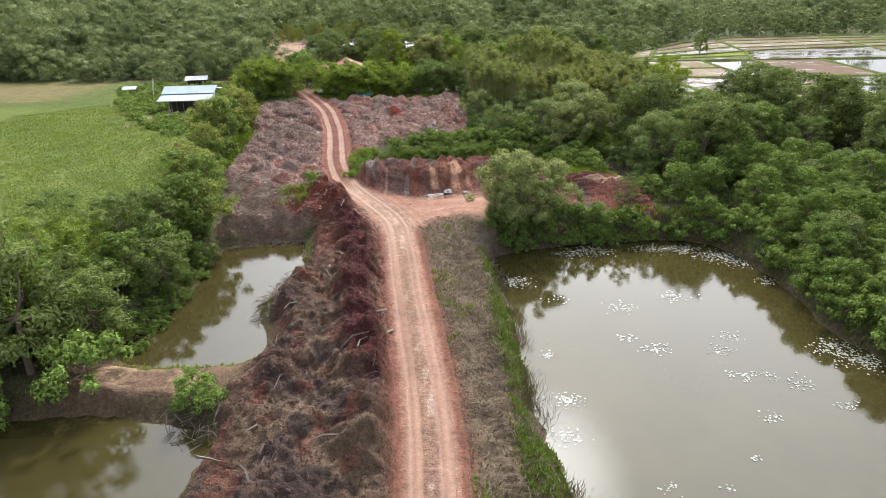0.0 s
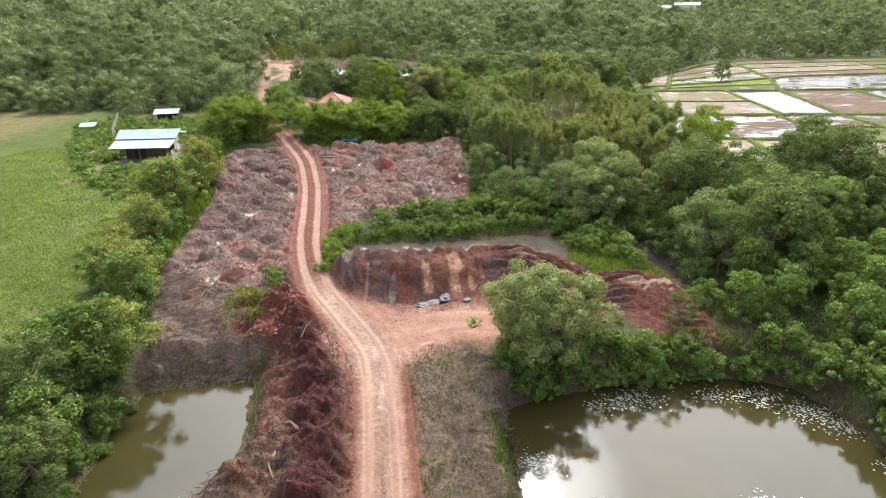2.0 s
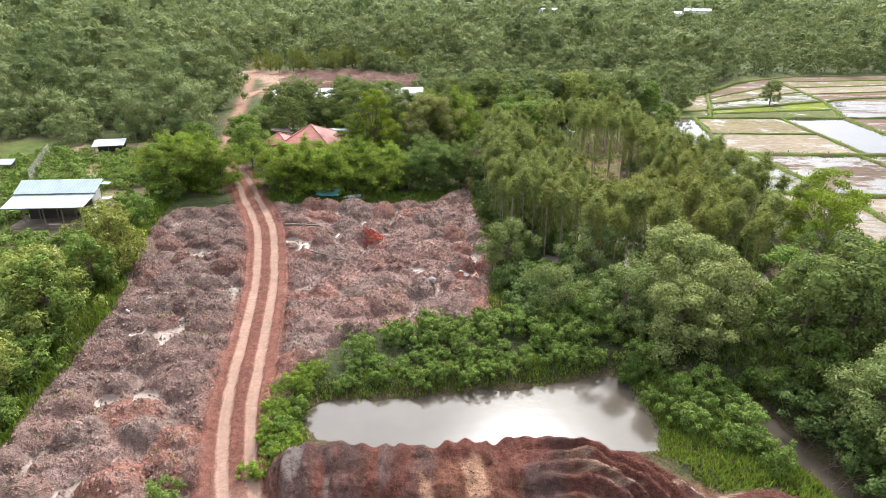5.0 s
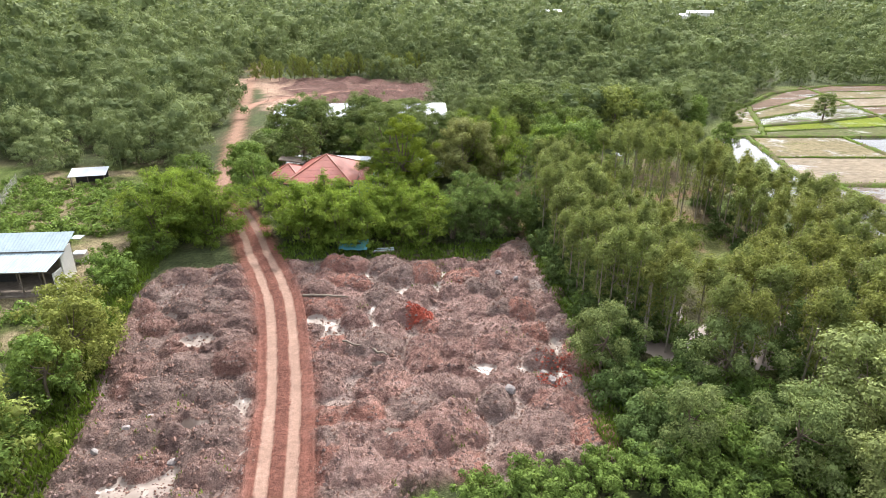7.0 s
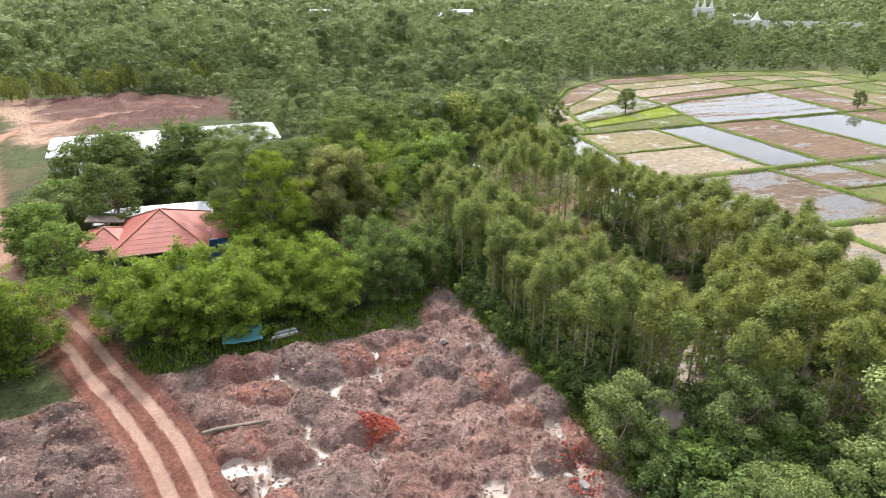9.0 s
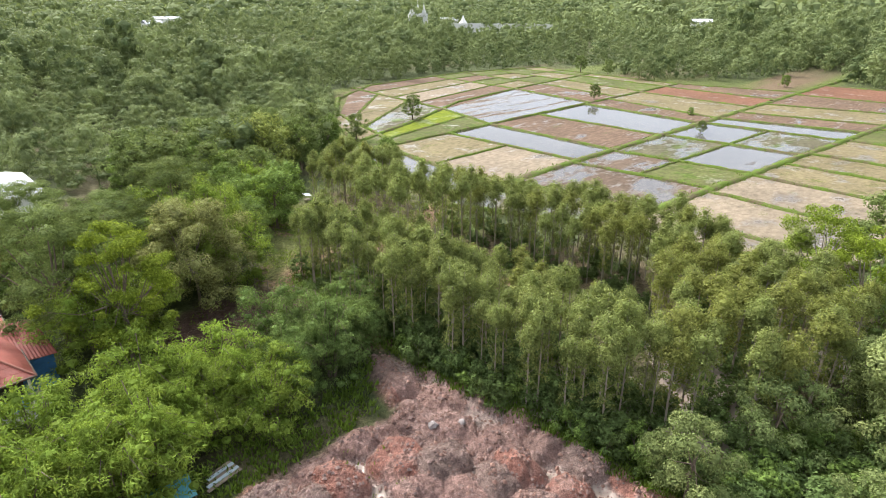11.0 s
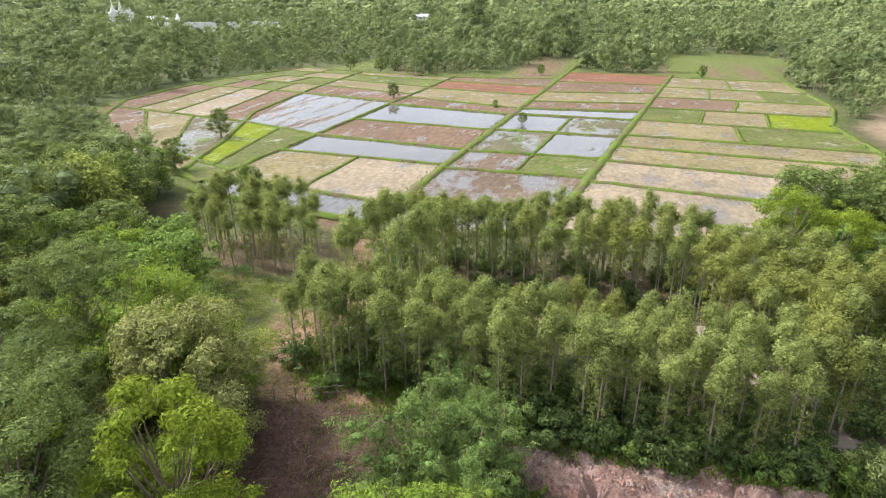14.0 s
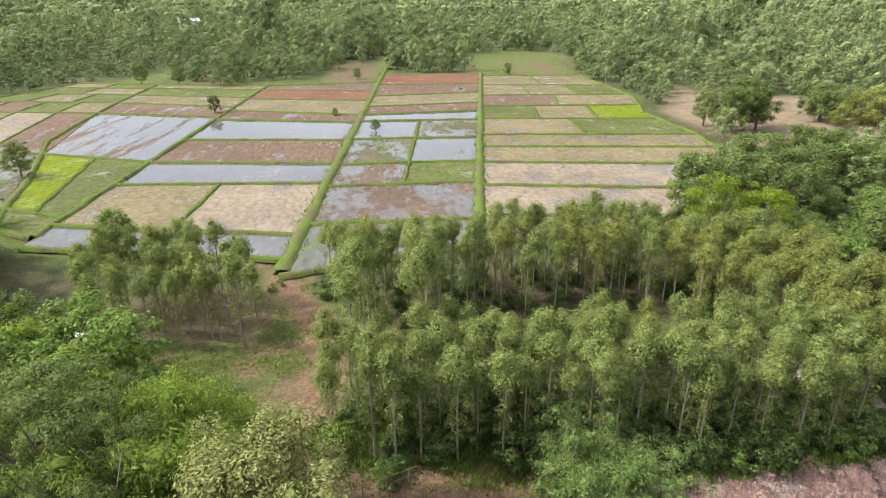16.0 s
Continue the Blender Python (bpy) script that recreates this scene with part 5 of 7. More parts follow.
stand(10, EUC_B, 1.9, EUC + OLD_EUC, (0.78, 0.98), "slender eucalyptus tree in a planted stand", "plantation trees", 1.0, 0.3)
for k in range(12):
    row, i = divmod(k, 6)
    plant(EUC[(k * 3) % 5], 13.6 + 1.9 * i + 0.5 * row, (122.0, 117.4)[row] + 0.5 * math.sin(k * 2.3), 1.06 + 0.14 * ((k * 7) % 5) / 4, "tall slender eucalyptus tree at the end of the planted rows", "plantation trees", k * 77.0, None, 1.05)
stand(11, EUC_C, 2.0, EUC + OLD_EUC[:1], (0.72, 0.96), "slender eucalyptus tree beside the field path", "plantation trees")
mass(96, EUC_D, 2.3, ["shade0", "shade1", "shade2"], (0.4, 0.85), LEAF_SHADE, "green bushes between the trees in wet ground")
mass(94, EUC_B, 3.0, ["shade0", "shade1", "bush2"], (0.4, 0.8), LEAF_SHADE, "green bush under the planted trees")
mass(91, EUC_A, 2.1, ["shade0", "shade1", "shade2", "bush1"], (0.45, 0.95), LEAF_SHADE, "green bush under the planted trees")
# young row behind the far clearing and beside the track
for k in range(20):
    t = k / 19
    plant(YELLOW[k % 3], -61 + 50 * t + 0.8 * math.sin(k * 5.1), 243 + 4 * math.sin(k * 1.7) + 9 * t * t, 1.15 + 0.5 * ((k * 5) % 7) / 6, "bright green young tree behind the far clearing", "clearing trees", k * 51.0, None, 0.75)
for x, y, s in ((-55.5, 196, 1.0), (-57, 203, 1.15), (-58.6, 210, 1.3)):
    plant("euc1", x, y, s, "slim light green tree beside the track", "clearing trees", x * 9, None, 1.2)
# bamboo hedge
stand(12, [(-32.5, 105.5), (-26.2, 107.2), (-29.4, 113.5), (-35, 113.5)], 2.5, BAMBOO, (0.75, 1.2), "bright green bamboo clump beside the track", "bamboo hedge")
stand(13, [(-20.4, 106.3), (-12, 106.8), (-5, 106.4), (-5, 112.6), (-10, 112.2), (-21.4, 112.2)], 2.4, BAMBOO, (0.72, 1.1), "bright green bamboo clump at the end of the field", "bamboo hedge")
stand(130, [(-5, 106.4), (-4, 106.2), (1.4, 109.2), (0.2, 113.4), (-5, 112.6)], 2.3, ["deep_bamboo0", "deep_bamboo1"], (0.75, 1.1), "deep green bamboo clump at the corner of the field", "bamboo hedge")
# garden trees round the houses
stand(140, [(-12, 139), (5, 139), (4, 146), (-4, 147), (-13, 146)], 3.8, BROAD + ["pale1"], (0.55, 0.8), "green garden tree before the long hall", "garden trees")
stand(14, [(-12, 127.5), (-8, 126), (-5, 129), (-1.5, 133), (6, 133.5), (5, 139), (-12, 139)], 4.0, ["grand_dark0", "grand_dark1", "feather0", "feather2"], (0.74, 0.95), "tall green garden tree beside the houses", "garden trees")
stand(15, [(-33.5, 119), (-29.5, 115.5), (-27, 116), (-27.5, 130), (-24, 138.5), (-15, 138.5), (-14, 143), (-27, 144)], 4.0, DARK + BROAD + ["pale1"], (0.95, 1.25), "tall green garden tree beside the houses", "garden trees")
stand(16, [(6, 132), (11, 134), (16.5, 140), (18, 152), (24, 156), (40, 161), (46, 170), (30, 178), (6, 160)], 4.0, DARK + BROAD + ["yellow0", "bamboo3"], (0.9, 1.3), "broad tree at the edge of the paddies", "garden trees")
stand(17, [(88, 60), (100, 60), (104, 50), (92, 46)], 5.0, DARK, (1.0, 1.4), "dark round tree on bare ground beside the paddies", "field trees")
stand(18, [(85, 24), (95, 34), (110, 28), (104, 12), (90, 10)], 5.5, ["yellow1", "dark1", "pale0"], (1.0, 1.5), "round tree on bare ground beside the paddies", "field trees")

stand(19, [(-28, 140), (-13, 139), (-13, 146), (-28, 147)], 4.4, DARK + ["pale0", "broad0"], (1.0, 1.25), "tall spreading garden tree before the long house", "garden trees")

# single trees
for key, x, y, s, words in [
    ("yellow0", -28.8, 77.5, 1.35, "broad yellow-green tree in the hedge"),
    ("yellow2", -31.0, 80.0, 1.15, "broad yellow-green tree in the hedge"),
    ("silver0", 15.8, 74.8, 1.2, "large pale green tree beside the pit bushes"),
    ("silver1", 19.0, 77.0, 1.3, "large pale green tree beside the pit bushes"),
    ("silver2", 17.5, 79.8, 1.5, "large pale green tree south of the planted stand"),
    ("pale2", 20.6, 82.0, 1.1, "large pale green tree south of the planted stand"),
    ("pale1", 23.6, 65.4, 1.35, "pale feathery tree leaning over the ditch"),
    ("bush2", 21.0, 58.2, 0.8, "leafy bush at the end of the spoil ridge"),
    ("lime1", 32.4, 88.6, 1.15, "tall airy green tree above the planted stand"),
    ("lime2", 30.4, 85.0, 1.05, "tall airy green tree above the planted stand"),
    ("deep_bamboo0", 2.2, 110.4, 0.95, "deep green bamboo clump at the corner of the field"),
    ("silver2", 5.4, 51.0, 0.85, "pale green tree at the corner of the pond"),
    ("silver1", 7.5, 51.3, 0.95, "pale green tree at the corner of the pond"),
    ("bush1", 30.6, 130.7, 0.32, "low bush at the end of the paddy path"),
    ("bush3", 31.6, 130.2, 0.25, "low bush at the end of the paddy path"),
    ("bush0", 4.9, 50.0, 0.7, "pale bush at the corner of the pond"),
    ("bush3", 6.6, 49.9, 0.8, "pale bush at the corner of the pond"),
    ("bush1", 8.6, 50.6, 0.75, "pale bush at the corner of the pond"),
    ("silver0", 6.3, 51.9, 1.4, "pale green tree at the corner of the pond"),
    ("silver1", 9.4, 52.8, 1.15, "pale green tree at the corner of the pond"),
    ("bush2", -20.4, 28.4, 1.35, "leafy green bush at the end of the dyke"),
    # dark-leaved trees in place of bamboo; their colour imitates its deep shade
    ("dark0", -24.2, 29.4, 1.15, "tall tree on the pond bank, leaves dark for deep shade"),
    ("dark2", -27.5, 31.0, 1.25, "tall tree on the pond bank, leaves dark for deep shade"),
    ("bush1", -13.8, 27.0, 0.75, "green bush hanging over the pond at the dyke"),
    ("bush2", -12.9, 26.4, 0.6, "green bush hanging over the pond at the dyke"),
    ("bush3", -24.8, 25.6, 1.2, "green bush on the pond bank"),
    ("bush0", -14.0, 62.3, 0.6, "green bush on the tipped soil beside the road"),
    ("bush4", -12.9, 59.4, 0.5, "green bush on the tipped soil beside the road"),
    ("bush2", -9.4, 67.2, 0.5, "bright green bush beside the road"),
    ("bush3", -9.0, 69.0, 0.55, "bright green bush beside the road"),
    ("bush1", -9.3, 65.6, 0.45, "bright green bush beside the road"),
    ("yellow1", -38.6, 116.5, 0.85, "slim yellow-green tree beside the garden"),
    ("grand_lime", -9.4, 118.8, 1.0, "tall airy lime-green tree with bare branches beside the yard"),
    ("fine_bamboo0", -10.6, 120.0, 1.25, "large feathery bright green clump beside the house"),
    ("fine_bamboo1", -8.0, 121.6, 1.1, "large feathery bright green clump beside the house"),
    ("grand_dark0", -11.6, 124.2, 1.05, "tall dark spreading tree beside the house"),
    ("grand_dark1", -8.8, 127.8, 0.85, "tall dark spreading tree beside the yard"),
    ("fine_bamboo1", 1.8, 127.2, 1.6, "tall bright bamboo beside the grassy lane"),
    ("fine_bamboo0", -0.2, 129.0, 1.55, "tall bright bamboo beside the grassy lane"),
    ("grand_dark1", -2.6, 130.6, 0.8, "tall dark green tree beside the grassy lane"),
    ("feather1", 5.2, 128.6, 1.0, "dark leafy tree beside the grassy lane"),
    ("grand_dark0", 0.9, 133.0, 1.0, "tall dark tree beside the grassy lane"),
    ("bush2", 3.0, 125.0, 0.6, "low green bush at the yard fence"),
    ("bush4", 4.6, 120.0, 0.5, "low green bush at the yard fence"),
    ("feather0", -24.4, 142.4, 1.6, "large rounded feathery tree before the long hall"),
    ("feather2", -16.2, 143.4, 1.6, "large rounded feathery tree before the long hall"),
    ("feather1", -11.2, 145.0, 1.35, "rounded feathery tree before the long hall"),
    ("broad0", -25.6, 118, 1.15, "dense green tree beside the red-roofed house"),
    ("yellow1", -20.8, 116.2, 0.5, "small light green tree before the red-roofed house"),
    ("dark1", -23.0, 130.2, 1.1, "tall green tree behind the red-roofed house"),
    ("broad2", -13.6, 133.6, 1.15, "tall green tree behind the red-roofed house"),
    ("grand_olive", -2.0, 124.4, 1.08, "large pale olive tree beside the bare yard"),
    ("dark0", 50.4, 168, 0.75, "dark upright tree beside the rice seedlings"),
    ("dark1", 127.5, 162, 0.62, "lone dark tree on a paddy bund"),
    ("dark2", 100.8, 123.4, 0.38, "small tree in a flooded plot"),
    ("broad3", 196, 80, 0.75, "small round tree on a paddy bund"),
    ("broad0", 190.5, 132, 0.7, "small round tree on a paddy bund"),
    ("broad1", 120, 133, 0.4, "small bush on the paddy path"),
    ("dark1", 73, 176, 0.8, "thin tree on a paddy bund"),
    ("dark2", 186, 201, 0.9, "lone tree in the far paddies"),
    ("dark0", 184, 188.5, 0.8, "lone tree in the far paddies"),
    ("yellow0", 24.5, 157, 2.1, "large olive tree beside the paddies"),
    ("broad4", 40, 148, 1.0, "leafy tree at the edge of the paddies"),
]:
    plant(key, x, y, s, words)


# ---- far woods: joined crowns, finer near, coarser far ----
def far_template(seed, count, size, height=6.5, radius=2.9, clumps=12, cores=6, low=1.0, big=0.4):
    """One far tree: leaf tufts round uneven lumps, and a trunk."""
    rng = np.random.default_rng(seed)
    cl = dome(rng, height, radius, low, clumps, 0.8, big if clumps > 9 else big + 0.1)
    v, f = leaves(rng, cl, count, size, 0.2, 0.75, 0.3, spread=0.22, cores=0, jitter=0.16)
    lumps = []
    for q in sorted(cl, key=lambda k: -k[3])[:cores]:
        k = 0.6 * q[3] * (0.72 + 0.5 * rng.random((12, 1)))
        lumps.append((ICO_V * k * (1, 1, 0.85) + q[:3], ICO_F[:15]))
    v, f = joined([(v, f), *lumps])
    tv, tf = tube([(0, 0, -0.5), (0, 0, height * 0.6)], [0.15, 0.06], 4)
    return joined([(v, f), (tv, np.concatenate([tf[:, (0, 1, 2)], tf[:, (0, 2, 3)]]))])


def far_templates(seed, count, size, clumps, cores):
    """Trees of several habits: round, tall and slim, spreading, low, and feathery."""
    forms = ((6.5, 2.9, 0.4, 0.38), (8.6, 2.5, 0.6, 0.42), (7.4, 3.7, 0.9, 0.3), (4.0, 2.4, 0.1, 0.42), (6.0, 3.2, 0.4, 0.34), (5.4, 2.4, 0.3, 0.4))
    return [far_template(seed + i, int(count * r * h / 17), size, h, r, clumps, cores, low, big) for i, (h, r, low, big) in enumerate(forms)]


OPEN = [MEADOW, PADDY, CLEARING, SANDY, [(-36, 92), (-48, 90), (-62, 118), (-60, 136), (-46, 138), (-34, 126)], [(-36, 104), (10, 104), (40, 132), (46, 168), (22, 152), (5, 150), (-2, 170), (-12, 200), (-46, 205), (-44, 175), (-36, 150), (-34, 120)], [(-34, 10), (36, 10), (46, 60), (46, 86), (36, 130), (-34, 110)]]


def woods(name, seed, gap, near, far, templates, size, label):
    """Trees between two ranges from the middle of the place, outside the open land."""
    rng = np.random.default_rng(seed)
    n = int(far * 2 / gap)
    gx, gy = np.meshgrid((np.arange(n) - n / 2) * gap, (np.arange(n) - n / 2) * gap + 100)
    gx, gy = gx.ravel() + rng.uniform(-0.5, 0.5, n * n) * gap, gy.ravel() + rng.uniform(-0.5, 0.5, n * n) * gap
    r = np.hypot(gx, gy - 100)
    keep = (r >= near) & (r < far) & (gy > 75 - 0.95 * np.maximum(0, gx - 20)) & (gx > -0.77 * np.maximum(0, gy) - 12)
    for pts in OPEN:
        keep &= poly_sd(gx, gy, list(pts)) > 1.0
    keep &= line_sd(gx, gy, TRACK)[0] > 4.0
    keep &= fbm(gx, gy, 0.03, 5) > 0.34
    gx, gy = gx[keep], gy[keep]
    gz = ground_z(gx, gy)
    vs, fs, base = [], [], 0
    pick = rng.integers(len(templates), size=len(gx))
    patch = np.clip((fbm(gx, gy, 0.016, 7) - 0.3) / 0.4, 0, 1)
    s, a = rng.uniform(*size, len(gx)) * (0.62 + 0.72 * patch), rng.random(len(gx)) * 6.283
    s = s * np.where(rng.random(len(gx)) < 0.1, 1.4, 1.0)
    for k, (v, f) in enumerate(templates):
        idx = np.nonzero(pick == k)[0]
        if not len(idx):
            continue
        ca, sa = np.cos(a[idx])[:, None], np.sin(a[idx])[:, None]
        hs = (s[idx] * rng.uniform(0.8, 1.25, len(idx)))[:, None]
        x = (v[:, 0] * ca - v[:, 1] * sa) * s[idx][:, None] + gx[idx][:, None]
        y = (v[:, 0] * sa + v[:, 1] * ca) * s[idx][:, None] + gy[idx][:, None]
        z = v[:, 2] * hs + gz[idx][:, None]
        vs.append(np.stack([x, y, z], -1).reshape(-1, 3))
        fs.append((f[None] + (np.arange(len(idx)) * len(v))[:, None, None]).reshape(-1, 3) + base)
        base += len(idx) * len(v)
    tone = np.concatenate([np.repeat(0.85 * rng.random((pick == k).sum()) ** 1.35 + 0.15 * np.clip((fbm(gx[pick == k], gy[pick == k], 0.011, 8) - 0.3) / 0.4, 0, 1), len(v)) for k, (v, f) in enumerate(templates) if (pick == k).any()])
    me = mesh_np(name, np.concatenate(vs), np.concatenate(fs), LEAF_FAR)
    me.attributes.new("tone", "FLOAT", "POINT").data.foreach_set("value", tone.astype(np.float32))
    link(name, me, label=label, category="woods", kind="stuff")
    print(name, len(gx), sum(len(q) for q in fs))


woods("woods_near", 31, 4.4, 0, 150, far_templates(300, 1500, 0.23, 18, 12), (0.65, 1.25), "dense green woods around the cleared land")
woods("woods_middle", 32, 6.6, 150, 330, far_templates(310, 520, 0.37, 14, 9), (0.6, 1.75), "dense mixed green woods in the distance")
woods("woods_far", 33, 10.2, 330, 800, far_templates(320, 86, 0.85, 9, 4), (0.7, 1.9), "far green woods")
woods("woods_horizon", 34, 42, 800, 2400, [far_template(330 + i, 46, 2.6, 8, 9, clumps=7, cores=4) for i in range(3)], (1.3, 2.0), "woods reaching the horizon")


# ---- buildings ----
def sheet_roof(a, b, c, d, mat, parent, count, name="roof_sheet", thick=0.03, rib=0.035):
    """A roof slope a-b (eave) to d-c (ridge) laid in separate ribbed sheets."""
    a, b, c, d = (Vector(q) for q in (a, b, c, d))
    nrm = (b - a).cross(d - a).normalized()
    for i in range(count):
        t0, t1 = i / count, (i + 1) / count - 0.008 / (b - a).length
        bm = bmesh.new()
        cols, n = [], 6
        for k in range(n + 1):
            t = t0 + (t1 - t0) * k / n
            lift = nrm * (rib * (1 if k % 2 else 0) + 0.012 * (i % 2))
            lo, hi = a.lerp(b, t) + lift, d.lerp(c, t) + lift
            cols.append((bm.verts.new(lo), bm.verts.new(hi), bm.verts.new(lo - nrm * thick), bm.verts.new(hi - nrm * thick)))
        for p, q in zip(cols[:-1], cols[1:]):
            bm.faces.new((p[0], q[0], q[1], p[1]))
            bm.faces.new((p[2], p[3], q[3], q[2]))
            bm.faces.new((p[0], p[2], q[2], q[0]))
            bm.faces.new((p[1], q[1], q[3], p[3]))
        for p in (cols[0], cols[-1]):
            bm.faces.new((p[0], p[1], p[3], p[2]))
        bmesh.ops.recalc_face_normals(bm, faces=bm.faces[:])
        part(name, bm, mat, parent)


def post(parent, x, y, z0, z1, mat=None, r=0.07, name="post"):
    bm = bmesh.new()
    bmesh.ops.create_cone(bm, cap_ends=True, segments=8, radius1=r, radius2=r * 0.9, depth=z1 - z0)
    bmesh.ops.translate(bm, verts=bm.verts, vec=(x, y, (z0 + z1) / 2))
    part(name, bm, mat or TIMBER, parent)


def beam(parent, p, q, r, mat, name="beam"):
    v, f = tube([p, q], [r, r], 6)
    link(name, mesh_np(name, v, f, mat, True), parent)


def hut():
    """Long open hut: white-blue sheet roof in two steps, posts, a near-black panel for the dim inside."""
    ob = new("hut")
    ob.matrix_basis = pose(-41.5, 102, 0, 0, 0, 4)
    tagged(ob, label="open farm hut with a pale blue-white sheet metal roof", category="hut")
    x0, x1 = -4.6, 3.9
    sheet_roof((x0, -0.9, 3.05), (x1, -0.9, 3.05), (x1 + 0.15, 1.2, 4.0), (x0, 1.2, 4.0), GREY_ROOF, ob, 10)
    sheet_roof((x0, -3.6, 2.3), (x1 - 0.2, -3.6, 2.3), (x1, -0.75, 2.92), (x0, -0.75, 2.92), GREY_ROOF, ob, 10)
    for x in np.linspace(x0 + 0.3, x1 - 0.7, 5):
        post(ob, x, -3.3, -0.2, 2.35)
        post(ob, x, -0.8, -0.2, 3.0)
        post(ob, x, 1.15, -0.2, 3.9)
    part("side_wall", box(0.1, 2.0, 3.0, (x1 - 0.45, 0.1, 0)), PLASTER, ob, "whitewashed gable wall")
    part("side_wall", box(0.1, 1.4, 1.6, (x1 - 0.45, -1.8, 0)), PLASTER, ob, "low whitewashed side wall")
    part("back_wall", box(7.8, 0.1, 3.4, (-0.4, 1.05, 0)), TIMBER, ob)
    part("floor_slab", box(8.4, 5.0, 0.14, (-0.4, -1.0, -0.05), 0.02), TIMBER, ob, "trodden dark earth floor")
    # near-black sheet added to paint the shade inside the hut
    part("partition", box(3.0, 0.1, 2.3, (-2.2, -0.4, 0)), DARKNESS, ob)
    part("awning", box(0.8, 0.9, 0.05, (x1 + 0.5, 0.8, 3.6), rot=Matrix.Rotation(0.06, 3, "Y")), GREY_ROOF, ob)
    beam(ob, (x0, -3.55, 2.25), (x1 - 0.2, -3.55, 2.25), 0.05, TIMBER)
    beam(ob, (x0, -0.8, 2.95), (x1, -0.8, 2.95), 0.05, TIMBER)


def open_shed():
    ob = new("shed")
    ob.matrix_basis = pose(-52.1, 132, -0.55, 0, 0, 14) @ Matrix.Diagonal((0.95, 0.8, 0.82, 1))
    tagged(ob, label="small open shed with a light grey sheet roof", category="shed")
    sheet_roof((-2.4, -1.5, 2.3), (2.4, -1.5, 2.3), (2.4, 1.6, 3.0), (-2.4, 1.6, 3.0), WHITE_ROOF, ob, 6)
    for x in (-2.1, 0.0, 2.1):
        post(ob, x, -1.2, -0.2, 2.3)
        post(ob, x, 1.4, -0.2, 2.9)
    # back coloured near black to imitate the shade under the roof
    part("back_wall", box(4.3, 0.08, 2.2, (0, 1.3, 0)), DARKNESS, ob)
    part("bench", box(1.6, 0.5, 0.45, (0.9, -0.4, 0), 0.03), TIMBER, ob)


def hip(ob, cx, cy, sx, sy, z0, z1, mat, name="roof_slope"):
    """A pyramid roof in four slopes with caps on the hips, eaves boarded."""
    top = Vector((cx, cy, z1))
    cs = [Vector((cx - sx, cy - sy, z0)), Vector((cx + sx, cy - sy, z0)), Vector((cx + sx, cy + sy, z0)), Vector((cx - sx, cy + sy, z0))]
    for i in range(4):
        a, b = cs[i], cs[(i + 1) % 4]
        bm = bmesh.new()
        n = 9
        rows = []
        for k in range(n + 1):
            t = k / n
            lo, hi = a.lerp(top, t), b.lerp(top, min(1, t))
            up = Vector((0, 0, 0.012))
            rows.append((bm.verts.new(lo), bm.verts.new(hi)) if k < n else (bm.verts.new(top),))
            if 0 < k < n:
                rows.append((bm.verts.new(lo + up), bm.verts.new(hi + up)))
        for p, q in zip(rows[:-1], rows[1:]):
            if len(q) == 2:
                bm.faces.new((p[0], p[1], q[1], q[0]))
            else:
                bm.faces.new((p[0], p[1], q[0]))
        ext = bmesh.ops.extrude_face_region(bm, geom=bm.faces[:])
        bmesh.ops.translate(bm, verts=[v for v in ext["geom"] if isinstance(v, bmesh.types.BMVert)], vec=(0, 0, -0.08))
        bmesh.ops.recalc_face_normals(bm, faces=bm.faces[:])
        part(name, bm, mat, ob)
        beam(ob, a + Vector((0, 0, 0.03)), top + Vector((0, 0, 0.03)), 0.075, RIDGE_CAP, "hip_cap")
        beam(ob, a, b, 0.05, TIMBER, "eave_board")


RIDGE_CAP = plain_material("pale_red_ridge", (0.36, 0.14, 0.095), 0.6, spread=0.2)


def red_house():
    ob = new("house")
    ob.matrix_basis = pose(-18.5, 122.9, level(-18.5, 122.9), 0, 0, -3)
    tagged(ob, label="low house with a faded red hipped sheet roof", category="house")
    hip(ob, 0, 0, 3.9, 4.9, 2.6, 4.85, RED_ROOF)
    hip(ob, -4.7, 0.2, 2.0, 2.6, 2.45, 3.6, RED_ROOF)
    sheet_roof((3.2, -2.4, 2.5), (5.5, -2.4, 2.3), (5.3, 2.4, 2.9), (3.2, 2.4, 3.1), RED_ROOF, ob, 4)
    # shade below the roof is put into the wall's near-black colour
    part("wall", box(6.6, 7.6, 2.5, (0, 0.4, 0)), DARKNESS, ob, "wall coloured near black for the shade under the eaves")
    part("blue_wall", box(2.0, 0.12, 2.2, (4.3, -2.1, 0)), BLUE_PAINT, ob, "blue painted wall")
    part("blue_wall", box(0.12, 4.0, 2.2, (5.2, 0.0, 0)), BLUE_PAINT, ob, "blue painted wall")
    part("blue_panel", box(2.2, 0.1, 0.9, (2.2, -3.75, 0)), BLUE_PAINT, ob, "blue painted low wall")
    part("floor_slab", box(8.6, 10.2, 0.2, (0, 0, -0.1), 0.03), CONCRETE, ob)
    for x in (-3.5, -1.2, 1.2, 3.5):
        post(ob, x, -4.5, -0.1, 2.6, PLASTER, 0.09)
    part("old_roof", box(3.2, 2.6, 0.12, (-5.2, 4.2, 3.1), rot=Matrix.Rotation(0.12, 3, "Y")), TIMBER, ob, "weathered dark grey roof")
    for x in (-6.3, -4.1):
        post(ob, x, 3.3, -0.2, 3.0)


def level(x, y):
    return float(ground_z(x, y)[0])


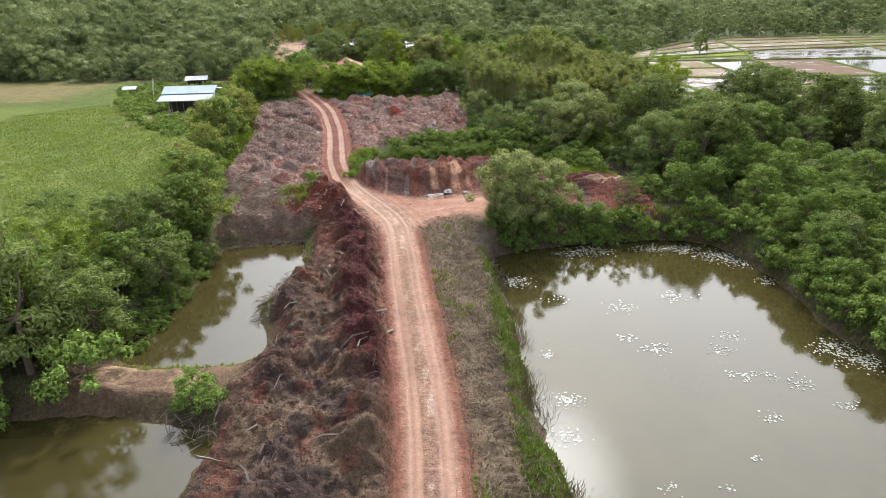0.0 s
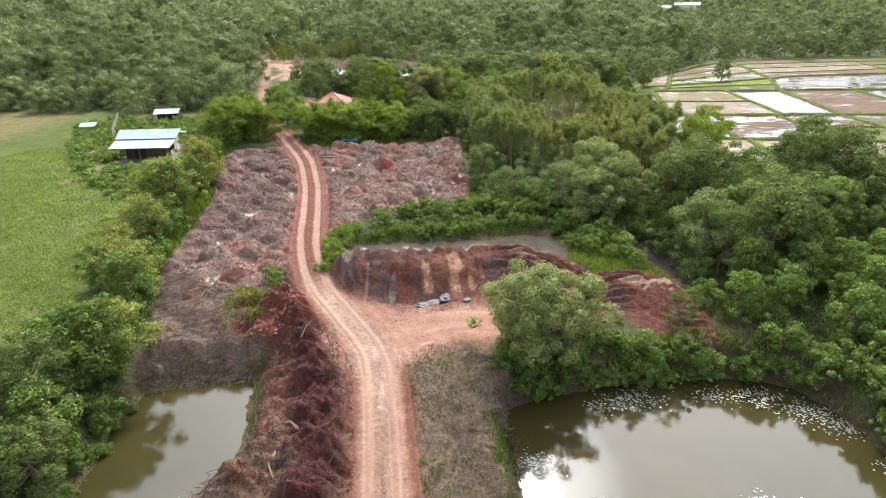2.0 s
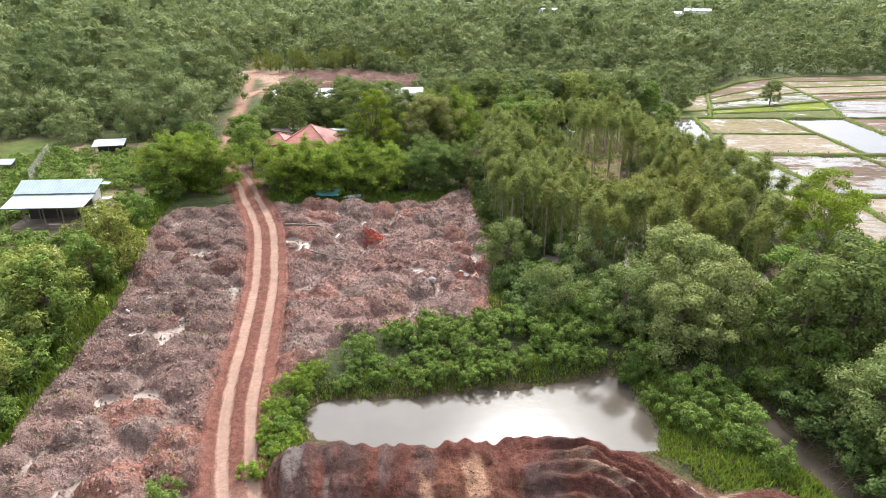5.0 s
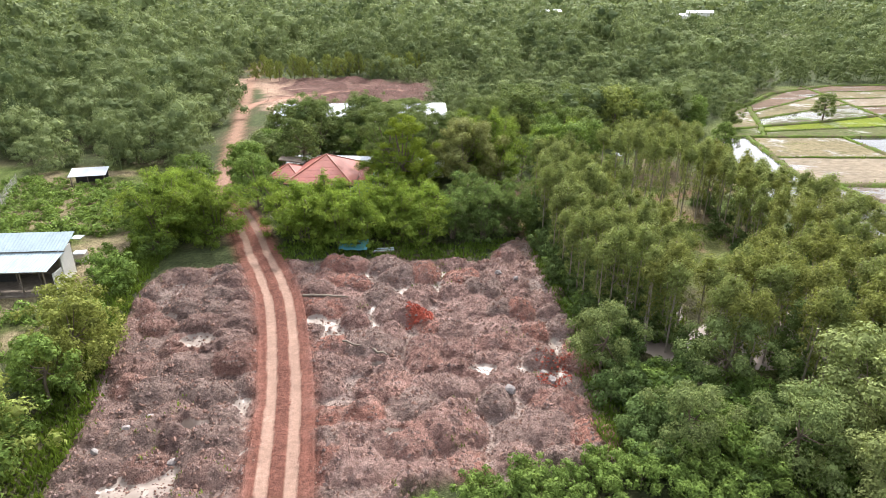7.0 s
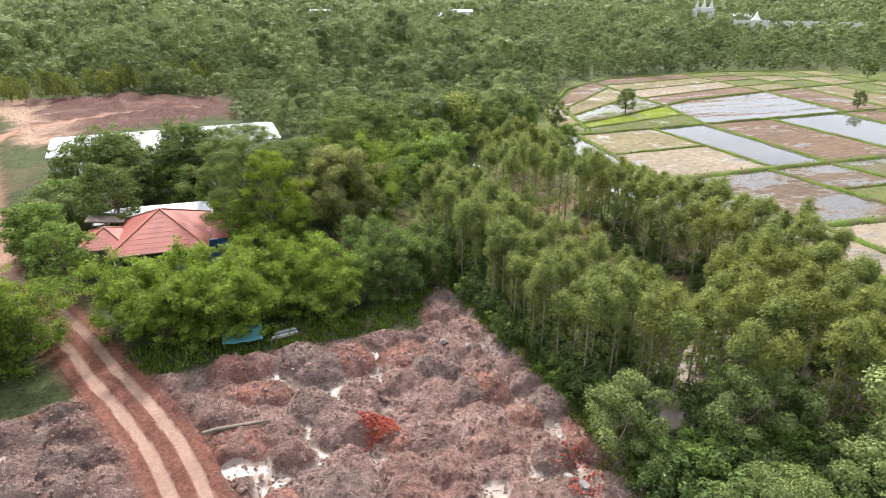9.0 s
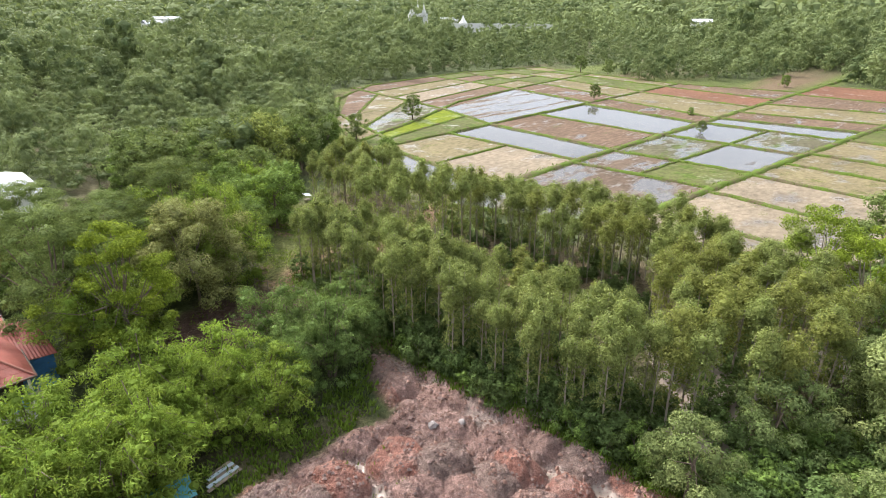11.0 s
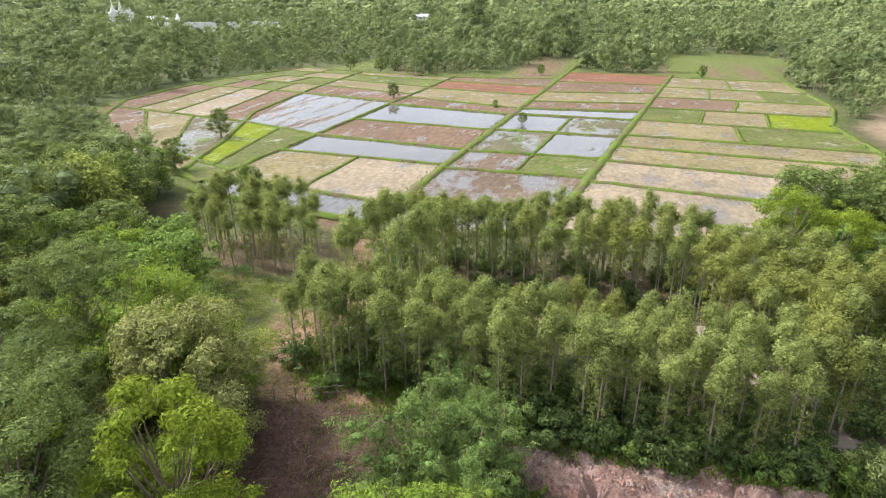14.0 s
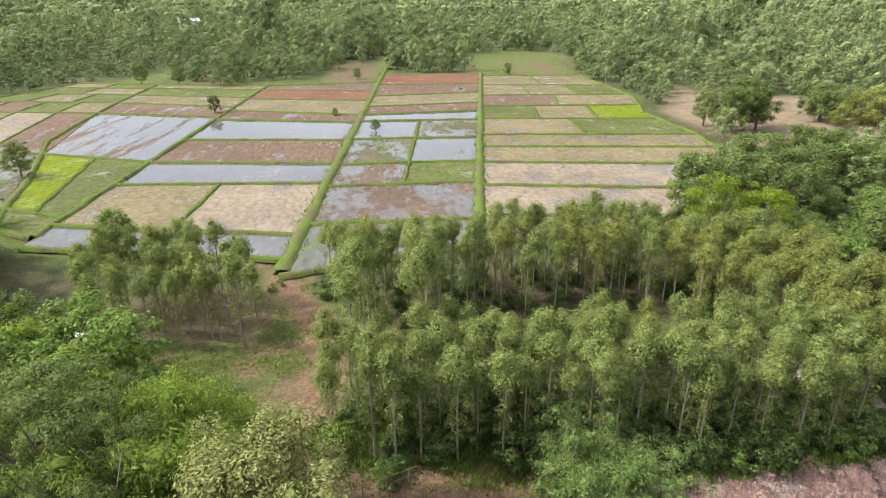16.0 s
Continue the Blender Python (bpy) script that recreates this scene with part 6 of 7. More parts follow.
def gable_hall(x, y, turn, sx, sy, h, rise, label, sheets):
    ob = new("long_house")
    ob.matrix_basis = pose(x, y, level(x, y), 0, 0, turn)
    tagged(ob, label=label, category="house")
    a, b = sx / 2, sy / 2
    sheet_roof((-a, -b, h), (a, -b, h), (a, 0, h + rise), (-a, 0, h + rise), WHITE_ROOF, ob, sheets)
    sheet_roof((a, b, h), (-a, b, h), (-a, 0, h + rise), (a, 0, h + rise), WHITE_ROOF, ob, sheets)
    for s in (-1, 1):
        part("wall", box(sx - 0.8, 0.15, h, (0, s * (b - 0.5), 0)), PLASTER, ob)
        part("wall", box(0.15, sy - 1.0, h, (s * (a - 0.4), 0, 0)), PLASTER, ob)
    k = -a + 2.0
    while k < a - 1.5:
        part("window", box(1.1, 0.08, 1.0, (k, -b + 0.4, 1.0), 0.01), DARKNESS, ob)
        k += 2.8


def tarpaulin():
    """A teal sheet stretched over a low frame under the bamboo."""
    ob = new("tarpaulin_stall")
    ob.matrix_basis = pose(-13.3, 105.5, level(-13.3, 105.5) + 0.1, 0, 0, -5) @ Matrix.Diagonal((0.92, 0.85, 0.8, 1))
    tagged(ob, label="low stall covered with a faded teal tarpaulin", category="stall")
    bm = bmesh.new()
    nx, ny = 12, 5
    vs = [[bm.verts.new((-1.45 + 2.9 * i / nx, -0.75 + 1.3 * j / ny, 0.35 + 0.75 * j / ny + 0.05 * math.sin(i * 1.3 + j) - 0.06 * math.sin(math.pi * i / nx))) for i in range(nx + 1)] for j in range(ny + 1)]
    for j in range(ny):
        for i in range(nx):
            bm.faces.new((vs[j][i], vs[j][i + 1], vs[j + 1][i + 1], vs[j + 1][i]))
    ext = bmesh.ops.extrude_face_region(bm, geom=bm.faces[:])
    bmesh.ops.translate(bm, verts=[v for v in ext["geom"] if isinstance(v, bmesh.types.BMVert)], vec=(0, 0, -0.02))
    bmesh.ops.recalc_face_normals(bm, faces=bm.faces[:])
    part("tarpaulin", bm, TEAL, ob, smooth=True)
    for x in (-1.35, 0, 1.35):
        post(ob, x, -0.7, -0.4, 0.36, TIMBER, 0.03)
        post(ob, x, 0.5, -0.4, 1.05, TIMBER, 0.03)
    part("patch", box(0.7, 0.22, 0.02, (0.35, -0.02, 0.82), rot=Matrix.Rotation(0.5, 3, "X")), DARKNESS, ob, "dark patch on the tarpaulin")
    # flat boards standing in for scraps of grey tarpaulin
    heap = new("tarp_scraps")
    heap.matrix_basis = pose(-10.6, 105.4, level(-10.6, 105.4) + 0.06, 0, 0, 8)
    tagged(heap, label="grey tarpaulin scraps in the grass, built as flat boards", category="planks")
    for i in range(5):
        part("plank", box(2.0 - 0.15 * i, 0.22, 0.05, (0.08 * i, -0.45 + 0.22 * i, 0.06 + 0.03 * (i % 2)), 0.01), GREY_ROOF if i % 2 else TIMBER, heap)


def crate():
    ob = new("water_tank")
    ob.matrix_basis = pose(-39.2, 106.0, 0.0, 0, 0, 10)
    tagged(ob, label="grey square water tank on bare ground by the hut", category="tank")
    part("body", box(1.1, 1.0, 1.0, (0, 0, 0), 0.06), STEEL, ob)
    for i in range(3):
        part("band", box(1.14, 1.04, 0.05, (0, 0, 0.2 + 0.28 * i), 0.01), CONCRETE, ob)
    ob = new("low_roof")
    ob.matrix_basis = pose(-61.4, 121.2, 0, 0, 0, 12)
    tagged(ob, label="small low shelter with a blue-white sheet roof", category="shelter")
    sheet_roof((-1.3, -0.8, 1.1), (1.3, -0.8, 1.1), (1.3, 0.9, 1.5), (-1.3, 0.9, 1.5), GREY_ROOF, ob, 3)
    for x in (-1.1, 1.1):
        post(ob, x, -0.6, -0.2, 1.1)
        post(ob, x, 0.7, -0.2, 1.4)


def net_fence():
    ob = new("net_fence")
    ob.matrix_basis = pose(-54.2, 115.5, 0, 0, 0, 113.5)
    tagged(ob, label="pale net fence on thin posts around the garden", category="fence")
    for i in range(6):
        post(ob, i * 3.2, 0, -0.2, 2.0, CONCRETE, 0.03)
    for i in range(5):
        pieces = [tube([(i * 3.2, 0, 0.25 * k), (i * 3.2 + 3.2, 0, 0.25 * k - 0.0)], [0.012, 0.012], 3) for k in range(1, 8)]
        pieces += [tube([(i * 3.2 + 0.27 * k, 0, 0.1), (i * 3.2 + 0.27 * k, 0, 1.8)], [0.01, 0.01], 3) for k in range(12)]
        v, f = joined(pieces)
        link("net", mesh_np("net", v, f, CONCRETE), ob)


def yard_fence():
    ob = new("post_fence")
    ob.matrix_basis = pose(2.4, 123.4, level(3.4, 121), 0, 0, -67)
    tagged(ob, label="rough wooden post and rail fence beside the yard", category="fence")
    for i in range(5):
        post(ob, i * 1.27, 0, -0.4, 1.05, TIMBER, 0.04)
    for z in (0.5, 0.95):
        beam(ob, (-0.2, 0, z), (5.6, 0.05, z - 0.05), 0.018, TIMBER, "rail")


# hut-shaped stand-in for a small whitish-blue object of unknown kind
def pale_object(x, y, turn, size):
    ob = new("pale_standin")
    ob.matrix_basis = pose(x, y, level(x, y), 0, 0, turn) @ Matrix.Diagonal((size, size, size, 1))
    tagged(ob, label="small unidentified whitish object under the trees, shaped as a tiny hut", category="hut")
    sheet_roof((-1.6, -1.2, 1.9), (1.6, -1.2, 1.9), (1.6, 1.3, 2.4), (-1.6, 1.3, 2.4), WHITE_ROOF, ob, 4)
    for x in (-1.4, 1.4):
        post(ob, x, -1.0, -0.2, 1.9)
        post(ob, x, 1.1, -0.2, 2.3)
    part("floor", box(2.8, 2.1, 0.1, (0, 0, 0.4), 0.02), TIMBER, ob)


def temple():
    """White gate with three spires, and the long white wall beside it."""
    ob = new("temple_gate")
    ob.matrix_basis = pose(386, 486, 0, 0, 0, -40)
    tagged(ob, label="white temple gate with three slender spires", category="temple")
    for x in (-6.5, 6.5):
        part("pier", box(4.0, 4.0, 14, (x, 0, 0), 0.2), PLASTER, ob)
    part("lintel", box(17.5, 4.4, 2.5, (0, 0, 13.5), 0.25), PLASTER, ob)
    part("cornice", box(15, 3.6, 1.4, (0, 0, 16), 0.25), PLASTER, ob)
    for x, h in ((-5.5, 8.5), (0, 12.0), (5.5, 8.5)):
        v, f = tube([(x, 0, 17.0), (x, 0, 18.2), (x, 0, 19.5), (x, 0, 17.2 + h * 0.55), (x, 0, 17.2 + h)], [1.6, 1.75, 1.0, 0.5, 0.04], 10)
        link("spire", mesh_np("spire", v, f, PLASTER, True), ob)
    ob = new("shrine")
    ob.matrix_basis = pose(420, 462, 0, 0, 0, -40)
    tagged(ob, label="small white shrine with a pointed roof", category="temple")
    part("body", box(6, 6, 8, (0, 0, 0), 0.2), PLASTER, ob)
    v, f = tube([(0, 0, 8), (0, 0, 9.2), (0, 0, 11), (0, 0, 15)], [4.2, 3.0, 1.6, 0.05], 8)
    link("spire", mesh_np("spire", v, f, PLASTER, True), ob)
    wall = new("boundary_wall")
    wall.matrix_basis = pose(405, 470, 0, 0, 0, -62)
    tagged(wall, label="long white boundary wall of the temple grounds", category="wall")
    for i in range(12):
        part("wall_panel", box(7.6, 0.4, 8.0, (4 + i * 8, 0, 0), 0.05), PLASTER, wall)
        part("pillar", box(0.7, 0.7, 8.6, (i * 8, 0, 0), 0.05), PLASTER, wall)


def far_house(x, y, turn, w, d):
    ob = new("far_house")
    ob.matrix_basis = pose(x, y, 0, 0, 0, turn)
    tagged(ob, label="distant house with a pale sheet roof among trees", category="house", group="village houses")
    part("wall", box(w - 1, d - 1, 9, (0, 0, 0)), PLASTER, ob)
    sheet_roof((-w / 2, -d / 2, 9), (w / 2, -d / 2, 9), (w / 2, 0, 11.5), (-w / 2, 0, 11.5), WHITE_ROOF, ob, 5)
    sheet_roof((w / 2, d / 2, 9), (-w / 2, d / 2, 9), (-w / 2, 0, 11.5), (w / 2, 0, 11.5), WHITE_ROOF, ob, 5)


hut()
open_shed()
red_house()
gable_hall(-18.6, 160.0, 3, 29, 13, 4.0, 1.0, "long white-roofed hall behind the garden trees", 28)
gable_hall(-19.5, 131.5, -4, 11, 5, 1.9, 0.7, "low white-roofed outbuilding behind the red-roofed house", 10)
gable_hall(-7.0, 131.8, 10, 4.6, 5, 2.0, 0.7, "small white outbuilding under the trees", 5)
tarpaulin()
crate()
net_fence()
yard_fence()
pale_object(22.4, 144.2, 70, 0.4)
temple()
for x, y, a, w, d in ((135, 850, 10, 26, 14), (300, 800, -20, 30, 14), (465, 520, -40, 18, 12), (215, 640, 5, 16, 10), (560, 300, -60, 18, 10)):
    far_house(x, y, a, w, d)


# ---- rocks, clods, dead wood, grass, lilies ----
OCTA_V = np.array([(1, 0, 0), (0, 1, 0), (-1, 0, 0), (0, -1, 0), (0, 0, 1), (0, 0, -1)], float)
OCTA_F = np.array([(0, 1, 4), (1, 2, 4), (2, 3, 4), (3, 0, 4), (1, 0, 5), (2, 1, 5), (3, 2, 5), (0, 3, 5)])


def rock(x, y, s, label):
    rng = np.random.default_rng(int(abs(x * 37 + y * 11)))
    bm = bmesh.new()
    bmesh.ops.create_icosphere(bm, subdivisions=2, radius=1.0)
    for v in bm.verts:
        v.co *= 0.8 + 0.4 * noise.noise(v.co * 1.3 + Vector((x, y, 0)))
        v.co.z = max(v.co.z, -0.35) * 0.75
    ob = part("rock", bm, ROCK)
    ob.matrix_basis = pose(x, y, float(ground_z(x, y)[0]) + s * 0.2, 0, 0, rng.random() * 360) @ Matrix.Diagonal((s, s * 0.85, s, 1))
    tagged(ob, label=label, category="rock", group="boulders")


for x, y, s in ((-19.9, 79.5, 0.42), (-23.0, 81.1, 0.3), (-1.1, 84.7, 0.52), (1.8, 86.0, 0.4), (1.4, 86.8, 0.34), (-0.4, 100.0, 0.4), (-23.9, 79.4, 0.28), (1.0, 99.0, 0.3), (-22.2, 82.4, 0.25)):
    rock(x, y, s, "pale grey boulder lying on the tipped red soil")


def clods(name, seed, pts, count, size, mat, label, sink=0.3):
    rng = np.random.default_rng(seed)
    xs, ys = [p[0] for p in pts], [p[1] for p in pts]
    x, y = rng.uniform(min(xs), max(xs), count * 3), rng.uniform(min(ys), max(ys), count * 3)
    k = np.nonzero((poly_sd(x, y, list(pts)) < 0) & (line_sd(x, y, TRACK)[0] > 1.3) & (line_sd(x, y, SPUR)[0] > 1.0))[0][:count]
    x, y = x[k], y[k]
    n = len(x)
    z = ground_z(x, y)
    s = size[0] + (size[1] - size[0]) * rng.random(n) ** 3
    v = OCTA_V[None] * (0.6 + 0.7 * rng.random((n, 6, 1))) * s[:, None, None]
    a = rng.random(n) * 6.283
    ca, sa = np.cos(a)[:, None], np.sin(a)[:, None]
    vx = v[:, :, 0] * ca - v[:, :, 1] * sa + x[:, None]
    vy = v[:, :, 0] * sa + v[:, :, 1] * ca + y[:, None]
    vz = v[:, :, 2] * 0.8 + z[:, None] + (s * sink)[:, None]
    f = (OCTA_F[None] + (np.arange(n) * 6)[:, None, None]).reshape(-1, 3)
    link(name, mesh_np(name, np.stack([vx, vy, vz], -1).reshape(-1, 3), f, mat), label=label, category="soil", kind="stuff")


clods("soil_clods", 401, FIELD, 8000, (0.03, 0.11), CLOD_RED, "broken red soil clods over the tipped loads")
clods("spoil_clods", 402, SPOIL, 12000, (0.02, 0.1), CLOD_DARK, "dark red-brown clods over the spoil bank")
clods("soil_clods", 407, FIELD, 12000, (0.04, 0.17), CLOD_MAUVE, "crumbled mauve soil lumps over the tipped loads", 0.1)
clods("soil_clods", 408, FIELD, 4000, (0.05, 0.2), CLOD_RED, "broken clods over the tipped loads", 0.2)
clods("ridge_clods", 403, [(-9, 60), (-8, 65), (2, 65.5), (12, 63.5), (19, 57.5), (14, 57), (8, 58), (-3, 57.5)], 4000, (0.02, 0.075), CLOD_RIDGE, "crumbled red-brown clods on the tipped ridge", 0.1)
clods("red_brick_rubble", 404, [(-7.9, 92.8), (-5.9, 92.8), (-5.9, 94.4), (-7.9, 94.4)], 340, (0.05, 0.13), BRICK_RED, "heap of broken bright red bricks", 0.6)
clods("brick_rubble", 405, [(0.6, 85.6), (3.0, 85.2), (3.4, 88.6), (1.2, 89.0)], 220, (0.05, 0.14), BRICK_RED, "scattered broken red bricks", 0.5)
clods("clearing_clods", 406, CLEARING, 2500, (0.06, 0.18), CLOD_RED, "broken soil over the far clearing")


def sticks(name, seed, pts, count, length, thick, mat, label, flat=0.25, lift=0.08):
    """Loose twigs and roots lying over the ground."""
    rng = np.random.default_rng(seed)
    xs, ys = [p[0] for p in pts], [p[1] for p in pts]
    x, y = rng.uniform(min(xs), max(xs), count * 3), rng.uniform(min(ys), max(ys), count * 3)
    k = np.nonzero((poly_sd(x, y, list(pts)) < 0) & (line_sd(x, y, TRACK)[0] > 1.5))[0][:count]
    x, y = x[k], y[k]
    n = len(x)
    z = ground_z(x, y) + lift * rng.random(n)
    a, e = rng.random(n) * 6.283, rng.normal(0, flat, n)
    ln, th = length[0] + (length[1] - length[0]) * rng.random(n) ** 2, thick * (0.6 + 0.8 * rng.random(n))
    d = np.stack([np.cos(a) * np.cos(e), np.sin(a) * np.cos(e), np.sin(e)], -1)
    s = np.stack([-np.sin(a), np.cos(a), 0 * a], -1)
    u = np.cross(d, s)
    c = np.stack([x, y, z], -1)
    bend = rng.normal(0, 0.12, (n, 1)) * s + np.abs(rng.normal(0, 0.08, (n, 1))) * u
    ring = [s * th[:, None], (-0.5 * s + 0.87 * u) * th[:, None], (-0.5 * s - 0.87 * u) * th[:, None]]
    v = np.stack([c - d * ln[:, None] / 2 + q for q in ring] + [c + bend * ln[:, None] + q * 0.8 for q in ring] + [c + d * ln[:, None] / 2 + q * 0.35 for q in ring], 1)
    base = np.array([(r * 3 + i, r * 3 + (i + 1) % 3, r * 3 + 3 + (i + 1) % 3, r * 3 + 3 + i) for r in range(2) for i in range(3)])
    f = (base[None] + (np.arange(n) * 9)[:, None, None]).reshape(-1, 4)
    link(name, mesh_np(name, v.reshape(-1, 3), f, mat), label=label, category="dead wood", kind="stuff")


VERGE = [(0.8, 14), (0.9, 24), (-0.2, 32), (-1.2, 40), (-2.0, 47), (-2.0, 52), (2, 53), (4.6, 50), (4.2, 45), (4.6, 36), (4.9, 28), (5.6, 18), (6.0, 14)]
SOUTH_FIELD = [(-20.5, 53.5), (-23.5, 62), (-20, 63), (-15, 57), (-13.5, 52.5)]
sticks("roots_and_branches", 411, SPOIL, 520, (0.3, 1.5), 0.018, STICK_DARK, "grey roots and branches mixed into the spoil bank", 0.35, 0.25)
sticks("cut_brush", 412, VERGE, 1800, (0.3, 1.2), 0.012, STICK, "dry cut brush along the road verge", 0.25, 0.2)
sticks("dry_branches", 413, SOUTH_FIELD, 1200, (0.4, 1.8), 0.016, STICK, "dry grey branches over cleared ground", 0.25, 0.3)
sticks("dry_branches", 414, [(-15, 24), (-12, 24), (-12, 27), (-15, 26.4)], 60, (0.8, 2.2), 0.025, STICK, "bare grey branches hanging in the pond", 0.5, 0.5)
sticks("dry_branches", 415, [(-13.6, 36), (-11.4, 36), (-11.4, 41), (-13.8, 40)], 160, (0.5, 1.8), 0.02, STICK, "dead branches at the edge of the pond", 0.4, 0.4)
sticks("dry_branches", 419, [(-20, 49.5), (-13, 50.5), (-12.5, 53), (-20.5, 53)], 900, (0.4, 1.6), 0.016, STICK, "dry grey brush hanging down the pond bank", 0.3, 0.3)
sticks("twigs", 416, FIELD, 350, (0.2, 0.9), 0.014, STICK_DARK, "twigs and roots in the tipped soil", 0.3, 0.1)
sticks("dry_shrub", 409, [(2.4, 45.5), (4.2, 45.5), (4.4, 49), (2.6, 49)], 260, (0.5, 1.7), 0.014, STICK, "bare dry shrub with pale stems on the verge", 0.9, 0.5)
clods("spilt_clods", 410, [(-4, 54), (0.5, 54.5), (1, 58), (-3.5, 58.5)], 110, (0.02, 0.07), CLOD_DARK, "dark clods spilt on the dirt apron")
sticks("yard_sticks", 420, YARD, 220, (0.2, 1.0), 0.015, STICK, "dry sticks on the bare yard", 0.15, 0.06)
sticks("dry_branches", 417, [(20.6, 63), (22.4, 63), (22.2, 67), (20.6, 67)], 70, (0.8, 2.6), 0.012, STICK, "bare grey branches over the ditch", 0.5, 1.2)
sticks("fallen_logs", 418, SPOIL, 26, (1.2, 2.6), 0.07, STICK, "broken tree trunks in the spoil bank", 0.15, 0.3)


def blades(name, seed, pts, count, high, mat, label, wide=0.12, avoid=None, sel=None, spread=0.2):
    """Grass as single blades in uneven tufts."""
    rng = np.random.default_rng(seed)
    xs, ys = [p[0] for p in pts], [p[1] for p in pts]
    m = count // 6
    tx, ty = rng.uniform(min(xs), max(xs), m * 4), rng.uniform(min(ys), max(ys), m * 4)
    ok = poly_sd(tx, ty, list(pts)) < 0
    if avoid is not None:
        for q in avoid:
            ok &= poly_sd(tx, ty, list(q)) > 0.2
    ok &= line_sd(tx, ty, TRACK)[0] > 1.7
    if sel:
        ok &= fbm(tx, ty, sel[0], seed) > sel[1]
    k = np.nonzero(ok)[0][:m]
    x = np.repeat(tx[k], 6) + rng.normal(0, spread, len(k) * 6)
    y = np.repeat(ty[k], 6) + rng.normal(0, spread, len(k) * 6)
    n = len(x)
    z = ground_z(x, y) - 0.03
    a = rng.random(n) * 6.283
    h = high[0] + (high[1] - high[0]) * rng.random(n)
    w = wide * (0.6 + 0.8 * rng.random(n))
    lean = rng.normal(0, 0.35, (n, 2)) * h[:, None]
    v = np.stack([np.stack([x - np.cos(a) * w, y - np.sin(a) * w, z], -1), np.stack([x + np.cos(a) * w, y + np.sin(a) * w, z], -1), np.stack([x + lean[:, 0], y + lean[:, 1], z + h], -1)], 1).reshape(-1, 3)
    link(name, mesh_np(name, v, np.arange(3 * n).reshape(-1, 3), mat), label=label, category="grass", kind="stuff")


def ring(pts, out):
    cx, cy = sum(p[0] for p in pts) / len(pts), sum(p[1] for p in pts) / len(pts)
    return [(cx + (p[0] - cx) * (1 + out / math.hypot(p[0] - cx, p[1] - cy)), cy + (p[1] - cy) * (1 + out / math.hypot(p[0] - cx, p[1] - cy))) for p in pts]


blades("bank_grass", 421, [(3.6, 14), (3.6, 24), (3.5, 36), (3.1, 46), (4.6, 46), (5.1, 36), (5.4, 25), (6.6, 14)], 6000, (0.12, 0.4), GRASS_BUND, "green grass along the pond edge", 0.05, sel=(0.35, 0.46))
blades("bank_grass", 422, ring(POND_R, 2.2), 10000, (0.2, 0.7), GRASS, "green grass on the pond bank", 0.07, [POND_R, VERGE, [(-6, 0), (5, 0), (4, 47), (-6, 50)]])
blades("bank_grass", 423, ring(POND_A, 1.2), 1600, (0.12, 0.35), GRASS, "green grass on the pond bank", 0.06, [POND_A, SPOIL])
blades("reeds", 424, [(4.6, 18), (4.4, 34), (4.2, 46), (5.4, 47), (5.8, 36), (6.4, 24), (7.0, 18)], 2400, (0.35, 0.9), DRYGRASS, "thin pale reeds standing in the pond edge", 0.02, sel=(0.5, 0.5))
blades("verge_straw", 425, VERGE, 9000, (0.05, 0.18), DRYGRASS, "dry straw over the road verge", 0.05)
blades("verge_grass", 426, VERGE, 1500, (0.15, 0.4), GRASS, "green tufts on the road verge", 0.05, sel=(0.5, 0.62))
blades("meadow_grass", 427, [(-28.5, 46), (-29, 58), (-32, 68), (-35, 82), (-44, 90), (-60, 110), (-70, 100), (-64, 60), (-48, 44)], 36000, (0.1, 0.26), GRASS, "bright green meadow grass", 0.06, spread=0.5)
blades("pit_grass", 428, [(-10.2, 64.5), (-8.2, 64.2), (-7.4, 69), (-6, 70.5), (4, 71.6), (11, 74.2), (11, 75.5), (-5, 73), (-9.6, 71)], 7000, (0.15, 0.4), GRASS, "bright green grass round the pit", 0.06, [PIT])
blades("ridge_grass", 429, [(11.4, 75), (12.6, 69), (11.8, 66), (13.8, 63), (17, 63.4), (18.4, 61.4), (20, 62.4), (19, 65.5), (17.6, 70), (15.5, 72)], 10000, (0.15, 0.45), GRASS, "bright green grass beyond the spoil ridge", 0.06)
blades("hedge_grass", 430, [(-22, 103.2), (-12, 104), (-2, 103.2), (2.4, 108.4), (-4, 106.6), (-20, 107)], 3600, (0.2, 0.45), GRASS_BUND, "green grass strip under the bamboo", 0.08)
blades("field_weeds", 431, FIELD, 1500, (0.1, 0.3), GRASS, "sparse weeds on the tipped soil", 0.05, sel=(0.22, 0.62))
blades("field_weeds", 432, [(-16, 53.5), (-12.6, 55), (-13, 61), (-16.5, 60)], 1500, (0.15, 0.4), GRASS, "weeds beside the road bend", 0.06, sel=(0.3, 0.45))
blades("lane_grass", 433, LANE, 14000, (0.1, 0.28), GRASS, "short grass on the lane by the plantation", 0.045, sel=(0.22, 0.5))
blades("hedge_grass", 437, [(-24.4, 62), (-25.6, 80), (-27.8, 88), (-30, 99), (-31, 110), (-36, 112), (-34, 99), (-30, 86), (-27.5, 72)], 9000, (0.2, 0.55), GRASS_BUND, "rough green grass beside the cleared field", 0.09)
blades("edge_grass", 435, [(3.4, 79), (4.2, 92), (3.2, 103), (3.6, 116), (7, 118), (7.4, 92), (8, 78)], 14000, (0.2, 0.5), GRASS_BUND, "rough grass along the plantation edge", 0.045)
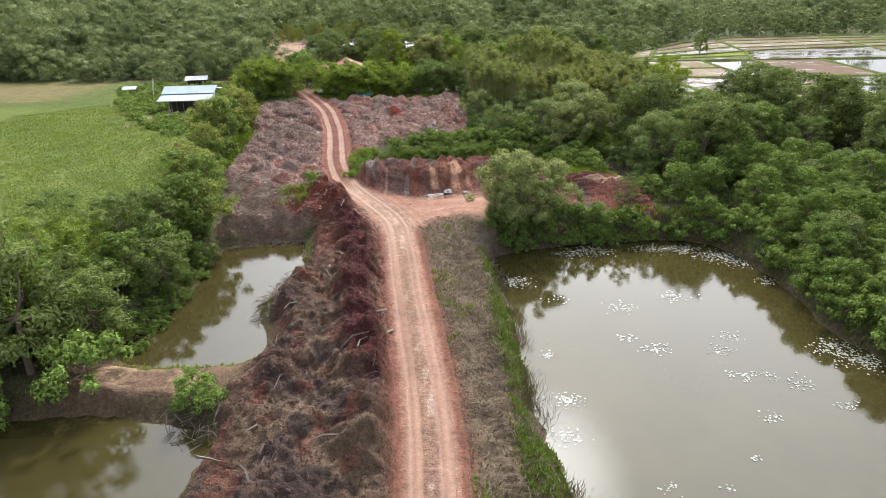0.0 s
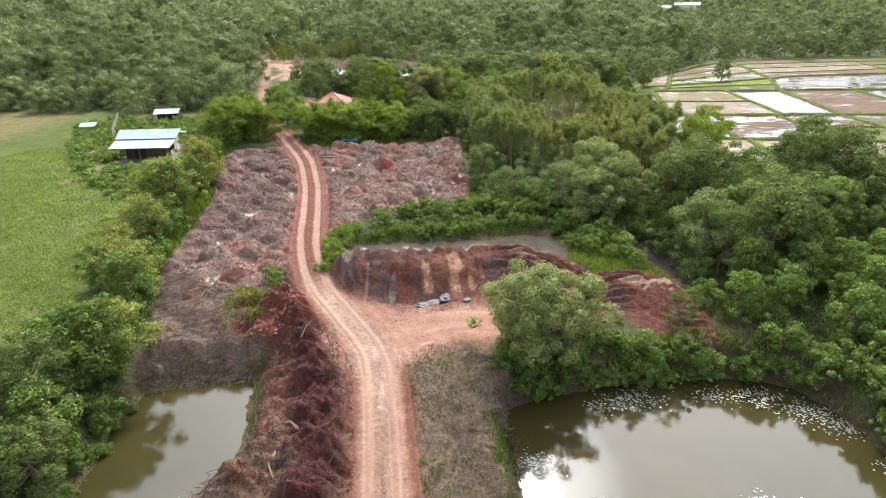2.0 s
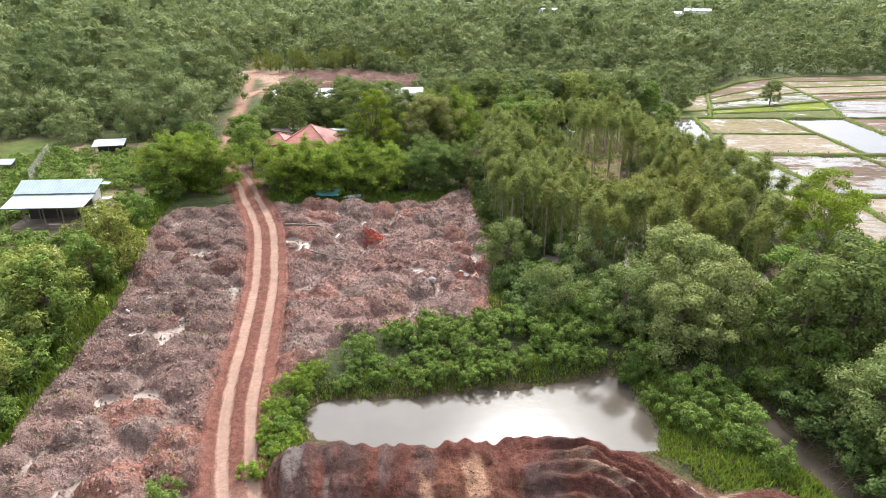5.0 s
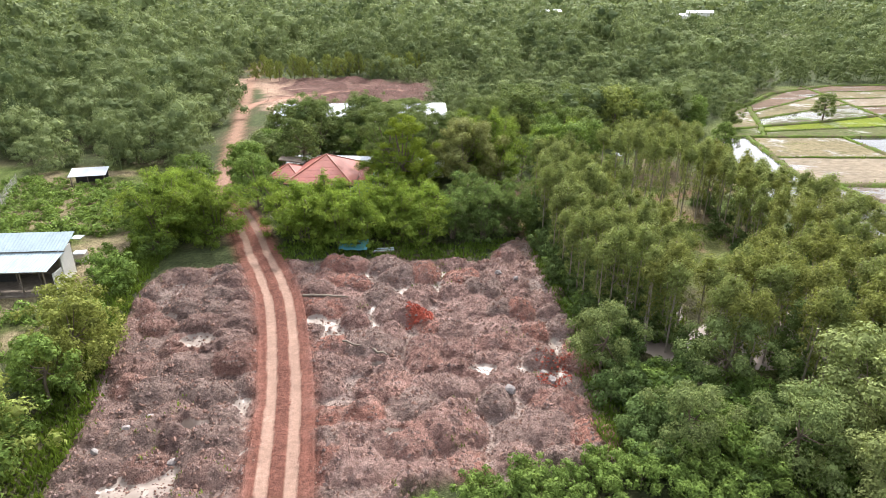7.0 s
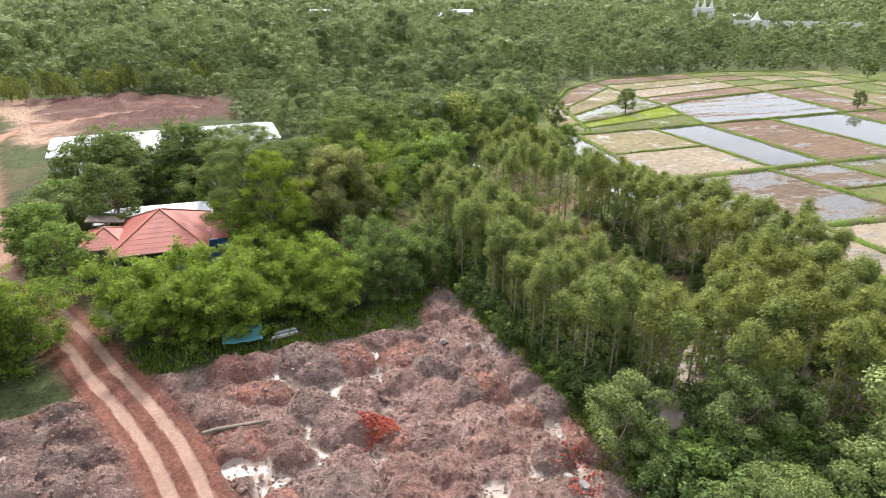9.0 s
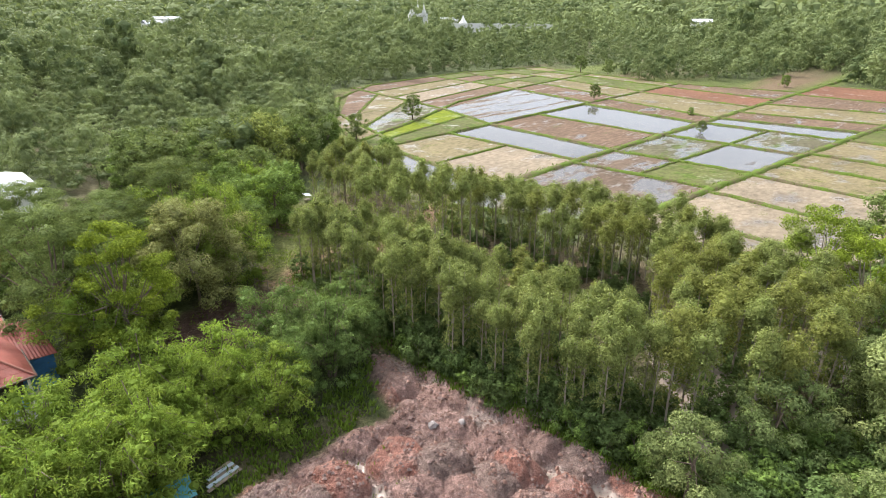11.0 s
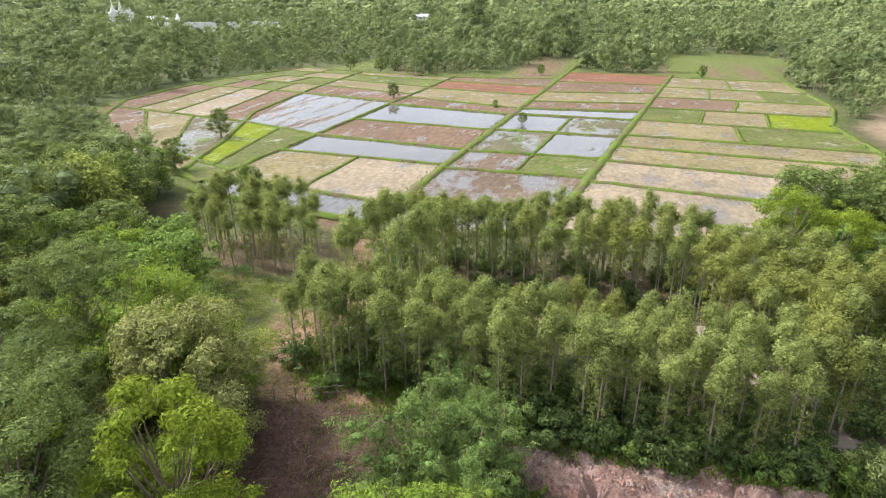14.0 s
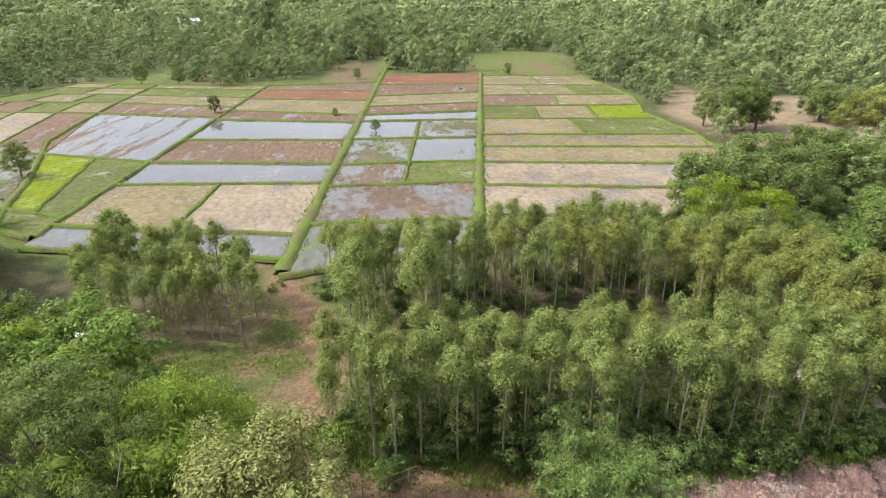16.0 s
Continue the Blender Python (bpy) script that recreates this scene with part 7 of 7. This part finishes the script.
blades("thicket_grass", 438, [(21, 55), (30, 60), (46, 70), (44, 84), (24, 84), (10, 80), (12, 76), (18, 73), (23, 68), (22, 60)], 26000, (0.15, 0.45), GRASS_BUND, "rank green grass between the thicket trees", 0.045, spread=0.3)
blades("thicket_grass", 439, [(25, 53), (29, 48), (28, 36), (31, 24), (40, 24), (44, 50), (42, 64), (30, 60)], 16000, (0.15, 0.45), GRASS_BUND, "rank green grass between the bank trees", 0.045, spread=0.3)
blades("yard_grass", 436, ring(YARD, 1.5), 900, (0.12, 0.3), GRASS_BUND, "grass tufts round the bare yard", 0.04, sel=(0.3, 0.5))
blades("plantation_grass", 434, EUC_A, 9000, (0.25, 0.6), GRASS_BUND, "grass under the planted trees", 0.05)


def scrub():
    """Low garden scrub in one mesh."""
    rng = np.random.default_rng(440)
    pts = [(-34.5, 80), (-36, 96), (-46, 96), (-47, 108), (-36, 110), (-36, 126), (-46, 130), (-60, 134), (-66, 124), (-59, 111), (-46, 90), (-38, 83)]
    gx, gy = scatter(rng, pts, 1.7)
    k = (poly_sd(gx, gy, [(-46.5, 97), (-36.5, 98), (-36.5, 112), (-40, 112), (-47, 108)]) > 0) & (np.hypot((gx + 52) / 1.6, gy - 132.4) > 1.9)
    gx, gy = gx[k], gy[k]
    gz = ground_z(gx, gy)
    pieces = []
    forms = []
    for i in range(4):
        r2 = np.random.default_rng(445 + i)
        forms.append(leaves(r2, dome(r2, 1.1, 0.95, 0.1, 6, 0.75, 0.5), 150, 0.32, 0.1, 0.6, cores=2))
    for x, y, z in zip(gx, gy, gz):
        v, f = forms[rng.integers(4)]
        s, a = rng.uniform(0.6, 1.25), rng.random() * 6.283
        q = np.stack([(v[:, 0] * math.cos(a) - v[:, 1] * math.sin(a)) * s + x, (v[:, 0] * math.sin(a) + v[:, 1] * math.cos(a)) * s + y, v[:, 2] * s * 0.9 + z - 0.05], -1)
        pieces.append((q, f))
    v, f = joined(pieces)
    link("scrub", mesh_np("scrub", v, f, LEAF_BROAD), label="low leafy green scrub in the garden plots", category="shrubs", kind="stuff")


scrub()


def clay_lump(x, y, sx, sy, sz, turn):
    """A tipped lump of wet clay, folded and sagging."""
    bm = bmesh.new()
    bmesh.ops.create_icosphere(bm, subdivisions=4, radius=1.0)
    for v in bm.verts:
        n = noise.noise(v.co * 1.6 + Vector((x, y, 0))) + 0.5 * noise.noise(v.co * 4.1 + Vector((y, x, 0)))
        v.co *= 0.85 + 0.3 * n
        v.co.z = max(v.co.z, -0.3)
    ob = part("clay_lump", bm, CLAY, smooth=True)
    ob.matrix_basis = pose(x, y, level(x, y) - 0.02, 0, 0, turn) @ Matrix.Diagonal((sx, sy, sz, 1))
    tagged(ob, label="wet dark grey clay lump at the foot of the ridge", category="clay", group="clay lumps")


for row in ((-0.2, 58.9, 1.1, 0.7, 0.3, 25), (-1.2, 58.1, 0.7, 0.5, 0.22, -10), (0.6, 59.2, 0.8, 0.5, 0.3, 70), (2.4, 58.8, 0.5, 0.4, 0.16, 60)):
    clay_lump(*row)


def fallen_log(x, y, ln, r, turn):
    rng = np.random.default_rng(int(abs(x * 53 + y * 7)))
    pts = [(ln * (t - 0.5), rng.normal() * 0.06, 0.03 * rng.normal()) for t in np.linspace(0, 1, 6)]
    v, f = tube(pts, [r, r * 0.97, r * 0.9, r * 0.85, r * 0.75, r * 0.5], 8)
    ob = link("fallen_log", mesh_np("fallen_log", v, f, TIMBER, True), label="weathered fallen log lying on the tipped soil", category="log", group="fallen logs")
    ob.matrix_basis = pose(x, y, float(max(ground_z(np.array([x - ln / 3, x, x + ln / 3]), np.array([y, y, y])))) + r * 0.5, 0, 0, turn)


for row in ((-14.4, 96.2, 3.6, 0.12, -4), (-9.7, 88.9, 1.8, 0.1, -32), (-11.4, 89.3, 1.5, 0.08, -24)):
    fallen_log(*row)


def lily_patch(x, y, r, count):
    rng = np.random.default_rng(int(x * 91 + y * 7))
    pieces = []
    ang = np.linspace(0.25, 2 * math.pi - 0.25, 9)
    for i in range(int(count * 1.5)):
        px, py = rng.normal(0, r * 0.55), rng.normal(0, r * 0.4)
        s, t = 0.03 + 0.05 * rng.random(), rng.random() * 6.283
        v = np.array([(px, py, 0.012)] + [(px + math.cos(a + t) * s, py + math.sin(a + t) * s, 0.014 + 0.012 * rng.random()) for a in ang])
        pieces.append((v, np.array([(0, k, k + 1) for k in range(1, 9)])))
    v, f = joined(pieces)
    ob = link("lily_patch", mesh_np("lily_patch", v, f, LILY), label="floating patch of lily pads on the pond, coloured pale for glare", category="water lily", kind="stuff")
    ob.matrix_basis = pose(x, y, WATER_Z + 0.004)


for x, y, r, n in ((5.6, 43.2, 1.2, 120), (13.6, 49.2, 1.6, 110), (11.6, 48.8, 1.3, 70), (21.4, 49.3, 1.6, 130), (18.6, 49.4, 1.2, 70), (24.0, 47.6, 1.6, 140), (25.2, 46.2, 1.2, 90), (25.8, 42.6, 0.9, 40), (25.4, 33.0, 1.4, 130), (26.2, 31.4, 1.4, 130), (13.8, 33.2, 0.8, 36), (17.5, 40.3, 1.1, 40), (17.9, 30.1, 0.8, 26), (19.6, 30.1, 0.5, 14), (21.2, 29.3, 0.8, 24), (17.8, 26.2, 0.7, 20), (15.6, 23.2, 0.4, 8), (6.9, 28.0, 0.9, 60), (6.4, 25.1, 0.9, 60), (12.3, 34.5, 0.7, 18), (17.8, 32.9, 0.9, 24), (19.2, 34.6, 0.8, 20), (6.7, 32.6, 0.5, 20), (22.5, 27.1, 0.6, 16), (10.7, 21.4, 0.5, 12), (13.3, 21.3, 0.4, 8), (13.1, 38.7, 1.1, 34), (8.6, 40.2, 0.8, 14)):
    lily_patch(x, y, r, n)
